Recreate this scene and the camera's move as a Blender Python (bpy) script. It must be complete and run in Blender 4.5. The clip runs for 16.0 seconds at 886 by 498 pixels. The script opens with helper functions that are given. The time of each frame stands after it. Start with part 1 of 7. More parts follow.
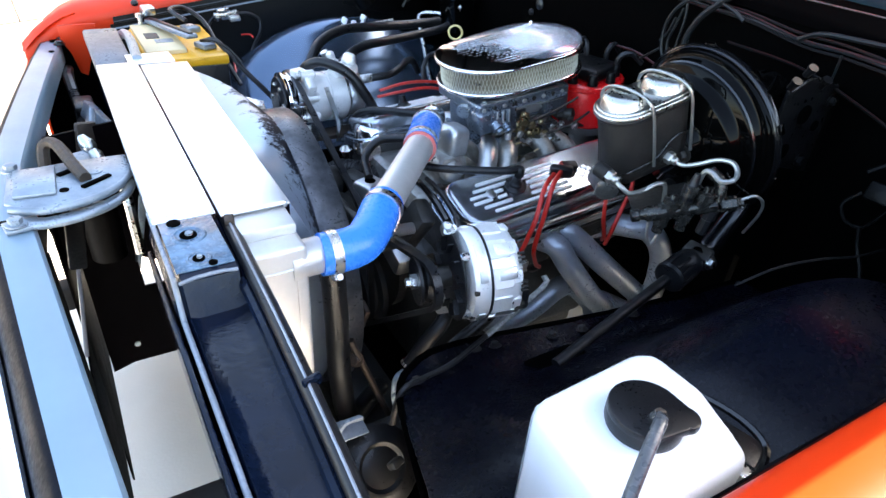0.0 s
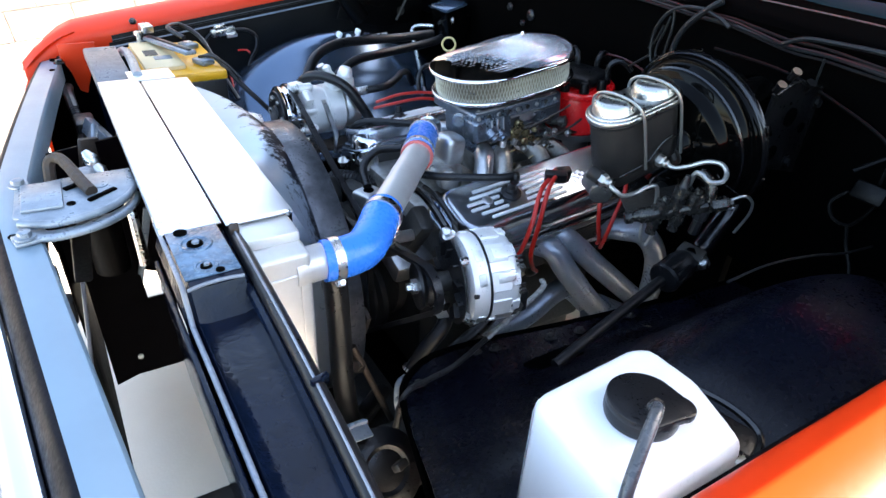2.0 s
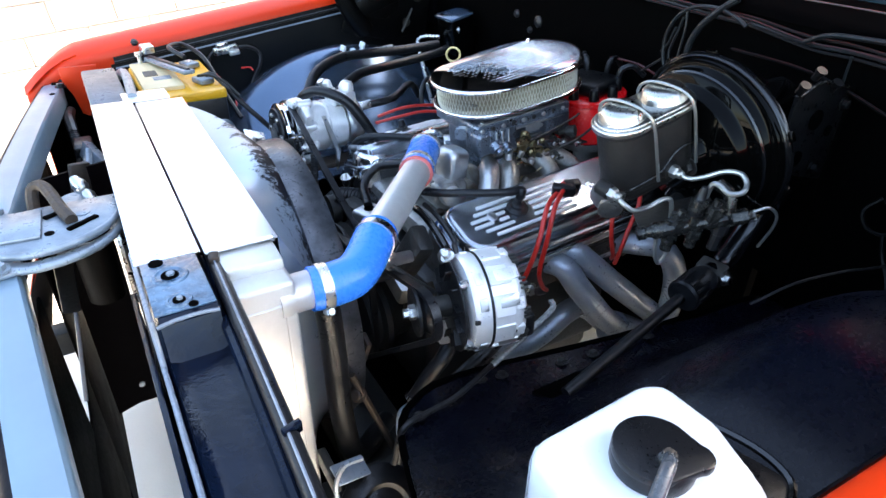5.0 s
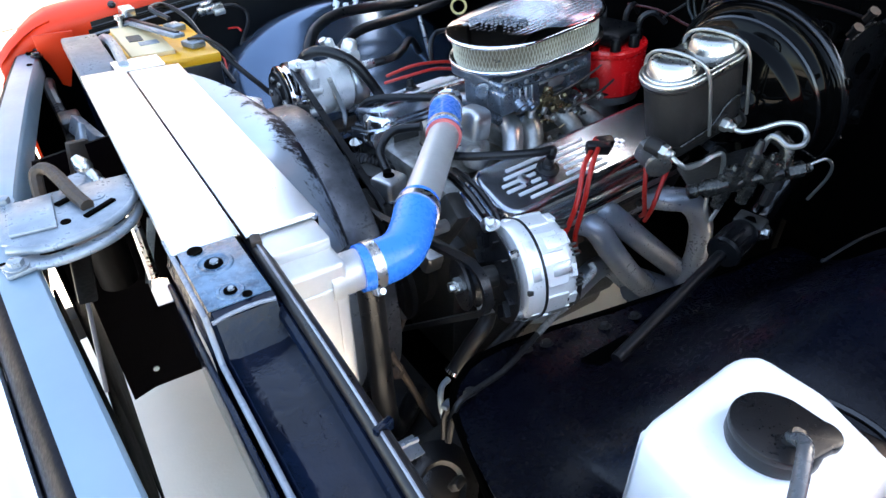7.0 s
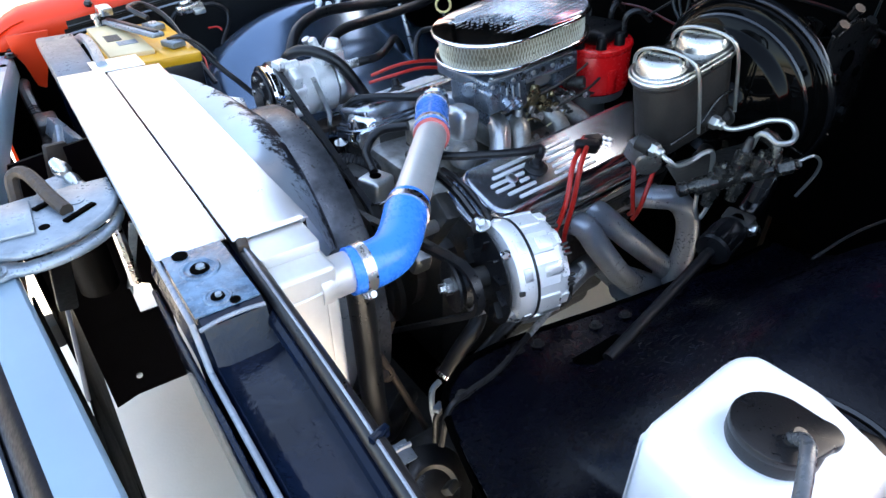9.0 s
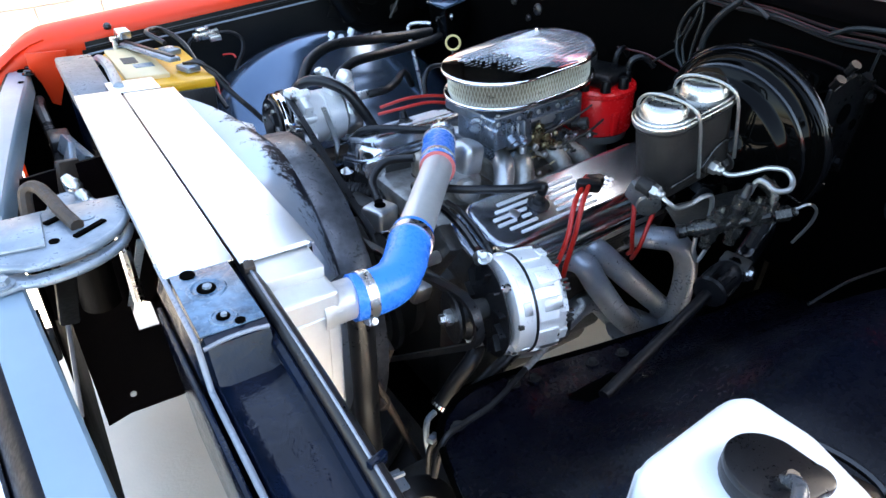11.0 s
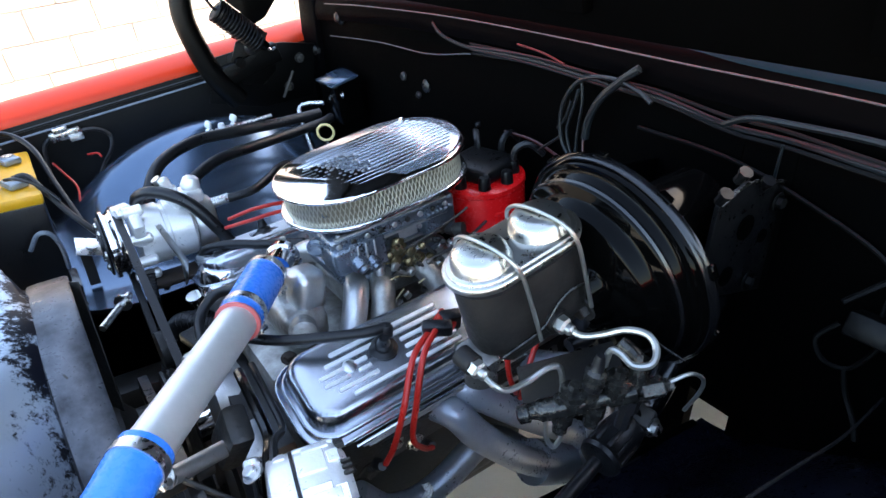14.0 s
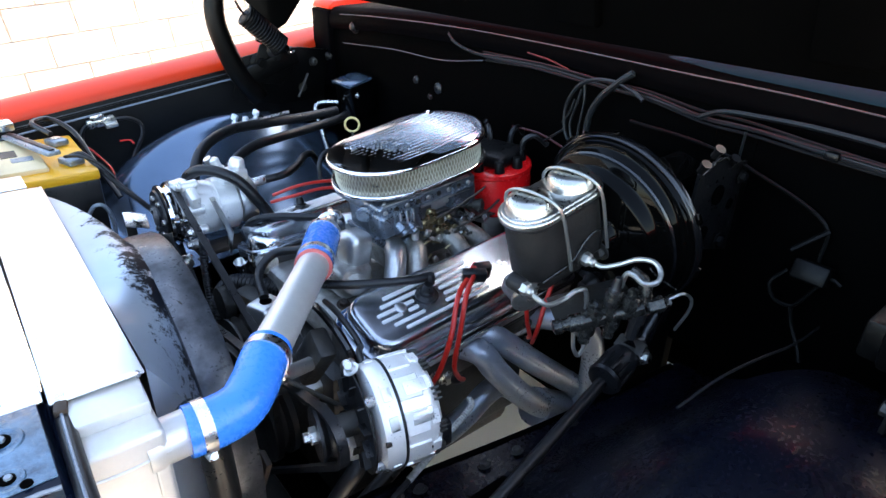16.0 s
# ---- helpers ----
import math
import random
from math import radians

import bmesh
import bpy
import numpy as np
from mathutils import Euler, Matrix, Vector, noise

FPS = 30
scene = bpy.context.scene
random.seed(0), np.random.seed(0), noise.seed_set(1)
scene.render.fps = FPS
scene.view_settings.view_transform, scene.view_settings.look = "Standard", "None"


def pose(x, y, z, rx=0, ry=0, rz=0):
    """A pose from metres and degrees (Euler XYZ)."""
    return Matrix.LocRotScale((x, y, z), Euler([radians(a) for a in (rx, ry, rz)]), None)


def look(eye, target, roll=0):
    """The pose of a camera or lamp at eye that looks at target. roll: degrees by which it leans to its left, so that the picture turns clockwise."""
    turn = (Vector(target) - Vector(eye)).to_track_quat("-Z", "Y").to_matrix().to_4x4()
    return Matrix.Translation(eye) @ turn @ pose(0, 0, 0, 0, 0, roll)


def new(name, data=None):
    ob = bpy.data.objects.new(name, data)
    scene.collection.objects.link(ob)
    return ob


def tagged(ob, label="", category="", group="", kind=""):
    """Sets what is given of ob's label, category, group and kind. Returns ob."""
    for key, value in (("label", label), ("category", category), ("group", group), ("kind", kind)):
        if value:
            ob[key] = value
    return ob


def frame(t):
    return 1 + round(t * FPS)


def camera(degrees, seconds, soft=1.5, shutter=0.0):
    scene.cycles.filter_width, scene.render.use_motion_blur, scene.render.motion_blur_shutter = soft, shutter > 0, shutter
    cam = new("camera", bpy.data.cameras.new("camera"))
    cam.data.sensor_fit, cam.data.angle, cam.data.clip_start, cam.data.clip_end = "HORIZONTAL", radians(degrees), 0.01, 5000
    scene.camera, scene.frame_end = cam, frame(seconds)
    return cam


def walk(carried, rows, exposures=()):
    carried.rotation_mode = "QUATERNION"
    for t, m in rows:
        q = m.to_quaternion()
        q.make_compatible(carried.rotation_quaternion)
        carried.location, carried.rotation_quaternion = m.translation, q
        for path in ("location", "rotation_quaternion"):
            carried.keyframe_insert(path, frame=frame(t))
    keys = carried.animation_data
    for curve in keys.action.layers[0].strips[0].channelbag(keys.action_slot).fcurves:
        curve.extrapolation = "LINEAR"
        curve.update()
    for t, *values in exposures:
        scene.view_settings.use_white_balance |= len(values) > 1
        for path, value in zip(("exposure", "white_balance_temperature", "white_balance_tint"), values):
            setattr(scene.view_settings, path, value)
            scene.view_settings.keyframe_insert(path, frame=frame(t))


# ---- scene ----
cam = camera(71.7, 16.0)
PATH = [
    (0, (-0.037, 0.081, 1.395), (0.882, 1.482, 0.304), 4.5),
    (0.5, (-0.061, 0.089, 1.403), (0.787, 1.564, 0.353), 3.7),
    (1, (-0.066, 0.083, 1.407), (0.833, 1.559, 0.399), 4.0),
    (1.5, (-0.059, 0.079, 1.399), (0.86, 1.5, 0.334), 4.1),
    (2, (-0.053, 0.064, 1.398), (0.886, 1.477, 0.339), 3.5),
    (2.5, (-0.046, 0.063, 1.407), (0.965, 1.464, 0.4), 1.6),
    (3, (-0.049, 0.067, 1.41), (0.954, 1.495, 0.433), 1.1),
    (3.5, (-0.04, 0.065, 1.406), (0.93, 1.501, 0.409), 1.4),
    (4, (-0.027, 0.087, 1.421), (0.942, 1.556, 0.471), -1.0),
    (4.5, (-0.014, 0.105, 1.4), (0.971, 1.531, 0.401), 1.2),
    (5, (0.008, 0.095, 1.384), (0.891, 1.562, 0.35), 0.9),
    (5.2, (0.014, 0.086, 1.381), (0.841, 1.588, 0.352), 0.2),
    (7.3, (-0.049, 0.2, 1.375), (0.867, 1.547, 0.214), -0.5),
    (7.5, (-0.047, 0.205, 1.374), (0.842, 1.563, 0.206), -1.6),
    (8, (-0.046, 0.206, 1.375), (0.858, 1.559, 0.212), -0.8),
    (8.2, (-0.045, 0.204, 1.371), (0.891, 1.533, 0.206), -0.3),
    (10.3, (-0.055, 0.197, 1.371), (0.912, 1.524, 0.229), 0.4),
    (10.5, (-0.056, 0.198, 1.369), (0.92, 1.518, 0.226), 1.8),
    (11, (-0.059, 0.193, 1.377), (0.932, 1.564, 0.309), 2.6),
    (11.5, (-0.052, 0.192, 1.377), (0.975, 1.553, 0.333), 2.7),
    (12, (-0.038, 0.195, 1.378), (1.005, 1.552, 0.343), 2.2),
    (12.5, (0.06, 0.204, 1.391), (1.174, 1.587, 0.471), 0.6),
    (13, (0.222, 0.245, 1.408), (1.297, 1.665, 0.499), -1.2),
    (13.5, (0.294, 0.257, 1.408), (1.364, 1.657, 0.462), -0.3),
    (14, (0.307, 0.261, 1.41), (1.306, 1.698, 0.442), -1.4),
    (14.5, (0.28, 0.257, 1.42), (1.301, 1.695, 0.477), -0.7),
    (15, (0.207, 0.235, 1.429), (1.294, 1.63, 0.494), 0.4),
    (15.5, (0.114, 0.201, 1.428), (1.229, 1.589, 0.517), 0.9),
    (16, (0.083, 0.176, 1.418), (1.222, 1.543, 0.504), 1.8),
]
# The engine bay is laid out in its own frame: x to the rear, y to the passenger side, z up from the body.
# The body stands nose down on the drive by BAY.
BAY = pose(0, 0, 0, 0, 5.5, 0)
walk(cam, [(t, BAY @ look(eye, target, roll)) for t, eye, target, roll in PATH], [(0.0, 3.27, 7300, 10), (1.5, 3.1, 7300, 10), (3.0, 3.1, 7300, 10), (5.0, 3.25, 7300, 10), (8.0, 3.25, 7300, 10), (11.5, 3.28, 7300, 10), (14.0, 3.3, 7300, 10), (16.0, 3.2, 7300, 10)])

# ---- world, sun, exposure ----
SUN_EL, SUN_AZ = 36.0, -3.0  # azimuth from +X towards +Y, degrees
world = bpy.data.worlds.new("world")
scene.world = world
world.use_nodes = True
wn = world.node_tree.nodes
wl = world.node_tree.links
sky = wn.new("ShaderNodeTexSky")
sky.sky_type, sky.sun_disc = "NISHITA", False
sky.sun_elevation, sky.sun_rotation = radians(SUN_EL), radians(90 - SUN_AZ)
sky.air_density, sky.dust_density = 1.0, 1.5
wl.new(sky.outputs[0], wn["Background"].inputs[0])
wn["Background"].inputs[1].default_value = 0.13
sun_data = bpy.data.lights.new("sun", "SUN")
sun_data.energy, sun_data.angle, sun_data.color = 5.0, radians(0.55), (1.0, 0.95, 0.88)
sun = new("sun", sun_data)
sun.matrix_world = look((0, 0, 0), (-math.cos(radians(SUN_AZ)) * math.cos(radians(SUN_EL)), -math.sin(radians(SUN_AZ)) * math.cos(radians(SUN_EL)), -math.sin(radians(SUN_EL))))


# ---- materials ----
def surface(name, color, rough=0.5, metal=0.0, other=None, amount=0.35, scale=12.0, grain=180.0, bump=0.15, coat=0.0, rough_var=0.15, spec=0.5, stretch=(1, 1, 1), wave=0.0):
    """A procedural surface: two colours mixed by coarse noise, fine grain in roughness and relief."""
    m = bpy.data.materials.new(name)
    m.use_nodes = True
    n, l = m.node_tree.nodes, m.node_tree.links
    b = n["Principled BSDF"]
    b.inputs["Metallic"].default_value = metal
    b.inputs["Coat Weight"].default_value = coat
    b.inputs["Coat Roughness"].default_value = 0.05
    b.inputs["Specular IOR Level"].default_value = spec
    tc = n.new("ShaderNodeTexCoord")
    mp = n.new("ShaderNodeMapping")
    mp.inputs["Scale"].default_value = stretch
    l.new(tc.outputs["Object"], mp.inputs["Vector"])
    a = n.new("ShaderNodeTexNoise")
    a.inputs["Scale"].default_value, a.inputs["Detail"].default_value, a.inputs["Roughness"].default_value = scale, 6.0, 0.62
    g = n.new("ShaderNodeTexNoise")
    g.inputs["Scale"].default_value, g.inputs["Detail"].default_value = grain, 3.0
    l.new(mp.outputs[0], a.inputs["Vector"])
    l.new(mp.outputs[0], g.inputs["Vector"])
    ramp = n.new("ShaderNodeMapRange")
    ramp.inputs["From Min"].default_value, ramp.inputs["From Max"].default_value = 0.38, 0.72
    l.new(a.outputs["Fac"], ramp.inputs["Value"])
    amt = n.new("ShaderNodeMath")
    amt.operation = "MULTIPLY"
    amt.inputs[1].default_value = amount
    l.new(ramp.outputs[0], amt.inputs[0])
    mix = n.new("ShaderNodeMix")
    mix.data_type = "RGBA"
    mix.inputs[6].default_value = (*color, 1)
    mix.inputs[7].default_value = (*(other or [c * 0.6 for c in color]), 1)
    l.new(amt.outputs[0], mix.inputs[0])
    l.new(mix.outputs[2], b.inputs["Base Color"])
    rr = n.new("ShaderNodeMapRange")
    rr.inputs["To Min"].default_value, rr.inputs["To Max"].default_value = max(0.02, rough - rough_var), min(1, rough + rough_var)
    mx = n.new("ShaderNodeMath")
    mx.operation = "ADD"
    hf = n.new("ShaderNodeMath")
    hf.operation = "MULTIPLY"
    hf.inputs[1].default_value = 0.5
    l.new(a.outputs["Fac"], mx.inputs[0])
    l.new(g.outputs["Fac"], mx.inputs[1])
    l.new(mx.outputs[0], hf.inputs[0])
    l.new(hf.outputs[0], rr.inputs["Value"])
    rr.inputs["From Min"].default_value, rr.inputs["From Max"].default_value = 0.3, 0.7
    l.new(rr.outputs[0], b.inputs["Roughness"])
    if bump:
        bp = n.new("ShaderNodeBump")
        bp.inputs["Strength"].default_value, bp.inputs["Distance"].default_value = bump, 0.002
        l.new(g.outputs["Fac"], bp.inputs["Height"])
        l.new(bp.outputs[0], b.inputs["Normal"])
    if wave:
        wv = n.new("ShaderNodeBump")
        wv.inputs["Strength"].default_value, wv.inputs["Distance"].default_value = wave, 0.004
        l.new(a.outputs["Fac"], wv.inputs["Height"])
        if bump:
            l.new(bp.outputs[0], wv.inputs["Normal"])
        l.new(wv.outputs[0], b.inputs["Normal"])
    return m


BLACK_PAINT = surface("black_paint", (0.0025, 0.0025, 0.003), 0.2, other=(0.007, 0.007, 0.008), amount=0.5, scale=9, bump=0.0, spec=0.7, rough_var=0.08)
# One black paint, two copies: sky sheen coloured into the passenger's, driver's left dark.
HUMP = surface("black_sky_sheen", (0.11, 0.165, 0.24), 0.2, 0.8, other=(0.06, 0.09, 0.14), amount=0.7, scale=4, bump=0.0, coat=0.2, rough_var=0.015)
DULL = surface("black_no_sheen", (0.0014, 0.002, 0.005), 0.27, other=(0.0024, 0.0035, 0.008), amount=0.7, scale=6, bump=0.0, spec=0.21, rough_var=0.1)
# Pale edges: wear, with the gloss highlight put into the colour.
EDGE = surface("worn_lit_edge", (0.22, 0.25, 0.30), 0.3, other=(0.10, 0.11, 0.13), amount=0.6, scale=20, bump=0.0, coat=0.4)
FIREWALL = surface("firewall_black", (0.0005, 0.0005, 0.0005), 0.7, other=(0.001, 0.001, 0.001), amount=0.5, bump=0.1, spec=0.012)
BAR_SHEEN = surface("bar_sky_sheen", (0.18, 0.27, 0.34), 0.36, other=(0.14, 0.21, 0.27), amount=0.4, scale=9, bump=0.0, coat=0.3, rough_var=0.05)
ORANGE = surface("orange_paint", (0.66, 0.036, 0.005), 0.38, other=(0.60, 0.029, 0.0035), amount=0.3, scale=3, bump=0.0, coat=0.06, spec=0.3, rough_var=0.04)
PLATE = surface("brushed_aluminium", (0.86, 0.86, 0.87), 0.36, 1.0, other=(0.74, 0.75, 0.77), amount=0.5, scale=6, grain=90, bump=0.05, stretch=(1, 1, 1))
TANK = surface("raw_aluminium", (0.72, 0.71, 0.69), 0.45, 0.6, other=(0.55, 0.54, 0.52), amount=0.6, scale=10, bump=0.08)
CAST = surface("cast_aluminium", (0.68, 0.68, 0.67), 0.38, 0.92, other=(0.34, 0.335, 0.33), amount=0.65, scale=18, grain=300, bump=0.3)
POLISH = surface("polished_aluminium", (0.86, 0.87, 0.9), 0.14, 1.0, other=(0.75, 0.76, 0.78), amount=0.3, bump=0.0, rough_var=0.05)
CHROME = surface("chrome", (0.9, 0.9, 0.91), 0.07, 1.0, amount=0.1, bump=0.0, rough_var=0.03)
STEEL = surface("zinc_steel", (0.70, 0.70, 0.69), 0.3, 1.0, other=(0.50, 0.49, 0.47), amount=0.5, scale=40, bump=0.1)
SATIN = surface("satin_zinc", (0.42, 0.42, 0.40), 0.36, 0.9, other=(0.28, 0.275, 0.25), amount=0.5, scale=40, bump=0.0, rough_var=0.06)
RUBBER = surface("black_rubber", (0.008, 0.008, 0.009), 0.36, other=(0.014, 0.014, 0.015), amount=0.5, scale=20, bump=0.05, spec=0.4)
PLASTIC = surface("black_plastic", (0.006, 0.006, 0.007), 0.36, other=(0.012, 0.012, 0.013), amount=0.4, scale=25, grain=400, bump=0.12, spec=0.4)
SILICONE = surface("blue_silicone", (0.025, 0.22, 0.82), 0.28, other=(0.035, 0.26, 0.86), amount=0.4, bump=0.05)
JUG = surface("white_plastic", (0.84, 0.87, 0.88), 0.38, other=(0.76, 0.8, 0.82), amount=0.3, scale=5, bump=0.03)
RED = surface("red_plastic", (0.72, 0.008, 0.010), 0.25, other=(0.4, 0.006, 0.006), amount=0.4, bump=0.03)
RED_WIRE = surface("red_wire", (0.55, 0.02, 0.012), 0.35, bump=0.03)
YELLOW = surface("yellow_plastic", (0.88, 0.43, 0.018), 0.4, other=(0.82, 0.36, 0.012), amount=0.4, bump=0.05)
HEADER = surface("header_coating", (0.41, 0.44, 0.49), 0.34, 0.5, other=(0.23, 0.25, 0.29), amount=0.5, scale=16, bump=0.1)
IRON = surface("cast_iron", (0.022, 0.022, 0.022), 0.46, 0.25, other=(0.055, 0.047, 0.036), amount=0.6, scale=22, bump=0.3)
GROUND = surface("concrete", (0.58, 0.54, 0.47), 0.85, other=(0.48, 0.445, 0.385), amount=0.5, scale=3, grain=120, bump=0.3)
BLOCK = surface("wall_block", (0.46, 0.405, 0.36), 0.9, other=(0.415, 0.36, 0.315), amount=0.6, scale=8, grain=90, bump=0.6)
MORTAR = surface("mortar", (0.38, 0.33, 0.29), 0.95, bump=0.4)
BRKT = surface("bracket_black", (0.003, 0.003, 0.0035), 0.35, other=(0.010, 0.010, 0.010), amount=0.5, scale=40, bump=0.1, spec=0.2)
SIDE = surface("side_black", (0.0035, 0.0035, 0.0038), 0.5, other=(0.006, 0.006, 0.006), spec=0.25, bump=0.05)


# ---- building helpers ----
def smooth(me, angle=40):
    me.polygons.foreach_set("use_smooth", [True] * len(me.polygons))
    me.set_sharp_from_angle(angle=radians(angle))


def thing(name, at, label, category, group="", kind=""):
    ob = new(name)
    ob.empty_display_size = 0.02
    ob.location = BAY @ Vector(at)
    return tagged(ob, label, category, group, kind)


def base_of(ob):
    while ob.parent:
        ob = ob.parent
    return ob.location


def part(name, bm, mat, parent, label="", angle=40):
    """Links a bmesh in world metres as one mesh under a thing or part."""
    me = bpy.data.meshes.new(name)
    bmesh.ops.transform(bm, matrix=BAY, verts=bm.verts)
    bmesh.ops.translate(bm, verts=bm.verts, vec=-Vector(base_of(parent)))
    bm.normal_update()
    bm.to_mesh(me)
    bm.free()
    smooth(me, angle)
    me.materials.append(mat)
    ob = new(name, me)
    ob.parent = parent
    return tagged(ob, label)


def solid(name, bm, mat, label, category="", kind="", group="", angle=40, bay=True):
    """A thing or piece of the setting that is one mesh, with its origin at its base."""
    if bay:
        bmesh.ops.transform(bm, matrix=BAY, verts=bm.verts)
    lo = [min(v.co[i] for v in bm.verts) for i in range(3)]
    hi = [max(v.co[i] for v in bm.verts) for i in range(3)]
    at = Vector(((lo[0] + hi[0]) / 2, (lo[1] + hi[1]) / 2, lo[2]))
    me = bpy.data.meshes.new(name)
    bmesh.ops.translate(bm, verts=bm.verts, vec=-at)
    bm.normal_update()
    bm.to_mesh(me)
    bm.free()
    smooth(me, angle)
    me.materials.append(mat)
    ob = new(name, me)
    ob.location = at
    return tagged(ob, label, category, group, kind)


def box(c, size, rot=(0, 0, 0), bevel=0.0, seg=2, bm=None):
    out = bm or bmesh.new()
    r = bmesh.ops.create_cube(out, size=1.0)
    m = pose(*c, *rot) @ Matrix.Diagonal((*size, 1))
    bmesh.ops.transform(out, matrix=m, verts=r["verts"])
    if bevel:
        es = list({e for v in r["verts"] for e in v.link_edges})
        bmesh.ops.bevel(out, geom=es, offset=bevel, segments=seg, profile=0.5, affect="EDGES")
    return out


def slab(points, z0, z1, bevel=0.0, seg=2, bm=None):
    """An upright prism over a polygon of (x, y)."""
    out = bm or bmesh.new()
    vs = [out.verts.new((x, y, z0)) for x, y in points]
    f = out.faces.new(vs)
    r = bmesh.ops.extrude_face_region(out, geom=[f])
    up = [v for v in r["geom"] if isinstance(v, bmesh.types.BMVert)]
    for v in up:
        v.co.z = z1
    new_faces = list({g for v in vs + up for g in v.link_faces})
    bmesh.ops.recalc_face_normals(out, faces=new_faces)
    if bevel:
        bmesh.ops.bevel(out, geom=list({e for v in vs + up for e in v.link_edges}), offset=bevel, segments=seg, profile=0.5, affect="EDGES")
    return out


def profile(points, y0, y1, bevel=0.0, bm=None, seg=2):
    """A prism along y over a polygon of (x, z)."""
    out = slab([(x, z) for x, z in points], y0, y1, bevel, seg)
    for v in out.verts:
        x, z, y = v.co
        v.co = (x, y, z)
    bmesh.ops.recalc_face_normals(out, faces=out.faces)
    return join(bm, out)


def join(bm, other):
    if bm is None:
        return other
    me = bpy.data.meshes.new("tmp")
    other.to_mesh(me)
    other.free()
    bm.from_mesh(me)
    bpy.data.meshes.remove(me)
    return bm


def turned(bm, m):
    bmesh.ops.transform(bm, matrix=m, verts=bm.verts)
    return bm


def along(d):
    """A turn that takes z to the direction d."""
    return Vector(d).to_track_quat("Z", "Y").to_matrix().to_4x4()


def lathe(rings, at, axis=(0, 0, 1), seg=32, bm=None, squash=(1, 1)):
    """A turned body: rings of (radius, height) along the axis from at."""
    out = bm or bmesh.new()
    m = Matrix.Translation(at) @ along(axis)
    loops = []
    for r, h in rings:
        if r < 1e-5:
            loops.append([out.verts.new(m @ Vector((0, 0, h)))])
        else:
            loops.append([out.verts.new(m @ Vector((r * squash[0] * math.cos(2 * math.pi * i / seg), r * squash[1] * math.sin(2 * math.pi * i / seg), h))) for i in range(seg)])
    for a, b in zip(loops, loops[1:]):
        for i in range(seg):
            j = (i + 1) % seg
            if len(a) == 1 and len(b) > 1:
                out.faces.new((a[0], b[i], b[j]))
            elif len(b) == 1 and len(a) > 1:
                out.faces.new((a[i], a[j], b[0]))
            elif len(a) > 1:
                out.faces.new((a[i], a[j], b[j], b[i]))
    for lp, flip in ((loops[0], True), (loops[-1], False)):
        if len(lp) > 2:
            out.faces.new(lp[::-1] if flip else lp)
    return out


def rod(p, q, r, seg=12, bm=None, r2=None, bevel=0.0):
    d = Vector(q) - Vector(p)
    n = d.length
    r2 = r if r2 is None else r2
    if bevel:
        rings = [(r - bevel, 0), (r, bevel), (r2, n - bevel), (r2 - bevel, n)]
    else:
        rings = [(r, 0), (r2, n)]
    return lathe(rings, p, d, seg, bm)


def spline(points, n=8):
    """Points on a smooth curve through the given points."""
    ps = [Vector(p) for p in points]
    ps = [2 * ps[0] - ps[1]] + ps + [2 * ps[-1] - ps[-2]]
    out = []
    for a, b, c, d in zip(ps, ps[1:], ps[2:], ps[3:]):
        for i in range(n):
            t = i / n
            out.append(0.5 * (2 * b + (c - a) * t + (2 * a - 5 * b + 4 * c - d) * t * t + (3 * b - a - 3 * c + d) * t ** 3))
    out.append(ps[-2])
    return out


def tube(points, r, seg=10, n=8, bm=None, curve=True, ribs=0.0, pitch=0.008):
    """A hose, wire or pipe of radius r along a smooth curve; ribs: the depth of a convoluted sleeve."""
    out = bm or bmesh.new()
    ps = spline(points, n) if curve else [Vector(p) for p in points]
    if ribs:
        fine = [ps[0]]
        for a, b in zip(ps, ps[1:]):
            k = max(1, round((b - a).length / (pitch / 2)))
            fine += [a.lerp(b, (i + 1) / k) for i in range(k)]
        ps = fine
    t0 = (ps[1] - ps[0]).normalized()
    u = t0.orthogonal().normalized()
    loops = []
    for i, p in enumerate(ps):
        t = (ps[min(i + 1, len(ps) - 1)] - ps[max(i - 1, 0)]).normalized()
        u = (u - t * u.dot(t)).normalized()
        w = t.cross(u)
        rr = (r(i / (len(ps) - 1)) if callable(r) else r) - (ribs if ribs and i % 2 else 0)
        loops.append([out.verts.new(p + rr * (math.cos(2 * math.pi * k / seg) * u + math.sin(2 * math.pi * k / seg) * w)) for k in range(seg)])
    for a, b in zip(loops, loops[1:]):
        for i in range(seg):
            j = (i + 1) % seg
            out.faces.new((a[i], a[j], b[j], b[i]))
    out.faces.new(loops[0][::-1])
    out.faces.new(loops[-1])
    return out


def stadium(cx, cy, length, width, n=16):
    """An oval of two half circles joined by straights, along x."""
    r, h = width / 2, length / 2 - width / 2
    return [(cx + s * h + r * math.cos(a), cy + r * math.sin(a)) for s, a0 in ((1, -math.pi / 2), (-1, math.pi / 2)) for a in [a0 + math.pi * i / n for i in range(n + 1)]]


def hexbolt(p, axis, r=0.008, h=0.006, bm=None, washer=True):
    out = bm or bmesh.new()
    d = Vector(axis).normalized()
    if washer:
        lathe([(r * 1.5, 0), (r * 1.5, r * 0.25)], p, d, 14, out)
    lathe([(r, r * 0.25), (r, r * 0.25 + h * 0.85), (r * 0.8, r * 0.25 + h)], p, d, 6, out)
    return out


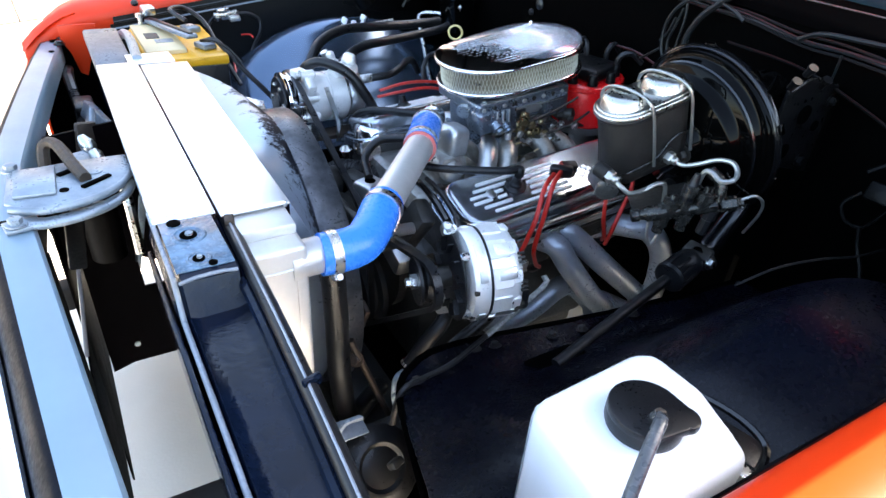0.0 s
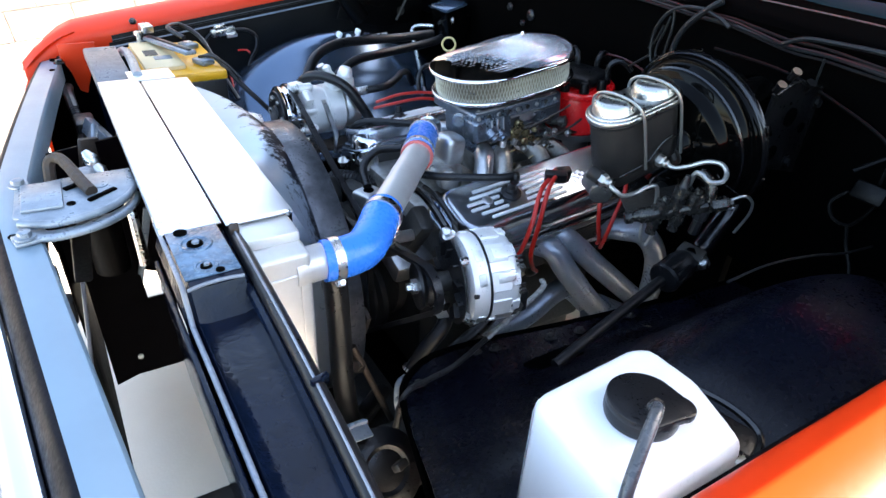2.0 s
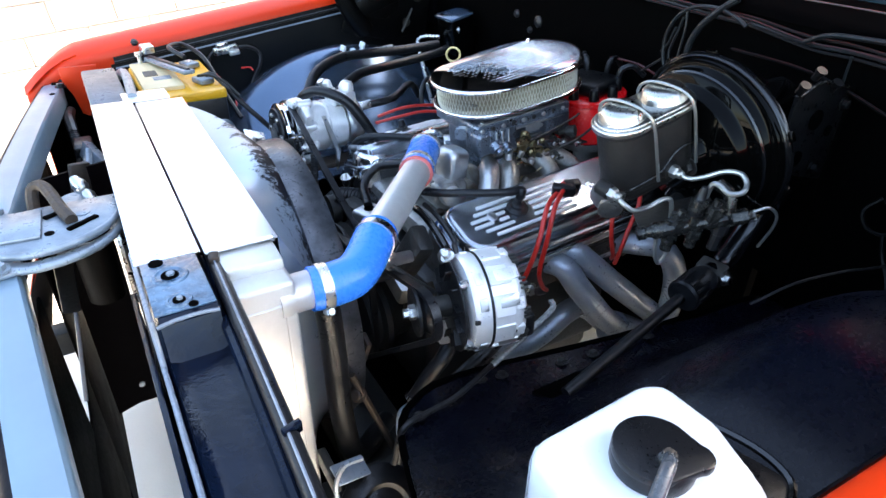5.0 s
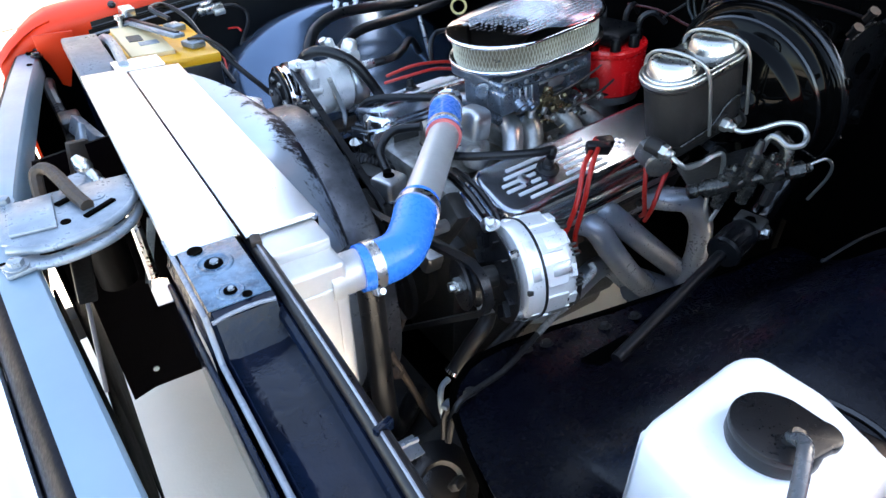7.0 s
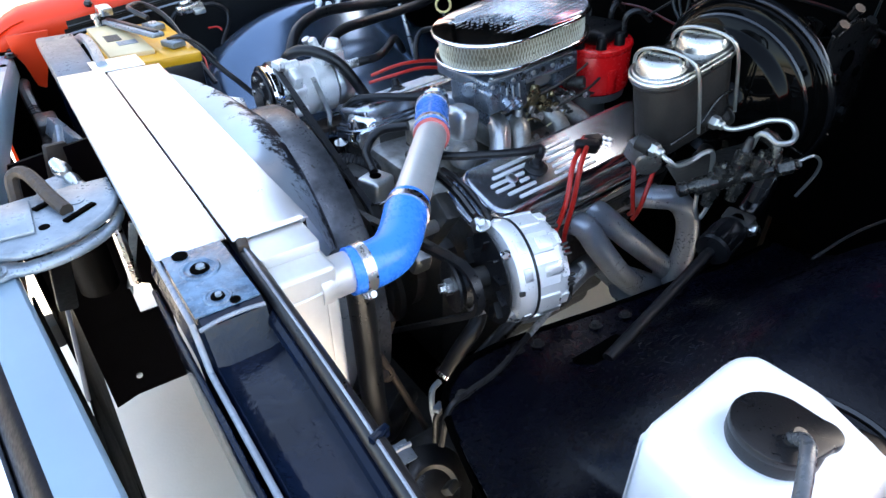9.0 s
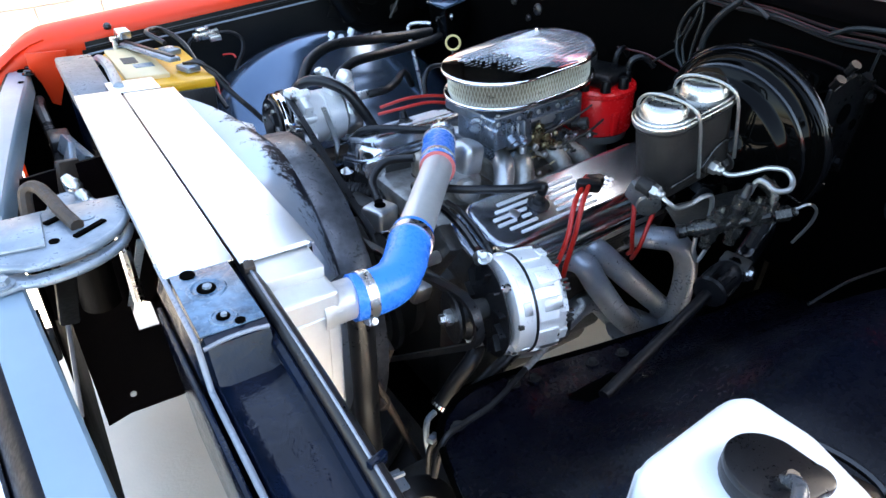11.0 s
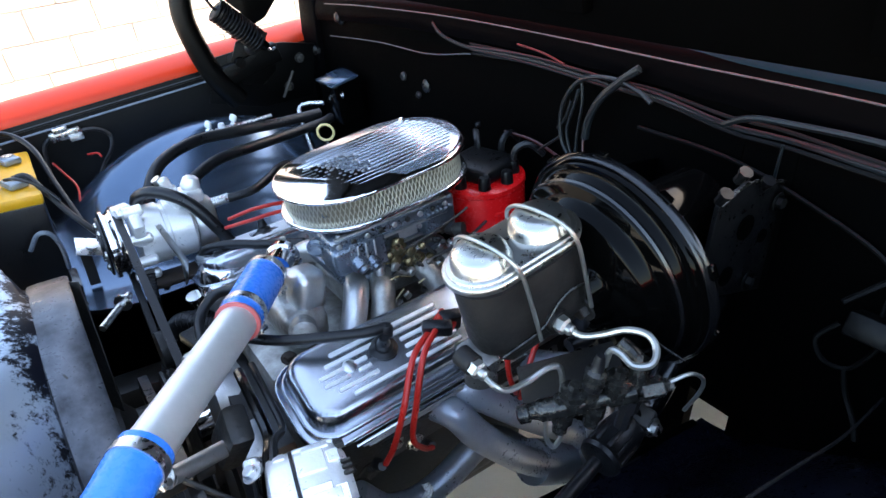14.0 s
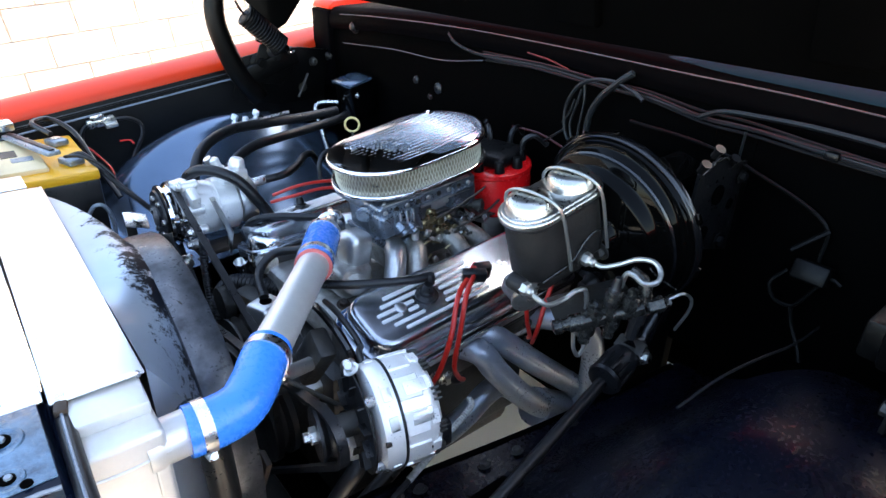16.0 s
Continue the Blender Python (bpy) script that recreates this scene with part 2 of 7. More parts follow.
def grid(f, nu, nv, thick=0.0):
    """A sheet over (u, v) in 0..1 by the function f, with a thickness."""
    out = bmesh.new()
    vs = [[out.verts.new(f(i / nu, j / nv)) for j in range(nv + 1)] for i in range(nu + 1)]
    for i in range(nu):
        for j in range(nv):
            out.faces.new((vs[i][j], vs[i + 1][j], vs[i + 1][j + 1], vs[i][j + 1]))
    out.normal_update()
    if thick:
        bmesh.ops.solidify(out, geom=out.faces, thickness=thick)
    return out


# ---- ground and wall ----
solid("ground", box((0, 0, -0.1), (300, 300, 0.2)), GROUND, "pale sunlit concrete driveway", kind="structure", bay=False)

# ---- body shell ----
def crown(x):
    """Height of the fender's edge along the body."""
    if x > 0.05:
        return 0.983 + (x - 0.05) * 0.139
    return 0.983 - 2.9 * (0.05 - x) ** 2


body = thing("car_body", (0.5, 1.075, 0.3), "orange car body with open black engine bay", "car body")


def splay(x, side):
    """How far the driver's side opens outward towards the cowl."""
    return 0.08 * max(0.0, x - 0.28) if side < 0 else 0.0


def fender(side):
    """side +1: passenger, -1: driver. Runs from the inner lip over the crown and down the outside."""
    prof = [(0.012, -0.05), (0.0, -0.048), (0.0, -0.012), (0.004, -0.003), (0.012, 0.004), (0.03, 0.014), (0.055, 0.022), (0.085, 0.022), (0.115, 0.012), (0.14, -0.012), (0.153, -0.06), (0.158, -0.2), (0.15, -0.45)]

    def f(u, v):
        x = -0.115 + u * 1.32
        k = v * (len(prof) - 1)
        i = min(int(k), len(prof) - 2)
        a, b = prof[i], prof[i + 1]
        t = k - i
        dy, dz = a[0] + (b[0] - a[0]) * t, a[1] + (b[1] - a[1]) * t
        nose = max(0, (0.06 - x) / 0.18) ** 2
        return (x, 1.075 + side * (0.873 + splay(x, side) + dy - 0.05 * nose * (dy > 0.01)), crown(x) + dz - 0.03 * nose * (dy > 0.05))
    bm = grid(f, 40, 24, 0.002)
    bmesh.ops.recalc_face_normals(bm, faces=bm.faces)
    return bm


fr = part("fender", fender(1), ORANGE, body, "glossy orange front fender, passenger side")
fl = part("fender", fender(-1), ORANGE, body, "sunlit orange front fender, driver side")
# orange panel between fender nose and radiator support
part("headlight_panel", turned(slab([(-0.03, -0.965), (0.055, -0.965), (0.036, -0.90), (0.012, -0.836), (-0.004, -0.845), (-0.014, -0.895), (-0.03, -0.93)], -0.003, 0.003, 0.001), pose(0, 1.915, 0, 90, 0, 0) @ Matrix.Diagonal((1, -1, 1, 1))), ORANGE, fr, "orange inner headlight panel")
part("headlight_panel", box((0.02, 1.921, 0.80), (0.15, 0.006, 0.26), (0, 0, 0), 0.002), FIREWALL, fr, "black lower headlight panel")
part("headlight_panel", box((0.03, 0.225, 0.84), (0.11, 0.006, 0.2), (0, 0, 4), 0.002), BLACK_PAINT, fl, "black inner headlight panel")
# added black sheet, darkens the view into the orange fender nose
part("headlight_panel", box((-0.072, 1.885, 0.775), (0.06, 0.006, 0.22), (0, 0, 2), 0.002), FIREWALL, fr, "black sheet added behind the grille corner")
# rubber bumper stop on the passenger fender
part("bump_stop", lathe([(0.009, 0), (0.010, 0.006), (0.006, 0.012)], (0.16, 1.957, crown(0.16) - 0.002), (0, -0.3, 1), 14), RUBBER, fr, "small black rubber hood stop")


def apron_edge(x):
    """Where the apron ends towards the engine, cut away at the front."""
    pts = ((0.0, 0.28), (0.135, 0.32), (0.20, 0.42), (0.235, 0.53), (0.265, 0.625), (0.31, 0.672), (0.40, 0.690), (0.50, 0.672), (0.60, 0.655), (0.78, 0.645), (0.87, 0.622), (2.0, 0.615))
    for (a, ya), (b, yb) in zip(pts, pts[1:]):
        if x <= b:
            return ya + (yb - ya) * (x - a) / (b - a)
    return pts[-1][1]


def inner_fender(side):
    """Apron with the wheel hump; the crest lies near the fender."""
    def hump(x):
        d = x - 0.69
        r = 0.48
        z = 0.485 + math.sqrt(max(r * r - d * d, 0.001)) if abs(d) < 0.44 else 0.0
        return max(z, 0.80 - 0.05 * max(0, 0.3 - x))

    def f(u, v):
        x = 0.135 + u * 0.915
        inner = 1.075 - apron_edge(x)
        wide = 0.872 + splay(x, side)
        off = wide - v * (wide - inner)
        edge = 0.735 - 0.05 * (x - 0.25)
        s = max(0.0, min(1.0, (0.745 - off) / 0.285))
        z = edge + (hump(x) - edge) * (0.5 + 0.5 * math.cos(math.pi * s)) + 0.0012 * math.sin(7 * x + 9 * off)
        if side > 0:
            z -= 2.2 * max(0.0, off - 0.72) ** 2
        return (x, 1.075 + side * off, z)
    bm = grid(f, 60, 40, 0.003)
    return bm


BEAD = surface("dull_bead", (0.085, 0.09, 0.10), 0.4, other=(0.03, 0.032, 0.036), amount=0.6, scale=30, bump=0.0, spec=0.3)
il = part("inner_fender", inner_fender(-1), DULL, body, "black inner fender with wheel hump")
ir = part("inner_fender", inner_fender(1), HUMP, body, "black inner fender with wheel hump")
for side, own in ((-1, il), (1, ir)):
    # vertical side wall between the apron and the fender lip, with its folded flange
    def sidewall(u, v, side=side):
        x = 0.09 + u * 0.95
        return (x, 1.075 + side * (0.868 + splay(x, side) - 0.006 * (v > 0.7)), 0.70 + v * (crown(x) - 0.035 - 0.70))
    part("side_panel", grid(sidewall, 20, 10, 0.003), SIDE if side > 0 else FIREWALL, own, "black side panel under the fender")
    if side > 0:
        def lip(u, v):
            x = 0.10 + u * 0.93
            return (x, 1.9465 - 0.0035 * v, crown(x) - 0.0195 - 0.028 * v)
        part("seal_flange", grid(lip, 20, 3, 0.002), SIDE, own, "black flange under the fender edge")
        part("bead", tube([(x, 1.944, crown(x) - 0.031) for x in (0.1, 0.3, 0.5, 0.7, 0.9, 1.03)], 0.0016, 6, 3), BEAD, own, "dull bead along the flange")
    rail = [(x, 1.075 + side * (0.862 + splay(x, side)), crown(x) - (0.047 if side > 0 else 0.036)) for x in (0.1, 0.3, 0.5, 0.7, 0.9, 1.03)]
    part("flange", tube(rail, 0.0028, 6, 3), EDGE if side > 0 else BLACK_PAINT, own, "folded edge of the side panel")
    # folded lower edge with bolts
    low = [(x, 1.075 + side * (1.075 - apron_edge(x)), 0.734 - 0.05 * (x - 0.25)) for x in (0.14, 0.20, 0.235, 0.265, 0.31, 0.4, 0.7, 1.03)]
    part("apron_edge", tube(low, 0.006, 6, 3), FIREWALL, own)
    for x in (0.30, 0.42, 0.455, 0.56, 0.62, 0.74):
        part("bolt", hexbolt((x, 1.075 + side * (1.100 - apron_edge(x)), 0.738 - 0.05 * (x - 0.25)), (0, -0.35 * side, 1), 0.007, 0.006), IRON, own)

# bolts along the driver's apron crease and slotted tab
part("frame_rail", box((0.45, 0.70, 0.50), (1.3, 0.075, 0.12), (0, 2, 0), 0.012), IRON, body, "dirty black frame rail")
part("frame_rail", box((0.59, 1.45, 0.50), (1.02, 0.075, 0.12), (0, 2, 0), 0.012), IRON, body, "dirty black frame rail")
# dark sheet added so no bright ground shows under the fan
part("ground_blind", box((0.40, 1.05, 0.40), (0.52, 1.1, 0.006), (0, 3, 0)), FIREWALL, body, "black sheet added under the fan to hide the ground")
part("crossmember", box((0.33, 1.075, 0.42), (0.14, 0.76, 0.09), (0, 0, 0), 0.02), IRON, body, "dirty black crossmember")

# panel added to block bright ground on the passenger side
part("wheelhouse_panel", box((0.56, 1.585, 0.53), (0.80, 0.004, 0.42), (0, 0, 0)), FIREWALL, body, "black panel added to close the wheelhouse gap")
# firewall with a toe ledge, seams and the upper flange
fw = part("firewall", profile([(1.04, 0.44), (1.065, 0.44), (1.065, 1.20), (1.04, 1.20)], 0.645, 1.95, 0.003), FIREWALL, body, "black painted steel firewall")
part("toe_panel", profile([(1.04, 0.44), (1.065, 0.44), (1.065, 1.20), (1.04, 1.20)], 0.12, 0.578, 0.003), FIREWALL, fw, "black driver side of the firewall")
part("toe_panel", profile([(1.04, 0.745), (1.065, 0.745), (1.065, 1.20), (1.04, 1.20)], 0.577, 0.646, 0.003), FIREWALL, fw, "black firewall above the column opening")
part("flange", tube([(1.034, 1.2, 1.172), (1.034, 1.35, 1.150), (1.034, 1.55, 1.146), (1.034, 1.80, 1.128)], 0.0014, 6, 8), BEAD, fw)
part("seam", tube([(1.0275, 0.22, 1.212), (1.0275, 0.50, 1.226), (1.0275, 0.73, 1.229), (1.0275, 1.0, 1.233), (1.0275, 1.28, 1.232), (1.0275, 1.6, 1.220), (1.0275, 1.80, 1.207)], 0.0014, 6, 6), BEAD, fw, "thin grey edge under the cowl")
for y, z, r in ((1.36, 1.08, 0.014), (1.45, 1.085, 0.010), (1.39, 1.055, 0.008), (1.18, 1.04, 0.006)):
    part("grommet", lathe([(r, 0), (r, 0.004), (r * 0.6, 0.008)], (1.04, y, z), (-1, 0, 0), 16), RUBBER, fw)
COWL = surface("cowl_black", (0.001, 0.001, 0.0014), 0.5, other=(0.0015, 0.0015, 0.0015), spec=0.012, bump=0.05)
# Sky sheen along the rolled edge is put into its blue colour.
COWL_EDGE = surface("cowl_edge_sky_sheen", (0.012, 0.029, 0.047), 0.6, other=(0.009, 0.022, 0.036), spec=0.03, bump=0.0)


def arch(y):
    """How the cowl rises towards the middle of the car."""
    return 0.010 - 0.034 * ((y - 1.07) / 0.75) ** 2


def edge_swell(y):
    """How far the cowl's front edge has swollen into the raised lip on the driver's side."""
    s = max(0.0, min(1.0, (0.77 - y) / 0.13))
    return s * s * (3 - 2 * s)


def cowl_sheet(prof, y0, y1):
    def f(u, v):
        y = y0 + u * (y1 - y0)
        k = v * (len(prof) - 1)
        i = min(int(k), len(prof) - 2)
        x, z = (prof[i][c] + (prof[i + 1][c] - prof[i][c]) * (k - i) for c in (0, 1))
        s = edge_swell(y)
        top = max(0.0, min(1.0, (z - 1.224) / 0.02))
        return (x - 0.004 * s * top, y, z + arch(y) * (1 - 0.7 * s * top) + 0.010 * s * top)
    bm = grid(f, 90, (len(prof) - 1) * 3, 0.004)
    bmesh.ops.recalc_face_normals(bm, faces=bm.faces)
    return bm


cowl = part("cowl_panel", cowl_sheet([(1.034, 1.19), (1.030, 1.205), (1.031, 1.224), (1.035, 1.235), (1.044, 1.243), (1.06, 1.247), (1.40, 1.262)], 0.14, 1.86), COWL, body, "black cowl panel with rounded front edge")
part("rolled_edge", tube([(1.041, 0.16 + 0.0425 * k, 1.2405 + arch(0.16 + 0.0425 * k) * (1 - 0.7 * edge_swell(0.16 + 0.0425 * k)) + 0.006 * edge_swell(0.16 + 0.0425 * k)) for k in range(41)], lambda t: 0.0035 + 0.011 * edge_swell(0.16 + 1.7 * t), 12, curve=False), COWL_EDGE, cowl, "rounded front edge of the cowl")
part("cowl_box", box((1.22, 1.0, 1.13), (0.34, 1.70, 0.14), (0, 0, 0), 0.01), FIREWALL, cowl, "black closed cowl box")
part("cowl_corner", profile([(1.026, 1.214), (1.03, 1.224), (1.045, 1.236), (1.42, 1.258), (1.42, 1.205)], 1.862, 1.96, 0.004), ORANGE, cowl, "orange cowl corner")
part("cowl_side", profile([(1.022, 0.99), (1.022, 1.212), (1.42, 1.203), (1.42, 0.99)], 1.862, 1.96, 0.006), COWL, cowl, "black firewall corner below the cowl")
part("cowl_corner", profile([(1.026, 1.214), (1.03, 1.224), (1.045, 1.236), (1.42, 1.258), (1.42, 1.205)], 0.19, 0.138, 0.004), ORANGE, cowl, "orange cowl corner")
part("cowl_side", profile([(1.022, 0.99), (1.022, 1.212), (1.42, 1.203), (1.42, 0.99)], 0.19, 0.138, 0.006), COWL, cowl, "black firewall corner below the cowl")
for y, z, x in ((1.735, 1.18, 1.04), (1.879, 1.082, 1.03)):
    part("bumper", lathe([(0.018, 0), (0.019, 0.004), (0.013, 0.008), (0.011, 0.016), (0.006, 0.019)], (x, y, z), (-1, 0, 0.1), 20), RUBBER, fw, "round rubber bumper")

GLASS = surface("dark_glass", (0.001, 0.001, 0.0015), 0.3, other=(0.002, 0.002, 0.002), bump=0.0, rough_var=0.02, spec=0.0)
part("windshield", profile([(1.335, 1.255), (1.348, 1.255), (1.676, 1.885), (1.660, 1.895)], 0.14, 2.01), GLASS, body, "sloping dark windshield")
# unseen cab, widened and raised until it keeps the sun off the bay
part("cab", profile([(1.36, 0.52), (1.36, 1.25), (1.68, 1.87), (1.74, 2.05), (1.80, 2.09), (2.9, 2.12), (2.9, 0.52)], 0.08, 2.07, 0.02), ORANGE, body, "unseen orange cab, roof raised to block the sun")
# added black sheets: cover the cab's orange and stop its bounce light
part("cab_front_sheet", box((1.345, 1.075, 0.86), (0.02, 1.98, 0.72), (0, 0, 0), 0.004), FIREWALL, body, "black sheet added over the cab's orange front")
part("cab_under_sheet", box((2.1, 1.075, 0.505), (1.6, 1.98, 0.02), (0, 0, 0), 0.004), FIREWALL, body, "black sheet added under the cab against orange bounce")
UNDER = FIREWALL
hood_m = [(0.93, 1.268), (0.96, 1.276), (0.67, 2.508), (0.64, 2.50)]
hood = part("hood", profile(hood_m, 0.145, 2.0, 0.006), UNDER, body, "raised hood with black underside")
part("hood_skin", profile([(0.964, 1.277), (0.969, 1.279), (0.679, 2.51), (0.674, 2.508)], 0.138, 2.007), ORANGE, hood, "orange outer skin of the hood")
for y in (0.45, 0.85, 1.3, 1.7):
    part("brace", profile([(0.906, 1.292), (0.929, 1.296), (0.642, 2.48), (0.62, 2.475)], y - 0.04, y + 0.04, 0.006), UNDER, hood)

# passenger hinge with its coil spring
HINGE = surface("hinge_black", (0.001, 0.001, 0.001), 0.4, other=(0.003, 0.003, 0.003), spec=0.15)
def lift_hinge(side):
    """Hood hinge arms with the coil spring; side +1: passenger, -1: driver."""
    def Y(y):
        return y if side > 0 else 2.126 - y

    def P(*pts):
        return [(x, Y(y), z) for x, y, z in pts]
    hinge = thing("hood_lift_mechanism", (0.85, Y(1.86), 0.98), "black steel hood lift arms with coil spring", "lift mechanism", "hood hinges")
    part("mount_plate", profile([(0.715, 0.99), (0.75, 1.10), (0.84, 1.115), (0.93, 1.115), (1.02, 1.10), (1.0, 0.965), (0.86, 0.955)], *sorted((Y(1.872), Y(1.878))), 0.001), HINGE, hinge)
    if side > 0:
        part("arm", tube(P((0.785, 1.855, 0.99), (0.735, 1.855, 1.06), (0.705, 1.855, 1.135), (0.689, 1.855, 1.205), (0.695, 1.855, 1.27), (0.72, 1.855, 1.38), (0.76, 1.855, 1.48), (0.80, 1.855, 1.60)), lambda t: 0.028 - 0.006 * t, 12, 8), HINGE, hinge, "thick curved black arm")
    if side > 0:
        part("link", profile([(0.795, 1.143), (0.81, 1.185), (0.83, 1.199), (0.741, 1.279), (0.755, 1.40), (0.815, 1.55), (0.858, 1.45), (0.92, 1.30), (0.942, 1.244), (0.89, 1.182), (0.86, 1.168), (0.82, 1.13)], *sorted((Y(1.862), Y(1.868))), 0.0015), HINGE, hinge, "flat black hinge link")
    part("link", box((0.83, Y(1.855), 1.075), (0.16, 0.03, 0.05), (0, -18, 0), 0.006), HINGE, hinge)
    part("bell_crank", profile([(0.80, 1.03), (0.78, 1.09), (0.80, 1.135), (0.85, 1.14), (0.90, 1.11), (0.89, 1.05), (0.85, 1.02)], *sorted((Y(1.846), Y(1.852))), 0.0015), HINGE, hinge)
    a, b = Vector((0.752, Y(1.83), 1.222)), Vector((0.868, Y(1.83), 1.118))
    ax = (b - a).normalized()
    o1 = ax.cross(Vector((0, 1, 0))).normalized()
    o2 = ax.cross(o1)
    coil = []
    for i in range(15 * 10 + 1):
        t = i / 150
        an = 2 * math.pi * 15 * t
        coil.append(a.lerp(b, 0.06 + 0.84 * t) + 0.026 * (math.cos(an) * o1 + math.sin(an) * o2))
    part("spring", tube(coil, 0.0042, 6, curve=False), BRKT if side > 0 else HINGE, hinge, "black coil spring")
    part("spring_core", rod(a.lerp(b, 0.08), a.lerp(b, 0.88), 0.0215, 32), HINGE, hinge)
    part("pivot", lathe([(0.026, 0), (0.028, 0.006), (0.016, 0.012), (0.012, 0.03)], (0.80, Y(1.865), 1.085), (0, -side, 0), 20), HINGE, hinge, "round pivot boss")
    part("pivot", lathe([(0.020, 0), (0.022, 0.005), (0.012, 0.010), (0.009, 0.02)], (0.838, Y(1.848), 1.118), (0, -side, 0), 20), RUBBER, hinge)
    part("hook", tube([a - ax * 0.030 + o1 * 0.012, a - ax * 0.012 + o1 * 0.004, a + ax * 0.010, a + ax * 0.014 + o1 * 0.012], 0.0035, 6, 5), BLACK_PAINT, hinge)
    part("hook", tube([b - ax * 0.018 + o1 * 0.01, b - ax * 0.006, b + ax * 0.014, b + ax * 0.022 + o1 * 0.012], 0.0035, 6, 4), STEEL, hinge)
    part("hook_seat", rod(b - ax * 0.016, b + ax * 0.004, 0.016, 12, None, 0.010), BLACK_PAINT, hinge)
    if side < 0:
        part("standoff", box((0.88, 0.24, 1.03), (0.14, 0.15, 0.05), (0, 0, 0), 0.006), HINGE, hinge)
    for x, z in ((0.77, 0.985), (0.86, 1.03), (0.93, 1.0), (0.97, 1.07), (0.80, 1.05)):
        part("bolt", hexbolt((x, Y(1.87), z), (0, -side, 0), 0.009, 0.008), IRON, hinge)
    part("rod", rod((0.90, Y(1.84), 0.98), (0.935, Y(1.84), 1.045), 0.004, 8), IRON, hinge)


lift_hinge(1)
lift_hinge(-1)

# tyres carry the body
for y in (0.3, 1.85):
    bm = lathe([(0.2, -0.1), (0.3, -0.11), (0.335, -0.09), (0.345, -0.05), (0.345, 0.05), (0.335, 0.09), (0.3, 0.11), (0.2, 0.1)], (0.71, y, 0.345 + 0.71 * 0.0963), (0, 1, 0), 40)
    t = thing("tyre", (0.71, y, 0.07), "black rubber tyre under the wheel hump", "tyre", "front tyres")
    part("tread", bm, RUBBER, t)
    part("rim", lathe([(0.0, -0.06), (0.19, -0.06), (0.2, -0.1), (0.205, 0.1), (0.19, 0.06), (0, 0.06)], (0.71, y, 0.345 + 0.71 * 0.0963), (0, 1, 0), 32), STEEL, t)
# ---- front panel, latch and radiator ----
grille = thing("grille_panel", (-0.1, 1.075, 0.85), "panel above the grille, sky sheen coloured blue-grey", "panel")


def bar_z(y):
    return 0.958 - 0.038 * ((y - 1.075) / 0.87) ** 2


def bar_x(y):
    d = y - 1.06
    return -0.158 + (0.116 if d > 0 else 0.095) * (math.sqrt(d * d + 0.0009) - 0.03)


def bar_sheet(prof, n=24, y0=0.2, y1=1.94):
    def f(u, v):
        y = y0 + u * (y1 - y0)
        k = v * (len(prof) - 1)
        i = min(int(k), len(prof) - 2)
        t = k - i
        dx = prof[i][0] + (prof[i + 1][0] - prof[i][0]) * t
        dz = prof[i][1] + (prof[i + 1][1] - prof[i][1]) * t
        return (bar_x(y) + dx, y, bar_z(y) + dz)
    bm = grid(f, n, (len(prof) - 1) * 2, 0.0025)
    bmesh.ops.recalc_face_normals(bm, faces=bm.faces)
    return bm


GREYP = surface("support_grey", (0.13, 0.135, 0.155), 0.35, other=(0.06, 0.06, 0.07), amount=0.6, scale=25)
# Sky sheen is in the top's colour, dark reflection in the slope's.
part("top", bar_sheet([(0.030, -0.05), (0.030, -0.006), (0.026, 0.0), (0.004, 0.002), (-0.013, 0.0)]), BAR_SHEEN, grille, "flat scuffed top face, sky sheen coloured blue-grey")
SLOPE = surface("slope_shade", (0.003, 0.004, 0.008), 0.5, other=(0.002, 0.003, 0.005), spec=0.06)
part("front_slope", bar_sheet([(-0.013, 0.0), (-0.019, -0.003), (-0.026, -0.012), (-0.033, -0.026), (-0.038, -0.045)]), SLOPE, grille, "slope to the trim, dark reflection coloured in")
part("trim", bar_sheet([(-0.038, -0.047), (-0.039, -0.038), (-0.043, -0.036), (-0.054, -0.036), (-0.064, -0.038), (-0.071, -0.046), (-0.074, -0.08)]), CHROME, grille, "bright chrome grille trim")
for a0, a1 in ((0.2, 1.02), (1.20, 1.94)):
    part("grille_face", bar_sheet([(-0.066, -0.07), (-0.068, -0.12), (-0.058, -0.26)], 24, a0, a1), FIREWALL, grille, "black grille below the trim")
# dark panel added behind the grille, hiding the ground, gap beside the slanted brace
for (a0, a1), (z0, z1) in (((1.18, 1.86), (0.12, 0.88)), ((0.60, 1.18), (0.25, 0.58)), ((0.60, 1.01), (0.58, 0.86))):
    part("back_panel", box((-0.122, (a0 + a1) / 2, (z0 + z1) / 2), (0.004, a1 - a0, z1 - z0), (0, 0, 0), 0.001), FIREWALL, grille, "black panel added behind the grille to hide the ground")
part("brace", box((-0.112, 1.135, 0.655), (0.007, 0.012, 0.17), (-31, 10, 0), 0.002), GREYP, grille, "pale grey slanted brace")
bump = thing("bumper", (-0.25, 1.075, 0.42), "chrome front bumper ahead of the grille", "bumper")
part("bar", tube([(-0.16, 0.16, 0.5), (-0.22, 0.4, 0.5), (-0.24, 1.075, 0.5), (-0.22, 1.75, 0.5), (-0.16, 1.99, 0.5)], 0.05, 12, 6), CHROME, bump)
for y in (0.72, 1.43):
    part("bracket", box((-0.19, y, 0.5), (0.1, 0.05, 0.06), (0, 0, 0), 0.006), IRON, bump)
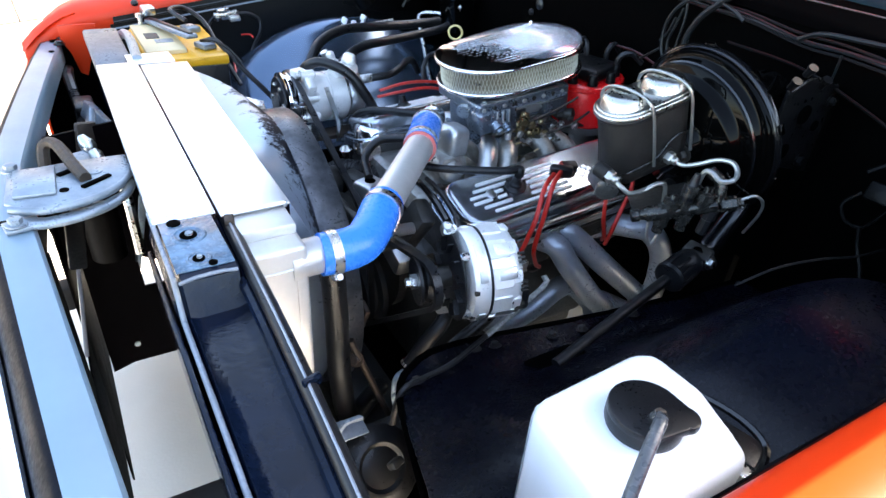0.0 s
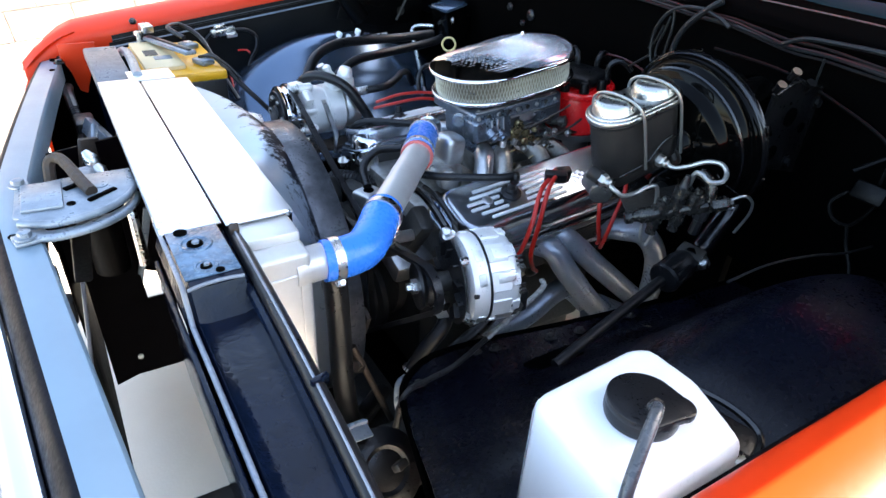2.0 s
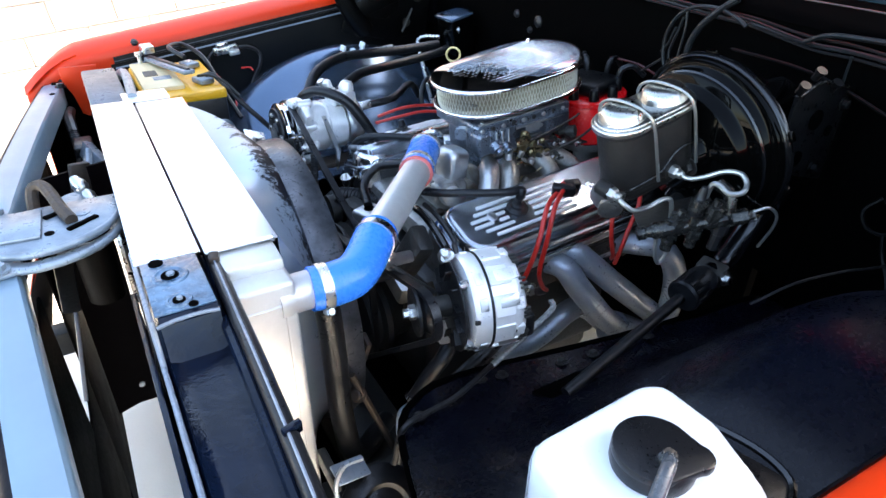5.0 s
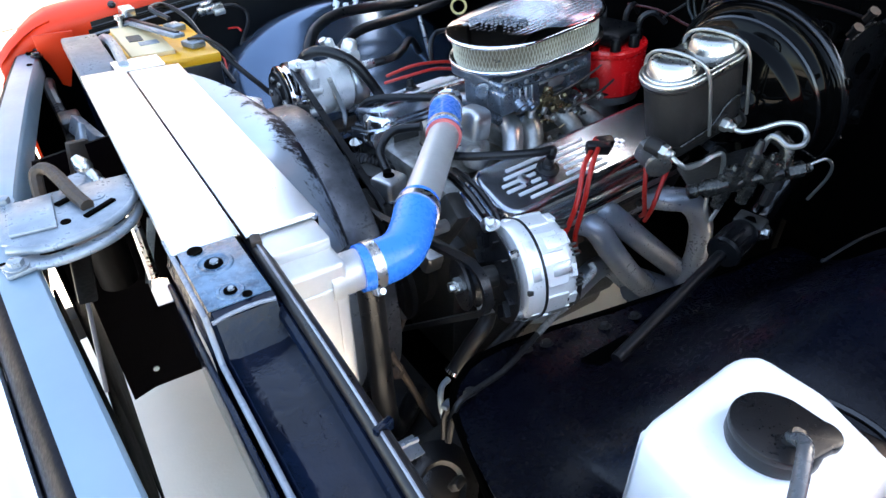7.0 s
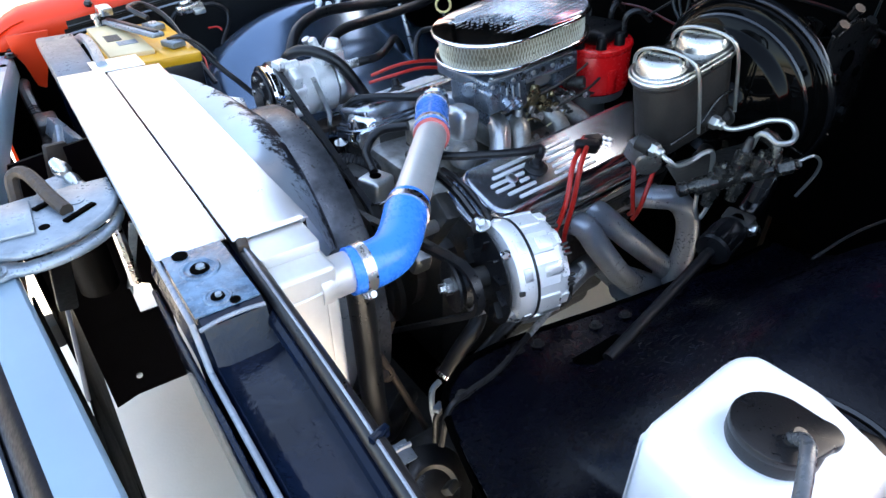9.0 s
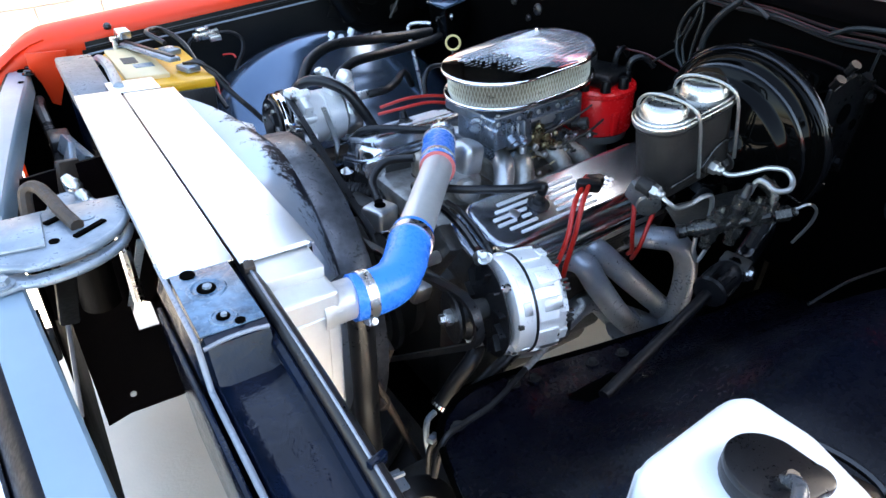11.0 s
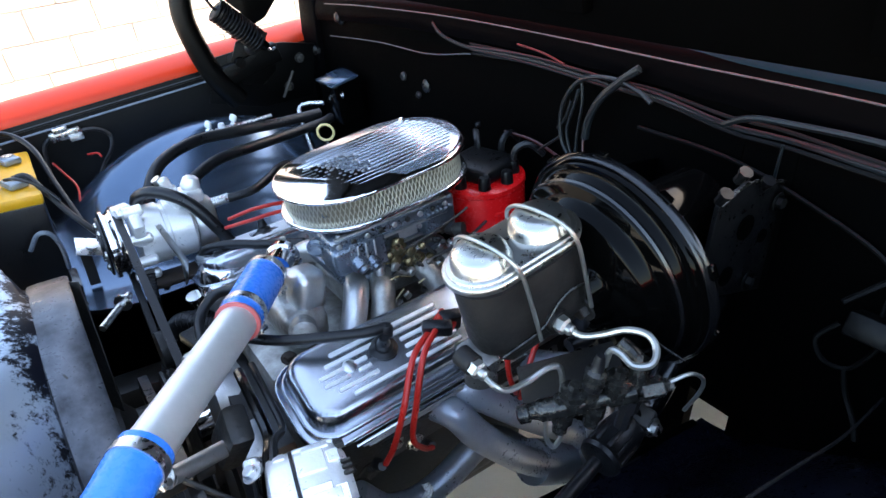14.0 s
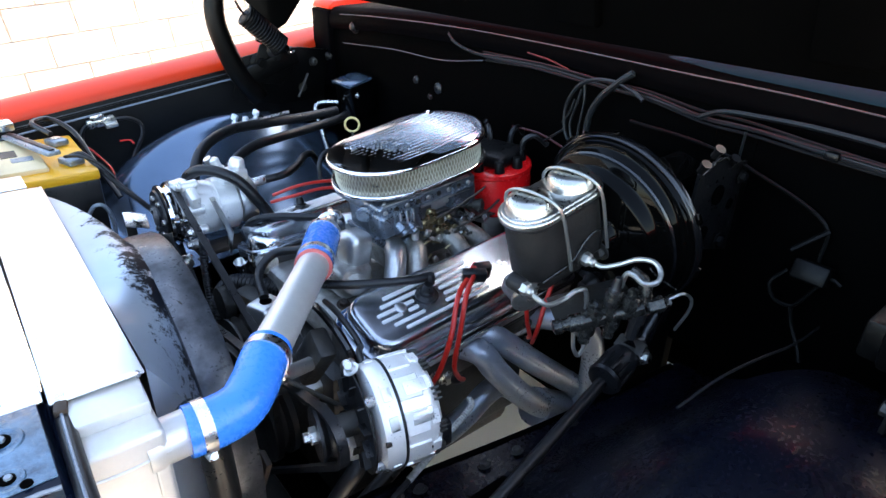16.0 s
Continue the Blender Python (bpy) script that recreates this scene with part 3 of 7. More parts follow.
for x, y in ((-0.03, 1.925), (-0.035, 1.88)):
    part("bolt", hexbolt((x, y, bar_z(y) + 0.002), (0, 0, 1), 0.009, 0.008), BLACK_PAINT, grille)
for x, y in ((-0.145, 0.93), (-0.05, 1.80)):
    part("plug", lathe([(0.006, 0), (0.006, 0.0015), (0.003, 0.002)], (x - 0.005, y, bar_z(y) + 0.002), (0, 0, 1), 12), FIREWALL, grille)

# latch support: a pressed bracket from the panel back to the radiator support
LATCH = surface("latch_steel", (0.28, 0.33, 0.38), 0.34, 0.4, other=(0.14, 0.17, 0.20), amount=0.7, scale=34, bump=0.15)
latch = thing("hood_latch", (-0.07, 0.97, 0.96), "grey pressed steel hood latch bracket with release hook", "latch")
outer = [(-0.145, 0.945), (-0.125, 0.927), (-0.103, 0.917), (-0.07, 0.919), (-0.038, 0.931), (-0.012, 0.952), (0.004, 0.978), (0.010, 1.0), (0.010, 1.045), (-0.03, 1.047), (-0.076, 1.046), (-0.14, 1.04)]
part("plate", slab(outer, 0.975, 0.979, 0.001), LATCH, latch)
part("raised_pad", slab([(-0.135, 0.950), (-0.085, 0.945), (-0.082, 1.030), (-0.133, 1.034)], 0.979, 0.9845, 0.0025), LATCH, latch)
rim = [(-0.140, 0.936), (-0.122, 0.926), (-0.103, 0.917), (-0.07, 0.919), (-0.038, 0.931), (-0.012, 0.952), (0.003, 0.976), (0.009, 1.0)]
part("rolled_edge", tube([(x, y, 0.9735) for x, y in rim], 0.0055, 10, 6), LATCH, latch)
part("rolled_edge", tube([(x - 0.001, y - 0.017, 0.962) for x, y in rim], 0.0055, 10, 6), LATCH, latch)
RUSTY = surface("brown_black_steel", (0.003, 0.0025, 0.0022), 0.5, other=(0.008, 0.006, 0.005), amount=0.6, scale=40, bump=0.2, spec=0.08)
part("foot", box((-0.130, 0.912, 0.962), (0.04, 0.03, 0.006), (0, 0, 12), 0.002), LATCH, latch)
part("web", slab([(x, y) for x, y in rim] + [(x - 0.001, y - 0.017) for x, y in reversed(rim)], 0.958, 0.9645, 0.001), LATCH, latch, "shaded web between the rolled edges")
for x, y, z in ((-0.135, 1.045, 0.979), (-0.135, 0.908, 0.966)):
    part("bolt", hexbolt((x, y, z), (0, 0, 1), 0.0085, 0.008), LATCH, latch)
RUST = surface("rusty_steel", (0.045, 0.035, 0.029), 0.6, 0.4, other=(0.09, 0.055, 0.033), amount=0.6, scale=60, bump=0.3)
part("hook", tube([(-0.098, 1.085, 0.955), (-0.092, 1.10, 0.985), (-0.078, 1.09, 0.993), (-0.068, 1.055, 0.992), (-0.058, 1.005, 0.989), (-0.048, 0.972, 0.984)], 0.0085, 8, 6), RUST, latch, "brown release hook")
part("slot", box((-0.036, 0.966, 0.980), (0.045, 0.008, 0.004), (0, 0, 35), 0.001), FIREWALL, latch)
part("slot", box((-0.072, 1.008, 0.980), (0.02, 0.009, 0.004), (0, 0, 30), 0.001), FIREWALL, latch)
part("hole", lathe([(0.006, 0), (0.006, 0.0015)], (-0.076, 0.955, 0.979), (0, 0, 1), 14), FIREWALL, latch)
part("hole", lathe([(0.010, 0), (0.010, 0.0012), (0.007, 0.0016)], (-0.035, 1.0, 0.979), (0, 0, 1), 16), LATCH, latch)
part("stay", box((0.008, 1.16, 0.762), (0.012, 0.004, 0.48), (44.5, 3.6, 0), 0.001), LATCH, latch, "slim slotted grey stay")
part("leg", box((-0.082, 1.02, 0.875), (0.026, 0.018, 0.17), (24, 8, 0), 0.004), RUSTY, latch, "dark latch leg")
part("leg_strap", box((-0.052, 0.99, 0.93), (0.055, 0.012, 0.012), (0, 6, 5), 0.002), GREYP, latch)

# drier or receiver ahead of the support, with fittings
drier = thing("receiver_drier", (-0.02, 1.17, 0.72), "dark canister with silver pipe fitting", "drier")
part("canister", lathe([(0.0, 0), (0.030, 0.01), (0.032, 0.16), (0.028, 0.185), (0.0, 0.19)], (-0.045, 1.18, 0.72), (0, 0, 1), 24), RUSTY, drier)
part("cap_ring", lathe([(0.03, 0), (0.033, 0.006), (0.026, 0.018)], (-0.045, 1.18, 0.908), (0, 0, 1), 20), LATCH, drier)
part("fitting", lathe([(0.009, 0), (0.011, 0.012), (0.008, 0.02), (0.012, 0.026), (0.012, 0.036), (0.006, 0.05)], (-0.022, 1.165, 0.922), (-0.35, 0.55, 0.6), 12), STEEL, drier, "silver service fitting")
part("pipe", tube([(-0.02, 1.17, 0.92), (-0.005, 1.11, 0.925), (0.0, 1.07, 0.9), (0.0, 1.05, 0.8)], 0.008, 8, 6), STEEL, drier)
horn2 = thing("horn", (-0.05, 1.35, 0.72), "dark round horn behind the grille panel", "horn", "horns")
part("shell", lathe([(0.0, 0), (0.05, 0.004), (0.055, 0.02), (0.04, 0.03), (0.025, 0.05), (0, 0.055)], (-0.07, 1.32, 0.84), (0.3, -0.5, 0.8), 24), PLASTIC, horn2)
part("bracket", box((-0.03, 1.38, 0.86), (0.012, 0.16, 0.05), (30, 20, 0), 0.003), LATCH, horn2, "grey mounting strap")
part("bracket", box((-0.045, 1.27, 0.85), (0.035, 0.012, 0.2), (0, 10, 25), 0.003), RUST, horn2)
lead = thing("front_wiring", (-0.03, 1.5, 0.7), "dark cables and bracket behind the grille panel", "cables")
part("harness", tube([(-0.03, 1.9, 0.86), (-0.035, 1.75, 0.88), (-0.03, 1.6, 0.84), (-0.04, 1.45, 0.85), (-0.05, 1.3, 0.8)], 0.012, 8, 6, ribs=0.0015), RUBBER, lead)
part("bracket", box((-0.005, 1.50, 0.87), (0.02, 0.14, 0.035), (0, 25, 10), 0.003), LATCH, lead, "blue-grey bracket")
part("bracket", box((-0.02, 1.62, 0.84), (0.04, 0.08, 0.06), (0, 0, 0), 0.006), PLASTIC, lead)

# radiator support: raised pad with holes, step, low channel, rubber ridge
support = thing("radiator_support", (0.04, 1.075, 0.45), "black painted radiator support with punched holes", "support")
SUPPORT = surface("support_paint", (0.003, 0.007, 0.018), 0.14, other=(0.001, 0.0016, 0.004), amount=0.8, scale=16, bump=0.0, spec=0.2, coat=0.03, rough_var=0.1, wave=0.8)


def channel(u, v):
    """Top of the support on the driver's side, along y, with the step."""
    y = 0.215 + u * 0.60
    s = max(0.0, min(1.0, (y - 0.636) / 0.024))
    z = 0.958 + 0.040 * (3 * s * s - 2 * s ** 3) - 0.05 * max(0, 0.5 - y)
    w = 0.006 + v * 0.070
    side = 0.0
    if v == 0:
        side, w = -0.035, 0.002
    if v == 1:
        side, w = -0.02, 0.079
    rise = 0.003 * (1 - s) if 0 < v < 0.2 or 0.8 < v < 1 else 0
    return (w + 0.004, y, z + side + rise)


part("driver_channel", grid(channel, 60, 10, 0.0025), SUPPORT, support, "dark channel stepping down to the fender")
chan = [(0.21 + 0.60 * k / 24) for k in range(25)]


def chan_z(y):
    s = max(0.0, min(1.0, (y - 0.636) / 0.024))
    return 0.958 + 0.040 * (3 * s * s - 2 * s ** 3) - 0.05 * max(0, 0.5 - y)


part("edge", tube([(0.0085, y, chan_z(y) + 0.0015) for y in chan], 0.003, 8, curve=False), EDGE, support, "worn front edge, highlight coloured in")
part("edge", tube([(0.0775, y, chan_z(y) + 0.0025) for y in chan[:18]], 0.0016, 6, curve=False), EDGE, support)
part("front_flange", box((0.004, 0.5, 0.86), (0.006, 0.58, 0.2), (0, -3, 0), 0.002), SUPPORT, support)
part("inner_web", box((0.062, 1.08, 0.74), (0.004, 0.62, 0.46), (0, 0, 0)), FIREWALL, support, "dark web behind the grille")
# Black paint; the sky it reflects is put into this blue.
PADM = surface("pad_sky_sheen", (0.12, 0.21, 0.31), 0.25, other=(0.012, 0.024, 0.045), amount=0.95, scale=46, bump=0.0, coat=0.2, wave=0.3)
part("pad", slab([(0.013, 0.664), (0.074, 0.664), (0.074, 0.785), (0.013, 0.785)], 1.0004, 1.0026, 0.0006), PADM, support, "scuffed black pad with holes, sky reflection coloured blue")
for y, r in ((0.735, 0.013), (0.682, 0.009)):
    part("hole_ring", lathe([(r * 1.55, 0), (r * 1.45, 0.0016), (r * 1.2, 0.0018), (r * 1.1, 0.0006), (r * 0.8, 0.0004)], (0.040, y, 1.0026), (0, 0, 1), 28), PADM, support)
    part("hole", lathe([(r * 0.75, 0), (r * 0.72, 0.0016)], (0.040, y, 1.0028), (0, 0, 1), 20), FIREWALL, support)
    part("bolt", lathe([(r * 0.4, 0), (r * 0.35, 0.004)], (0.041, y, 1.0029), (0, 0, 1), 6), LATCH, support)
part("hole", lathe([(0.008, 0), (0.008, 0.0015)], (0.030, 0.768, 1.0026), (0, 0, 1), 16), FIREWALL, support)
part("hole", lathe([(0.005, 0), (0.005, 0.0015)], (0.052, 0.668, 1.0026), (0, 0, 1), 12), FIREWALL, support)
part("step_edge", tube([(0.012, 0.652, 0.9965), (0.03, 0.654, 0.9985), (0.055, 0.655, 0.9985), (0.074, 0.654, 0.997)], 0.0022, 6, 5), EDGE, support, "worn edge of the step, reflection coloured in")
ridge = [(0.094, 0.795, 0.987), (0.090, 0.70, 0.990), (0.087, 0.55, 0.985), (0.083, 0.40, 0.972), (0.075, 0.22, 0.955)]
part("seal", tube(ridge, 0.0085, 10, 8), RUBBER, support, "black rubber seal with a highlight line on top")
part("seal_channel", tube([(x - 0.011, y, z - 0.009) for x, y, z in ridge], 0.007, 8, 8), SUPPORT, support)
# thin strip added in a pale colour as the seal's highlight
part("rod", tube([(x - 0.001, y, z + 0.0085) for x, y, z in ridge], 0.0016, 6, 8), EDGE, support, "thin pale line added as the seal's highlight")
part("clip", box((0.088, 0.47, 0.985), (0.018, 0.006, 0.012), (0, 0, 15), 0.001), SUPPORT, support)
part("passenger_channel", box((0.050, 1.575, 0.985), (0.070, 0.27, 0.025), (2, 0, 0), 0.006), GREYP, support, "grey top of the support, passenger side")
part("ridge", tube([(0.092, 1.45, 1.0), (0.10, 1.6, 1.0), (0.10, 1.72, 0.985), (0.09, 1.8, 0.955)], 0.010, 8, 6), LATCH, support)
part("upright", box((0.05, 1.72, 0.8), (0.05, 0.03, 0.34), (0, 0, 0), 0.006), SUPPORT, support)
BAFFLE = surface("baffle_plastic", (0.0016, 0.0008, 0.0014), 0.5, other=(0.001, 0.0005, 0.001), amount=0.5, spec=0.03)
for pts in ([(-0.10, 0.372), (-0.054, 0.385), (0.055, 0.382), (0.055, 0.578), (-0.10, 0.578)], [(-0.10, 0.576), (0.002, 0.576), (-0.002, 0.660), (-0.10, 0.660)],
            [(0.040, 0.576), (0.060, 0.576), (0.060, 0.660), (0.034, 0.640)], [(-0.12, 0.658), (-0.003, 0.658), (0.036, 0.638), (0.060, 0.638), (0.060, 0.95), (-0.10, 0.93), (-0.14, 0.80)]):
    part("baffle", profile(pts, 1.275, 1.281), BAFFLE, support, "dark air baffle with a cut-out")
# white disc put in for the bright ground seen through the hole
part("hole", lathe([(0.006, 0), (0.006, 0.004)], (-0.041, 1.273, 0.436), (0, -1, 0), 12), JUG, support)

# cover plates
plates = thing("radiator_cover", (0.095, 1.10, 0.99), "bare brushed aluminium radiator cover plates", "cover")
part("front_plate", box((0.0475, 1.10, 1.0015), (0.073, 0.652, 0.003), (0, 0, -0.6), 0.0012), PLATE, plates)
part("rear_plate", box((0.131, 1.085, 1.0005), (0.088, 0.64, 0.003), (0, 0, -0.6), 0.0012), PLATE, plates)
part("front_fold", box((0.0125, 1.10, 0.994), (0.003, 0.64, 0.014), (0, 0, -0.6), 0.001), PLATE, plates)
part("end_fold", tube([(0.094, 0.768, 1.001), (0.15, 0.765, 1.003), (0.163, 0.764, 1.004), (0.165, 0.766, 0.998)], 0.003, 8, 4), PLATE, plates, "rolled end of the plate")
part("extension", box((0.115, 1.45, 1.0), (0.085, 0.07, 0.003), (0, 0, 0), 0.001), PLATE, plates)
for x, y in ((0.028, 0.787), (0.036, 0.79), (0.024, 1.41), (0.031, 1.412)):
    part("mark", box((x, y, 1.0033), (0.003, 0.010, 0.0008), (0, 0, 20)), TANK, plates)

# radiator
radiator = thing("radiator", (0.125, 1.08, 0.45), "welded aluminium radiator with side tanks", "radiator")
tankl = part("tank", box((0.125, 0.735, 0.713), (0.082, 0.09, 0.536), (0, 0, 0), 0.006, 3), TANK, radiator, "aluminium side tank with welded seams")
part("tank_top", box((0.128, 0.765, 0.988), (0.075, 0.085, 0.016), (0, 0, -2), 0.004), TANK, tankl, "folded top plate")
part("bracket", box((0.093, 0.765, 0.996), (0.012, 0.03, 0.012), (0, 0, -10), 0.002), RUST, tankl)
for z in (0.953,):
    part("weld", tube([(0.0835, 0.6895, z), (0.125, 0.6895, z - 0.003), (0.1665, 0.6895, z)], 0.0018, 6, 8), TANK, tankl)
part("weld", rod((0.15, 0.6895, 0.46), (0.15, 0.6895, 0.96), 0.0012, 6), TANK, tankl)
part("tank", box((0.125, 1.43, 0.713), (0.082, 0.075, 0.536), (0, 0, 0), 0.006, 3), TANK, radiator, "aluminium side tank")
part("core", box((0.125, 1.085, 0.713), (0.06, 0.62, 0.52), (0, 0, 0)), IRON, radiator, "dark finned core")
part("outlet_neck", lathe([(0.027, -0.004), (0.027, 0.008), (0.0245, 0.012), (0.0245, 0.06)], (0.150, 0.712, 0.948), (1, 0, 0), 24), TANK, radiator, "welded outlet neck")

# fan shroud: box to ring
shroud = thing("fan_shroud", (0.24, 1.08, 0.45), "pale metal fan shroud with flaking black paint", "shroud")
WORN_SHADE = bpy.data.materials.new("worn_shade")
WORN_SHADE.use_nodes = True
wnod, wlnk = WORN_SHADE.node_tree.nodes, WORN_SHADE.node_tree.links
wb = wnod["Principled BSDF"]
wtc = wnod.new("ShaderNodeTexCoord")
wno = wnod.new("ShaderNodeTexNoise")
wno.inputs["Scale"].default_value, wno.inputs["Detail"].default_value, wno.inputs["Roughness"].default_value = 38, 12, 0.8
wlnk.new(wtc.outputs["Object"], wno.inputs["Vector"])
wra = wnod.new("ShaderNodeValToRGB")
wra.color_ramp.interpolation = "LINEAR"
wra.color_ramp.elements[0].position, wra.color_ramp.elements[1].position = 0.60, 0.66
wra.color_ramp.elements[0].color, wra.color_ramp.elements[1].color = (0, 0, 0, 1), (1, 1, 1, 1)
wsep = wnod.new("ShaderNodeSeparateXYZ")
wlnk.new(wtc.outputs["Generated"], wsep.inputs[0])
# flaking black is left mostly towards the ring, where it also paints groove shade
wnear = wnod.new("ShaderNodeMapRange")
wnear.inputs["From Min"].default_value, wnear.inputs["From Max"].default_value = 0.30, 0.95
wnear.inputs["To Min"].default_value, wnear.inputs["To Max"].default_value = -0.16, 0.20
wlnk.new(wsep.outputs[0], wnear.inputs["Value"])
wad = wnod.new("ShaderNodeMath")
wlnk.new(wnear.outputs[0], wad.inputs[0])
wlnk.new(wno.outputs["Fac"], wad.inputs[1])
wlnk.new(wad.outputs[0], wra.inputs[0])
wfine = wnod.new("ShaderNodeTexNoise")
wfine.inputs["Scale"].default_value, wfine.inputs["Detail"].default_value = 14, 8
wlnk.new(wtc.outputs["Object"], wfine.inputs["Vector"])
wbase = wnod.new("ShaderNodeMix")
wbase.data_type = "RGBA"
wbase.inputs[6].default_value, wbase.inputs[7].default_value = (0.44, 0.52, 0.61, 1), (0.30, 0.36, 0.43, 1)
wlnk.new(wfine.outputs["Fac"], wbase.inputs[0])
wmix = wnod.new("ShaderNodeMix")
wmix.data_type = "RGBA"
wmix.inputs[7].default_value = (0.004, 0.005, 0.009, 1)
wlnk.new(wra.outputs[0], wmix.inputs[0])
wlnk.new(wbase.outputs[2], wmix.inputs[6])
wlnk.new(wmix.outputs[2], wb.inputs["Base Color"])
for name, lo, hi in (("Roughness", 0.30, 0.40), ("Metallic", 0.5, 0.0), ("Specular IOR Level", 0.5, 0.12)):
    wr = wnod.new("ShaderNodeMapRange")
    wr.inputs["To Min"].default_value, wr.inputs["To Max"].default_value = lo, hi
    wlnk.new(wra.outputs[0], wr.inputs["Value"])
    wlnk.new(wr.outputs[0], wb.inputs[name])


RINGM = surface("worn_ring", (0.12, 0.126, 0.14), 0.34, 0.55, other=(0.02, 0.021, 0.025), amount=0.9, scale=30, grain=200, bump=0.15)


def shroud_shell():
    """Sheet from the straight edges of the radiator to the round opening; flat top facet on one side."""
    pairs = [((1.384, 0.46 + 0.532 * k / 12), 90 * k / 12) for k in range(13)]
    pairs += [((1.085 - 0.30 * k / 14, 0.992), 90 + 75 * k / 14) for k in range(15)]
    pairs += [((0.785, 0.992 - 0.532 * k / 12), 165 + 85 * k / 12) for k in range(1, 13)]
    pairs += [((0.785 + 0.599 * k / 10, 0.46), 250 + 110 * k / 10) for k in range(1, 10)]
    bm = bmesh.new()
    rows = []
    for (y, z), an in pairs:
        c, s = math.cos(math.radians(an)), math.sin(math.radians(an))
        rr = 0.269 - 0.014 * (1 - max(0.0, s) ** 6)
        ry, rz = 1.08 + rr * c, 0.719 + rr * s
        row = []
        for k in range(9):
            t = k / 8
            bow = 0.010 * math.sin(math.pi * t) * (1 if 80 < an < 170 else 0)
            row.append(bm.verts.new((0.176 + 0.072 * t + bow * 0.5, y + (ry - y) * t, z + (rz - z) * t + bow)))
        rows.append(row)
    for a, b in zip(rows, rows[1:] + rows[:1]):
        for k in range(8):
            bm.faces.new((a[k], a[k + 1], b[k + 1], b[k]))
    bmesh.ops.recalc_face_normals(bm, faces=bm.faces)
    return bm


part("shell", shroud_shell(), WORN_SHADE, shroud, "", 24)
part("ring", lathe([(0.262, -0.004), (0.267, 0.0), (0.2685, 0.010), (0.2690, 0.046), (0.2665, 0.050), (0.263, 0.046), (0.2615, 0.0)], (0.246, 1.08, 0.719), (1, 0, 0), 96), RINGM, shroud, "worn grey cylindrical ring of the shroud")

fan = thing("engine_fan", (0.30, 1.08, 0.60), "dark engine cooling fan inside the shroud", "fan")
part("hub", lathe([(0.0, 0), (0.06, 0.0), (0.06, 0.03), (0.035, 0.05), (0.035, 0.12)], (0.27, 1.08, 0.735), (1, 0, 0), 24), IRON, fan)
for k in range(6):
    an = k * math.pi / 3 + 0.2

    def blade(u, v, an=an):
        r = 0.05 + 0.2 * u
        w = (v - 0.5) * (0.06 + 0.05 * u)
        y, z = r * math.cos(an) - w * math.sin(an), r * math.sin(an) + w * math.cos(an)
        return (0.285 + (v - 0.5) * 0.045, 1.08 + y, 0.735 + z)
    part("blade", grid(blade, 6, 4, 0.002), IRON, fan)
# ---- engine ----
def cover_outline(length, width, r):
    """Rounded rectangle centred on the origin."""
    out = []
    for sx, sy, a0 in ((1, 1, 0), (-1, 1, 90), (-1, -1, 180), (1, -1, 270)):
        for k in range(7):
            an = math.radians(a0 + 15 * k)
            out.append((sx * (length / 2 - r) + r * math.cos(an), sy * (width / 2 - r) + r * math.sin(an)))
    return out


COVER = surface("satin_cover", (0.54, 0.58, 0.64), 0.25, 1.0, other=(0.38, 0.41, 0.47), amount=0.6, scale=8, bump=0.0, rough_var=0.01)
FIN = surface("machined_fin", (0.88, 0.88, 0.88), 0.5, 0.3, other=(0.78, 0.78, 0.78), amount=0.3, scale=30, bump=0.05)
engine = thing("engine", (0.70, 1.078, 0.42), "V8 engine with black block and polished finned covers", "engine")
part("block", box((0.70, 1.078, 0.60), (0.48, 0.34, 0.30), (0, 0, 0), 0.02), IRON, engine, "oily black iron block")
part("oil_pan", box((0.74, 1.078, 0.42), (0.46, 0.22, 0.14), (0, 0, 0), 0.02), IRON, engine)
part("timing_cover", lathe([(0.12, 0), (0.12, 0.03), (0.08, 0.035)], (0.47, 1.078, 0.66), (-1, 0, 0), 28), IRON, engine)
part("crank_pulley", lathe([(0.0, 0), (0.085, 0), (0.085, 0.012), (0.07, 0.018), (0.07, 0.03), (0.085, 0.036), (0.085, 0.048), (0.03, 0.05), (0.0, 0.06)], (0.435, 1.078, 0.585), (-1, 0, 0), 32), IRON, engine)
part("water_pump", lathe([(0.05, 0), (0.06, 0.02), (0.055, 0.05), (0.03, 0.07), (0.03, 0.11)], (0.475, 1.078, 0.735), (-1, 0, 0), 24), CAST, engine)
part("pump_arm", box((0.45, 1.0, 0.72), (0.05, 0.12, 0.05), (20, 0, 0), 0.012), CAST, engine)
part("pump_arm", box((0.45, 1.156, 0.72), (0.05, 0.12, 0.05), (-20, 0, 0), 0.012), CAST, engine)
part("pump_pulley", lathe([(0.0, 0), (0.072, 0.0), (0.075, 0.005), (0.065, 0.013), (0.075, 0.021), (0.065, 0.028), (0.075, 0.036), (0.075, 0.04), (0.0, 0.042)], (0.405, 1.078, 0.735), (-1, 0, 0), 32), IRON, engine)

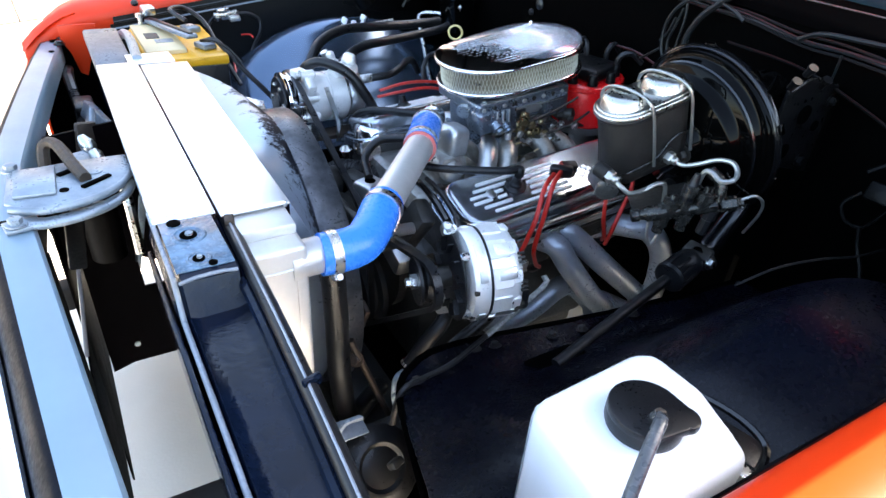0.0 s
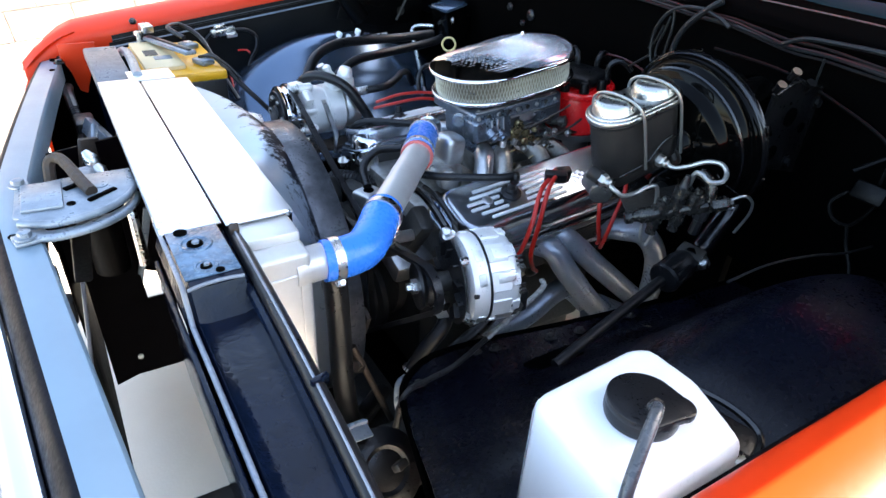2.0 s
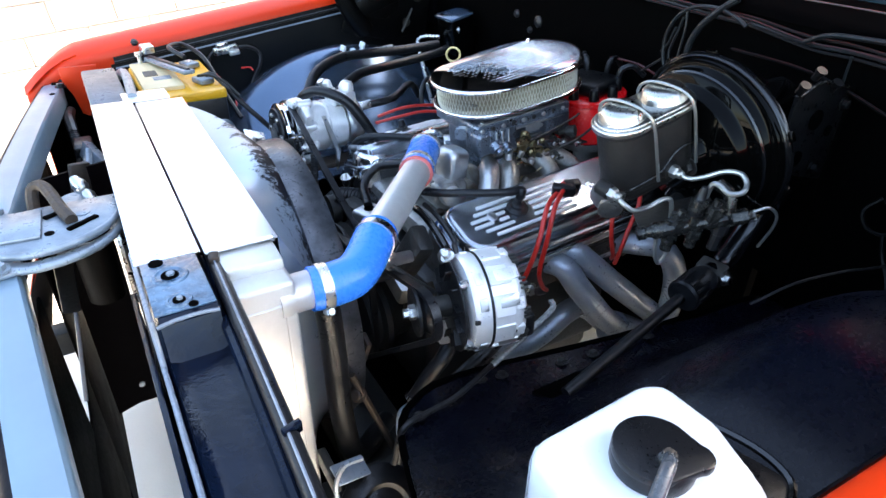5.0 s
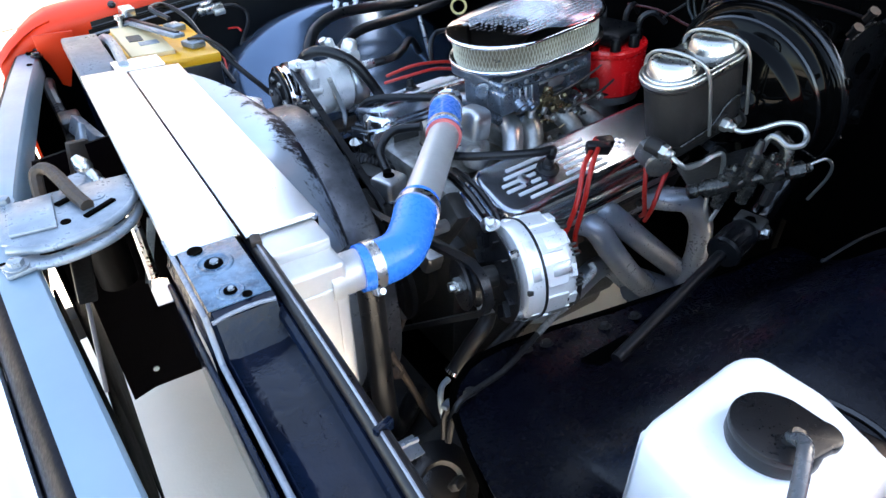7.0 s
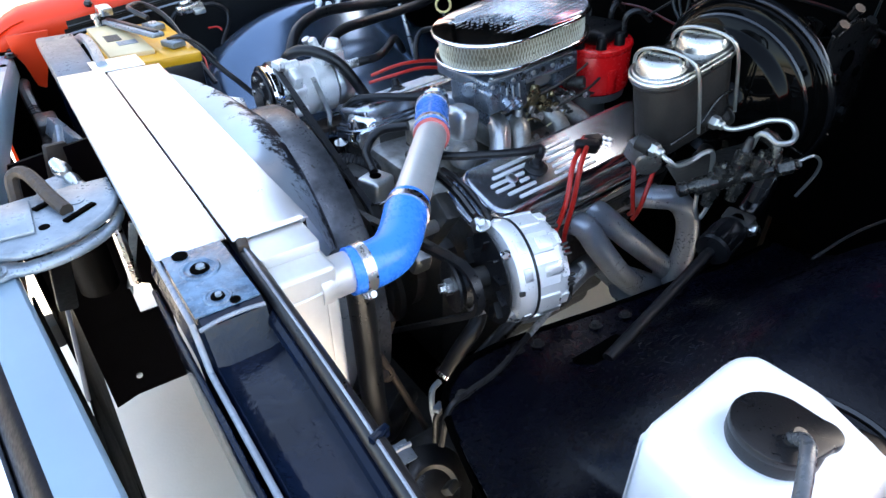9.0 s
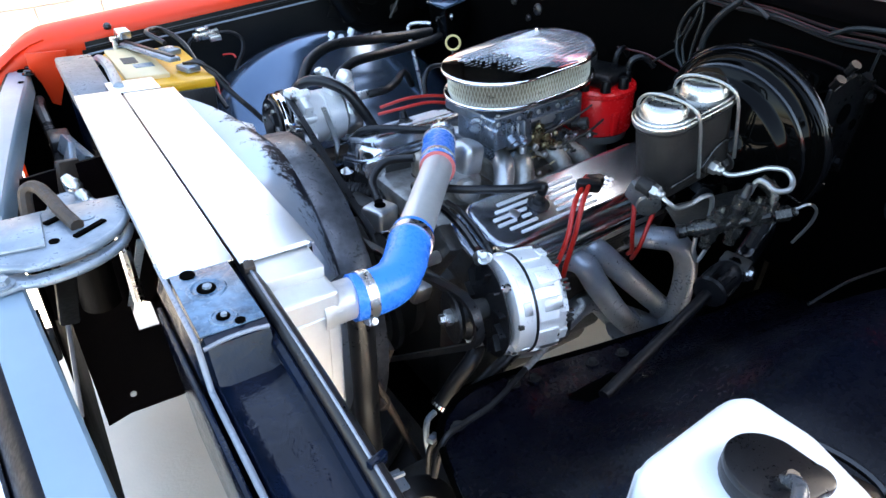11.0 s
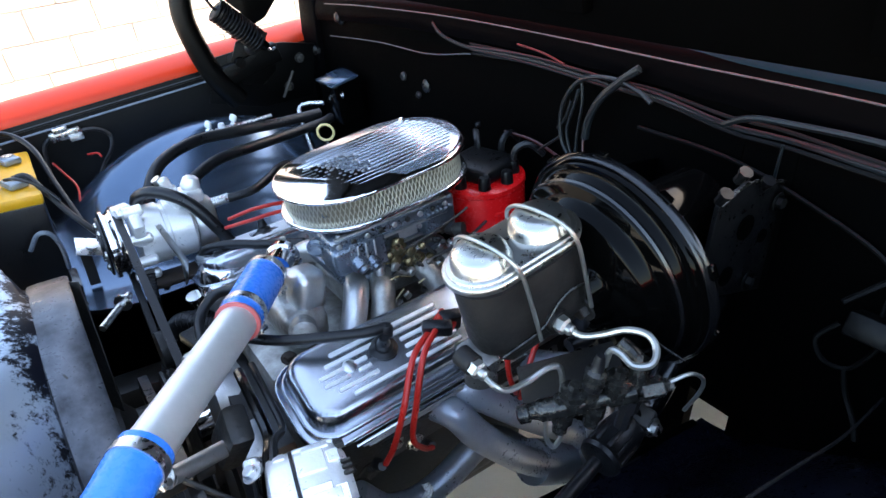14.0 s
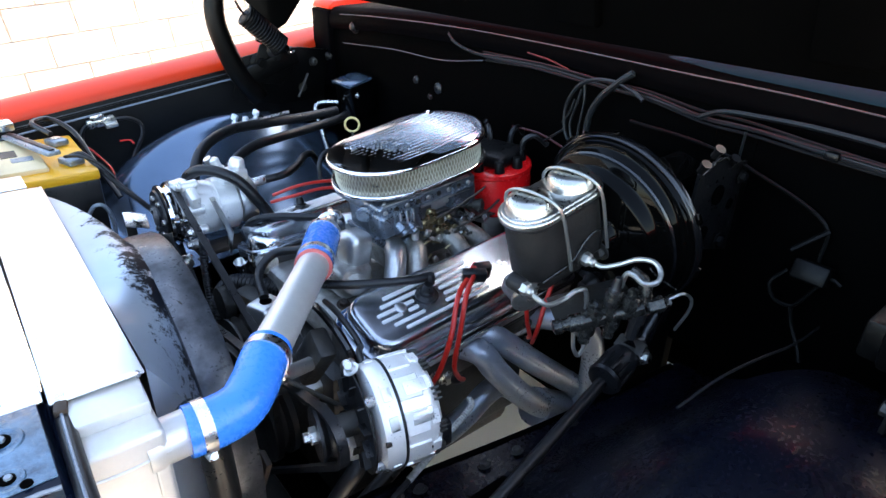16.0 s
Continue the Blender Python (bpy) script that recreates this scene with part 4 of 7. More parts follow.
for side in (-1, 1):
    own = "driver" if side < 0 else "passenger"
    m = Matrix.Translation((0.715, 1.078 + side * 0.206, 0.848)) @ pose(0, 0, 0, -16 * side, -4.5, 0)
    hd = part("head", turned(box((0, side * 0.0, -0.065), (0.46, 0.145, 0.12), (0, 0, 0), 0.008), m), IRON, engine, "dirty iron cylinder head")
    vc = part("valve_cover", turned(slab(cover_outline(0.444, 0.120, 0.036), 0.0, 0.047, 0.013, 5), m), COVER, engine, "polished finned aluminium valve cover")
    part("rail", turned(slab(cover_outline(0.476, 0.152, 0.044), -0.003, 0.006, 0.003, 3), m), COVER, vc)
    part("step", turned(slab(cover_outline(0.460, 0.136, 0.040), 0.004, 0.014, 0.004, 3), m), COVER, vc)
    for k in range(6):
        y = -0.0405 + 0.0138 * k
        y *= -side
        x0 = -0.196 + 0.014 * abs(k - 2.5)
        gap = ((-0.152, -0.138), (-0.115, -0.072))[k % 2] if k in (1, 2, 3) else None
        spans = [(x0, gap[0]), (gap[1], 0.012)] if gap else [(x0, 0.012)]
        if k in (2, 3):
            spans = [(x0, -0.152), (-0.138, -0.118), (-0.065, 0.02)] if k == 3 else [(x0, -0.150), (-0.138, -0.118), (-0.065, 0.02)]
        for a0, a1 in spans:
            part("fin", turned(box(((a0 + a1) / 2, y, 0.0475), (a1 - a0, 0.0062, 0.005), (0, 0, 0), 0.002, 2), m), FIN, vc)
    # chequered emblem at the rear of the fins
    for i in range(4):
        for j in range(3):
            if (i + j) % 2 == 0:
                part("emblem", turned(box((0.050 + 0.008 * i + 0.002 * j, -side * (-0.022 + 0.008 * j + 0.001 * i), 0.0475), (0.0075, 0.0075, 0.002), (0, 0, 8)), m), PLATE, vc)
    part("emblem_ring", turned(lathe([(0.010, 0), (0.010, 0.002), (0.007, 0.003)], (-0.145, 0, 0.0465), (0, 0, 1), 16), m), PLATE, vc)
    part("breather_grommet", turned(lathe([(0.019, 0), (0.020, 0.003), (0.013, 0.006), (0.012, 0.010)], (-0.092, 0.0, 0.0465), (0, 0, 1), 24), m), RUBBER, vc, "black rubber breather grommet")
    part("breather_ring", turned(lathe([(0.011, 0.006), (0.012, 0.009), (0.008, 0.012), (0.0095, 0.014), (0.0075, 0.019), (0.007, 0.026)], (-0.092, 0.0, 0.0465), (0, 0, 1), 20), m), RUBBER, vc)
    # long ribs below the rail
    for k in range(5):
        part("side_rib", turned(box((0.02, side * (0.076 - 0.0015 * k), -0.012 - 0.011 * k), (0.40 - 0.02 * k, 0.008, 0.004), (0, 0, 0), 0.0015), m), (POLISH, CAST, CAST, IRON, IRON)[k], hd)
    for k in range(5):
        part("head_bolt", turned(hexbolt((-0.16 + 0.078 * k, side * 0.073, -0.105), (0, side, 0.1), 0.010, 0.010), m), (IRON, STEEL)[k % 2], hd)
    for k in range(6):
        part("head_bolt", turned(hexbolt((-0.19 + 0.076 * k, side * 0.071, -0.075), (0, side, 0.15), 0.008, 0.008), m), (STEEL if k % 2 else IRON), hd)

# driver-side breather hose from the grommet forward
pcv = thing("breather_hose", (0.55, 0.93, 0.88), "black rubber breather hose across the valve cover", "hose")
part("hose", tube([(0.627, 0.862, 0.918), (0.60, 0.868, 0.917), (0.55, 0.892, 0.917), (0.50, 0.925, 0.915), (0.465, 0.965, 0.912), (0.455, 1.0, 0.90)], 0.0075, 10, 8), RUBBER, pcv)
part("elbow", lathe([(0.0085, 0), (0.0085, 0.014), (0.006, 0.018)], (0.6275, 0.861, 0.905), (0, -0.1, 1), 14), RUBBER, pcv)

# intake manifold with runners and water crossover
intake = thing("intake_manifold", (0.70, 1.078, 0.80), "dull cast aluminium intake manifold with runners", "manifold")
GREY = surface("oily_casting", (0.44, 0.43, 0.40), 0.42, 0.75, other=(0.09, 0.073, 0.055), amount=0.8, scale=26, grain=260, bump=0.3)
part("valley", box((0.70, 1.078, 0.80), (0.42, 0.28, 0.05), (0, 0, 0), 0.012), GREY, intake, "oily brown valley")
part("plenum", box((0.735, 1.075, 0.878), (0.18, 0.13, 0.05), (0, -4, 0), 0.014, 3), GREY, intake)
for side in (-1, 1):
    for x0, x1 in ((0.655, 0.615), (0.70, 0.67), (0.775, 0.79), (0.815, 0.86)):
        part("runner", tube([(x0 + 0.02, 1.075 + side * 0.03, 0.895), (x0, 1.075 + side * 0.075, 0.90), ((x0 + x1) / 2, 1.075 + side * 0.105, 0.882), (x1, 1.075 + side * 0.125, 0.845), (x1, 1.075 + side * 0.145, 0.815)], lambda t: 0.021 - 0.003 * t, 14, 6), CAST if x0 < 0.69 else GREY, intake)
part("crossover", box((0.565, 1.06, 0.868), (0.07, 0.16, 0.06), (0, 0, 0), 0.018, 3), GREY, intake)
part("boss", box((0.582, 1.02, 0.918), (0.05, 0.055, 0.065), (0, 6, 8), 0.016, 4), CAST, intake, "pale rounded casting")
part("boss", lathe([(0.022, 0), (0.02, 0.03), (0.014, 0.034)], (0.555, 0.985, 0.875), (-0.3, -1, 0.3), 18), GREY, intake)
for x, y in ((0.52, 0.96), (0.535, 0.93), (0.60, 0.95), (0.69, 0.945), (0.54, 1.12)):
    part("bolt", hexbolt((x, y, 0.852), (0, -0.25, 1), 0.008, 0.008), RUST, intake)

thermo = thing("thermostat_housing", (0.55, 1.07, 0.90), "chrome water neck with hose clamp screws", "housing")
part("neck", lathe([(0.026, 0), (0.026, 0.012), (0.022, 0.016), (0.0225, 0.05)], (0.585, 1.105, 0.935), (-0.52, -0.72, 0.05), 20), CHROME, thermo)
part("flange", box((0.575, 1.10, 0.915), (0.07, 0.045, 0.012), (0, 0, 40), 0.005), CHROME, thermo)
for d in (-0.025, 0.025):
    part("bolt", hexbolt((0.575 + d * 0.75, 1.10 + d * 0.65, 0.921), (0, 0, 1), 0.008, 0.009), STEEL, thermo)
part("sensor", lathe([(0.008, 0), (0.008, 0.012), (0.005, 0.016), (0.004, 0.03)], (0.60, 1.13, 0.922), (-0.1, 0.1, 1), 10), STEEL, thermo)

# blue hose, pipe and clamps
hose = thing("radiator_hose", (0.35, 0.85, 0.92), "blue silicone radiator hose joined by aluminium pipe", "hose")
elbow_pts = [(0.188, 0.711, 0.948), (0.215, 0.709, 0.947), (0.247, 0.714, 0.948), (0.272, 0.732, 0.954), (0.295, 0.757, 0.961), (0.312, 0.775, 0.963)]
part("elbow", tube(elbow_pts, 0.0285, 24, 8), SILICONE, hose, "bright blue silicone elbow")
pa, pb, pc = Vector((0.296, 0.757, 0.962)), Vector((0.457, 0.932, 0.962)), Vector((0.542, 1.052, 0.951))
part("pipe", rod(pa, pb + (pb - pa) * 0.08, 0.0245, 28), TANK, hose, "scuffed bare aluminium pipe")
d2 = (pc - pb).normalized()
part("sleeve", tube([pb - d2 * 0.004, pb + d2 * 0.02, pb.lerp(pc, 0.5), pc - d2 * 0.015], 0.0285, 24, 6), SILICONE, hose, "blue silicone sleeve")
PINK = surface("red_liner", (0.6, 0.13, 0.12), 0.5, bump=0.05)
part("liner", lathe([(0.0288, 0), (0.0292, 0.003), (0.0262, 0.0055), (0.0246, 0.002)], pb - d2 * 0.006, d2, 28), PINK, hose, "thin red inner liner edge")
dn = (pb - pa).normalized()


def clamp(at, d, r, parent):
    d = Vector(d).normalized()
    c = part("clamp", lathe([(r, -0.0065), (r + 0.0012, -0.0065), (r + 0.0012, 0.0065), (r, 0.0065)], at, d, 32), STEEL, parent, "steel worm-drive hose clamp")
    side = d.cross(Vector((0, 0, 1))).normalized()
    p = Vector(at) + (side * 0.55 + Vector((0, 0, -0.83))) * (r + 0.004)
    t = d.cross((p - Vector(at)).normalized()).normalized()
    part("screw_housing", box(p, (0.011, 0.011, 0.008), tuple(math.degrees(a) for a in along(t).to_euler()), 0.002), STEEL, c)
    part("screw", lathe([(0.0042, -0.010), (0.0042, 0.010), (0.006, 0.010), (0.006, 0.015)], p, t, 8), STEEL, c)


clamp((0.205, 0.710, 0.9475), (1, -0.03, 0), 0.0288, hose)
clamp(pa + dn * 0.008, dn, 0.0288, hose)
clamp(pb + d2 * 0.018, d2, 0.0288, hose)
clamp(pc - d2 * 0.022, d2, 0.0288, hose)

# carburettor
carb = thing("carburetor", (0.735, 1.075, 0.90), "grey cast four-barrel carburetor with brass linkage", "carburetor")
ct = Matrix.Translation((0.735, 1.075, 0.905)) @ pose(0, 0, 0, 0, -5, 0)
CARB = surface("zinc_casting", (0.24, 0.28, 0.33), 0.32, 0.85, other=(0.085, 0.098, 0.12), amount=0.7, scale=30, grain=300, bump=0.2)
BRASS = surface("gold_zinc", (0.30, 0.24, 0.13), 0.32, 0.9, other=(0.09, 0.075, 0.05), amount=0.7, scale=50, bump=0.1)
part("base", turned(box((0, 0, 0.008), (0.19, 0.15, 0.016), (0, 0, 0), 0.004), ct), CARB, carb)
part("main_body", turned(box((0.0, 0, 0.042), (0.185, 0.115, 0.056), (0, 0, 0), 0.008, 3), ct), CARB, carb)
part("throttle_body", turned(box((0.0, 0, 0.012), (0.17, 0.13, 0.022), (0, 0, 0), 0.006, 2), ct), GREY, carb)
part("air_horn", turned(box((0.005, 0, 0.082), (0.225, 0.155, 0.026), (0, 0, 0), 0.007, 3), ct), CARB, carb)
part("neck", turned(lathe([(0.062, 0.09), (0.064, 0.105), (0.066, 0.118)], (0, 0, 0), (0, 0, 1), 32), ct), CARB, carb)
for k in range(6):
    part("rib", turned(box((0.058 + 0.0085 * k, -0.079, 0.066), (0.0028, 0.006, 0.034), (0, 0, 0), 0.001), ct), CARB, carb)
part("tag", turned(box((0.022, -0.0795, 0.062), (0.034, 0.004, 0.016), (0, 0, 0), 0.002), ct), CAST, carb, "raised bright tag")
part("bowl", turned(box((-0.075, -0.062, 0.058), (0.07, 0.05, 0.045), (0, 0, 0), 0.008, 3), ct), CARB, carb)
part("bowl", turned(box((0.085, -0.062, 0.058), (0.06, 0.04, 0.045), (0, 0, 0), 0.008, 3), ct), CARB, carb)
for p, d, r, n in (((-0.100, -0.020, 0.072), (-0.55, -0.65, 0.05), 0.0115, 0.030), ((-0.080, -0.062, 0.074), (0.20, -0.75, -0.62), 0.0105, 0.052), ((-0.055, -0.070, 0.060), (0.10, -0.85, -0.50), 0.0085, 0.040)):
    part("inlet", turned(lathe([(r, 0), (r, n * 0.55), (r * 1.3, n * 0.57), (r * 1.3, n * 0.85), (r * 0.85, n * 0.88), (r * 0.85, n)], p, d, 14), ct), CARB, carb, "angled fuel inlet fitting")
part("stud", turned(lathe([(0.007, 0), (0.007, 0.02), (0.005, 0.024), (0.005, 0.036)], (-0.04, -0.085, 0.004), (0, 0, 1), 10), ct), CAST, carb)
part("choke_lever", turned(box((-0.005, -0.086, 0.048), (0.020, 0.006, 0.03), (0, 20, 0), 0.002), ct), BRASS, carb)
for x, z, r in ((0.0, 0.045, 0.011), (0.018, 0.030, 0.009), (-0.010, 0.026, 0.010), (0.030, 0.012, 0.012), (0.052, 0.004, 0.008), (-0.02, 0.04, 0.006), (0.012, 0.014, 0.007), (0.04, 0.032, 0.006), (-0.004, 0.058, 0.006)):
    part("cam", turned(lathe([(r, 0), (r, 0.006), (r * 0.5, 0.009)], (x, -0.083, z), (0, -1, 0), 14), ct), BRASS, carb, "gold plated linkage cam")
rngc = random.Random(11)
for k in range(16):
    x, z = rngc.uniform(-0.03, 0.085), rngc.uniform(-0.012, 0.05)
    part("lever", turned(box((x, -0.078 - rngc.uniform(0, 0.012), z), (rngc.uniform(0.006, 0.022), 0.003, rngc.uniform(0.005, 0.010)), (0, rngc.uniform(-60, 60), 0), 0.001, 1), ct), (BRASS, STEEL, IRON, GREY)[k % 4], carb)
for k in range(10):
    x, z = rngc.uniform(-0.09, 0.10), rngc.uniform(0.0, 0.06)
    part("screw", turned(lathe([(0.0045, 0), (0.0045, 0.004), (0.003, 0.005)], (x, -0.066, z), (0, -1, 0), 8), ct), (CAST, IRON)[k % 2], carb)
part("link_rod", turned(tube([(0.005, -0.094, 0.045), (0.05, -0.094, 0.050), (0.11, -0.09, 0.060), (0.135, -0.085, 0.064)], 0.0022, 6, 4), ct), IRON, carb)
part("throttle_rod", turned(tube([(0.045, -0.095, 0.006), (0.12, -0.10, 0.018), (0.20, -0.08, 0.03)], 0.0025, 6, 4), ct), IRON, carb)
part("spring", turned(tube([(0.03, -0.094, 0.0), (0.06, -0.094, -0.008), (0.085, -0.09, -0.012)], 0.004, 8, 12, ribs=0.001, pitch=0.003), ct), STEEL, carb)
part("bracket", turned(box((0.155, -0.06, 0.0), (0.08, 0.05, 0.004), (12, 10, 0), 0.001), ct), IRON, carb)
for k, (x, y) in enumerate(((-0.09, -0.07), (0.09, -0.072), (0.0, -0.072), (0.1, 0.02))):
    part("screw", turned(lathe([(0.004, 0), (0.004, 0.003), (0.003, 0.004)], (x, y, 0.095), (0, 0, 1), 10), ct), CAST, carb)

for k in range(9):
    part("screw", turned(lathe([(0.0048, 0), (0.0048, 0.004), (0.003, 0.005)], (-0.095 + 0.024 * k, -0.0755, 0.083), (0, -1, 0), 8), ct), (CAST, IRON)[k % 2], carb)
for z, d in ((0.070, 0.080), (0.0955, 0.0775), (0.036, 0.062)):
    part("ledge", turned(box((0.0, -d + 0.002, z), (0.20, 0.008, 0.0035), (0, 0, 0), 0.001), ct), CAST, carb)
part("bracket", turned(box((-0.055, -0.088, 0.060), (0.06, 0.004, 0.042), (-12, 6, 0), 0.001), ct), CARB, carb, "sloping blue-grey side plate")
for k in range(3):
    part("rib", turned(box((-0.072 + 0.014 * k, -0.0915, 0.062), (0.003, 0.003, 0.034), (-12, 6, 0), 0.0008), ct), CAST, carb)
part("hose_stub", turned(lathe([(0.008, 0), (0.008, 0.014), (0.011, 0.016), (0.011, 0.032), (0.007, 0.034)], (0.10, -0.07, 0.03), (0.5, -0.8, 0.2), 14), ct), IRON, carb)
# small levers, bolts, springs and lines below the carburettor
rngd = random.Random(5)
for k in range(46):
    x, y, z = rngd.uniform(-0.06, 0.13), rngd.uniform(-0.105, -0.075), rngd.uniform(-0.055, 0.03)
    kind = k % 5
    mat = (IRON, BRASS, STEEL, IRON, GREY)[(k * 3) % 5]
    if kind == 0:
        part("lever", turned(box((x, y, z), (rngd.uniform(0.012, 0.03), 0.0025, 0.006), (rngd.uniform(-20, 20), rngd.uniform(-70, 70), rngd.uniform(-20, 20)), 0.001, 1), ct), mat, carb)
    elif kind == 1:
        part("screw", turned(lathe([(0.005, 0), (0.005, 0.006), (0.003, 0.007), (0.003, 0.014)], (x, y, z), (rngd.uniform(-0.4, 0.4), -1, rngd.uniform(-0.2, 0.8)), 6), ct), mat, carb)
    elif kind == 2:
        part("line", turned(tube([(x, y, z), (x + 0.02, y - 0.006, z + rngd.uniform(-0.012, 0.012)), (x + 0.05, y, z + rngd.uniform(-0.02, 0.02))], 0.0018, 6, 4), ct), mat, carb)
    elif kind == 3:
        part("lever", turned(box((x, y, z), (0.012, 0.008, 0.014), (0, rngd.uniform(-40, 40), 0), 0.002, 1), ct), mat, carb)
    else:
        part("cam", turned(lathe([(0.009, 0), (0.009, 0.003), (0.004, 0.004), (0.004, 0.008)], (x, y, z), (0, -1, 0.1), 12), ct), mat, carb)

# air cleaner
aircleaner = thing("air_cleaner", (0.74, 1.078, 1.015), "oval polished air cleaner with finned lid and mesh filter", "air cleaner")
am = Matrix.Translation((0.7405, 1.0785, 1.0695)) @ pose(0, 0, 0, -0.7, -7.2, 0)
lm = am @ pose(0, 0, 0, 1.2, -2.2, 0)  # the lid sits slightly askew in its rim


def oval(length, width, z0, z1, bevel):
    return slab(stadium(0, 0, length, width, 20), z0, z1, bevel, 3)


part("base_tray", turned(oval(0.318, 0.213, -0.052, -0.044, 0.003), am), POLISH, aircleaner, "polished lower tray")
part("lid_rim", turned(oval(0.322, 0.217, -0.006, 0.0025, 0.004), am), CHROME, aircleaner, "rounded chrome lid edge")
LIDM = surface("satin_lid", (0.58, 0.63, 0.71), 0.13, 0.76, other=(0.52, 0.57, 0.64), amount=0.4, scale=14, bump=0.0, rough_var=0.03)
FINM = surface("lid_fins", (0.56, 0.58, 0.62), 0.2, 1.0, other=(0.48, 0.50, 0.54), amount=0.4, scale=14, bump=0.0, rough_var=0.03)
EMBLEM = surface("lid_emblem", (0.26, 0.28, 0.31), 0.34, 0.7, other=(0.15, 0.16, 0.175), amount=0.6, scale=60, bump=0.0)
lid = part("lid", turned(oval(0.308, 0.203, 0.0, 0.0045, 0.0018), lm), LIDM, aircleaner, "polished lid with fine fins")
for k in range(14):
    y = -0.0715 + 0.011 * k
    half = 0.154 - 0.1015 + math.sqrt(max(0.1015 ** 2 - y * y, 0)) - 0.020
    front = 0.016 * math.sin(k * 2.1)
    spans = [(-half + 0.012 + abs(front), half)]
    if 3 <= k <= 10:
        spans = [(-half + 0.012 + abs(front), -0.088)] + [(-0.086 + 0.0095 * q + 0.003 * math.sin(5 * q + k), -0.0805 + 0.0095 * q + 0.003 * math.sin(5 * q + k)) for q in range(7) if (q * 3 + k * 5) % 7 > 1] + [(-0.018 + 0.008 * math.sin(k * 1.7), half)]
    for x0, x1 in spans:
        if x1 - x0 > 0.004:
            long = x1 > 0
            part("fin", turned(box(((x0 + x1) / 2, y, 0.0052), (x1 - x0, 0.0042 if long else 0.003, 0.0026 if long else 0.0018), (0, 0, 0), 0.0006, 1), lm), FINM if long else EMBLEM, lid)
# crossed chequered shapes of the emblem
for s in (-1, 1):
    for i in range(6):
        for j in range(3):
            if (i + j) % 2 == 0:
                x, y = -0.062 + 0.0062 * i, s * (0.009 + 0.0062 * j) + s * 0.0022 * i
                part("emblem", turned(box((x, y, 0.0048), (0.0046, 0.0046, 0.0004), (0, 0, s * 12)), lm), EMBLEM, lid)
part("wing_nut", turned(lathe([(0.004, 0), (0.004, 0.004), (0.003, 0.007)], (0.105, 0.070, 0.004), (0, 0, 1), 10), lm), CHROME, lid)
FILTER = surface("pleated_filter", (0.16, 0.14, 0.10), 0.8, other=(0.08, 0.07, 0.05), amount=0.6, scale=60, bump=0.5)
part("element", turned(oval(0.290, 0.185, -0.046, -0.004, 0.001), am), FILTER, aircleaner, "yellowish pleated filter element")
ring = stadium(0, 0, 0.297, 0.192, 40)
ring = [Vector((x, y, 0)) for x, y in ring]
seg = [(b - a).length for a, b in zip(ring, ring[1:] + ring[:1])]
total = sum(seg)


def around(d):
    d %= total
    for i, sl in enumerate(seg):
        if d <= sl:
            return ring[i].lerp(ring[(i + 1) % len(ring)], d / sl if sl else 0)
        d -= sl
    return ring[0]


bm = bmesh.new()
N = 118
for k in range(N):
    for sgn in (1, -1):
        d0 = total * k / N
        pts = [around(d0 + sgn * 0.0135 * q / 4) + Vector((0, 0, -0.046 + 0.042 * q / 4)) for q in range(5)]
        tube(pts, 0.00075, 3, bm=bm, curve=False)
MESH = surface("wire_mesh", (0.36, 0.34, 0.28), 0.38, 0.9, other=(0.24, 0.22, 0.17), bump=0.0)
part("mesh", turned(bm, am), MESH, aircleaner, "bright diamond wire mesh")

# distributor behind the air cleaner
dist = thing("distributor", (0.95, 1.045, 0.85), "red distributor cap with black coil cover", "distributor")
dm = Matrix.Translation((0.952, 1.045, 0.878)) @ pose(0, 0, 0, 0, -6, 0)
part("housing", turned(lathe([(0.03, -0.06), (0.03, 0.0), (0.066, 0.012), (0.068, 0.03)], (0, 0, 0), (0, 0, 1), 28), dm), CAST, dist)
part("cap", turned(lathe([(0.07, 0.030), (0.074, 0.034), (0.074, 0.115), (0.070, 0.122), (0.0, 0.124)], (0, 0, 0), (0, 0, 1), 36), dm), RED, dist, "glossy red cap")
part("ring", turned(lathe([(0.0745, 0.112), (0.0765, 0.115), (0.0755, 0.122), (0.071, 0.124)], (0, 0, 0), (0, 0, 1), 36), dm), RED, dist)
part("coil_cover", turned(box((0.005, 0.01, 0.138), (0.095, 0.105, 0.026), (0, 0, 12), 0.010, 3), dm), BRKT, dist, "black coil cover")
for k in range(8):
    an = k * math.pi / 4 + 0.2
    part("tower", turned(lathe([(0.011, 0), (0.010, 0.02), (0.008, 0.024)], (0.056 * math.cos(an), 0.056 * math.sin(an), 0.122), (0, 0, 1), 12), dm), BRKT, dist)
    if math.cos(an) < 0.2:
        continue
    part("boot", turned(tube([(0.056 * math.cos(an), 0.056 * math.sin(an), 0.14), (0.062 * math.cos(an), 0.062 * math.sin(an), 0.165), (0.085 * math.cos(an), 0.085 * math.sin(an), 0.172), (0.11 * math.cos(an), 0.11 * math.sin(an), 0.15)], 0.006, 8, 5), dm), RUBBER, dist)
part("latch", turned(box((-0.02, -0.07, 0.06), (0.02, 0.012, 0.05), (0, 0, 0), 0.004), dm), RED, dist)

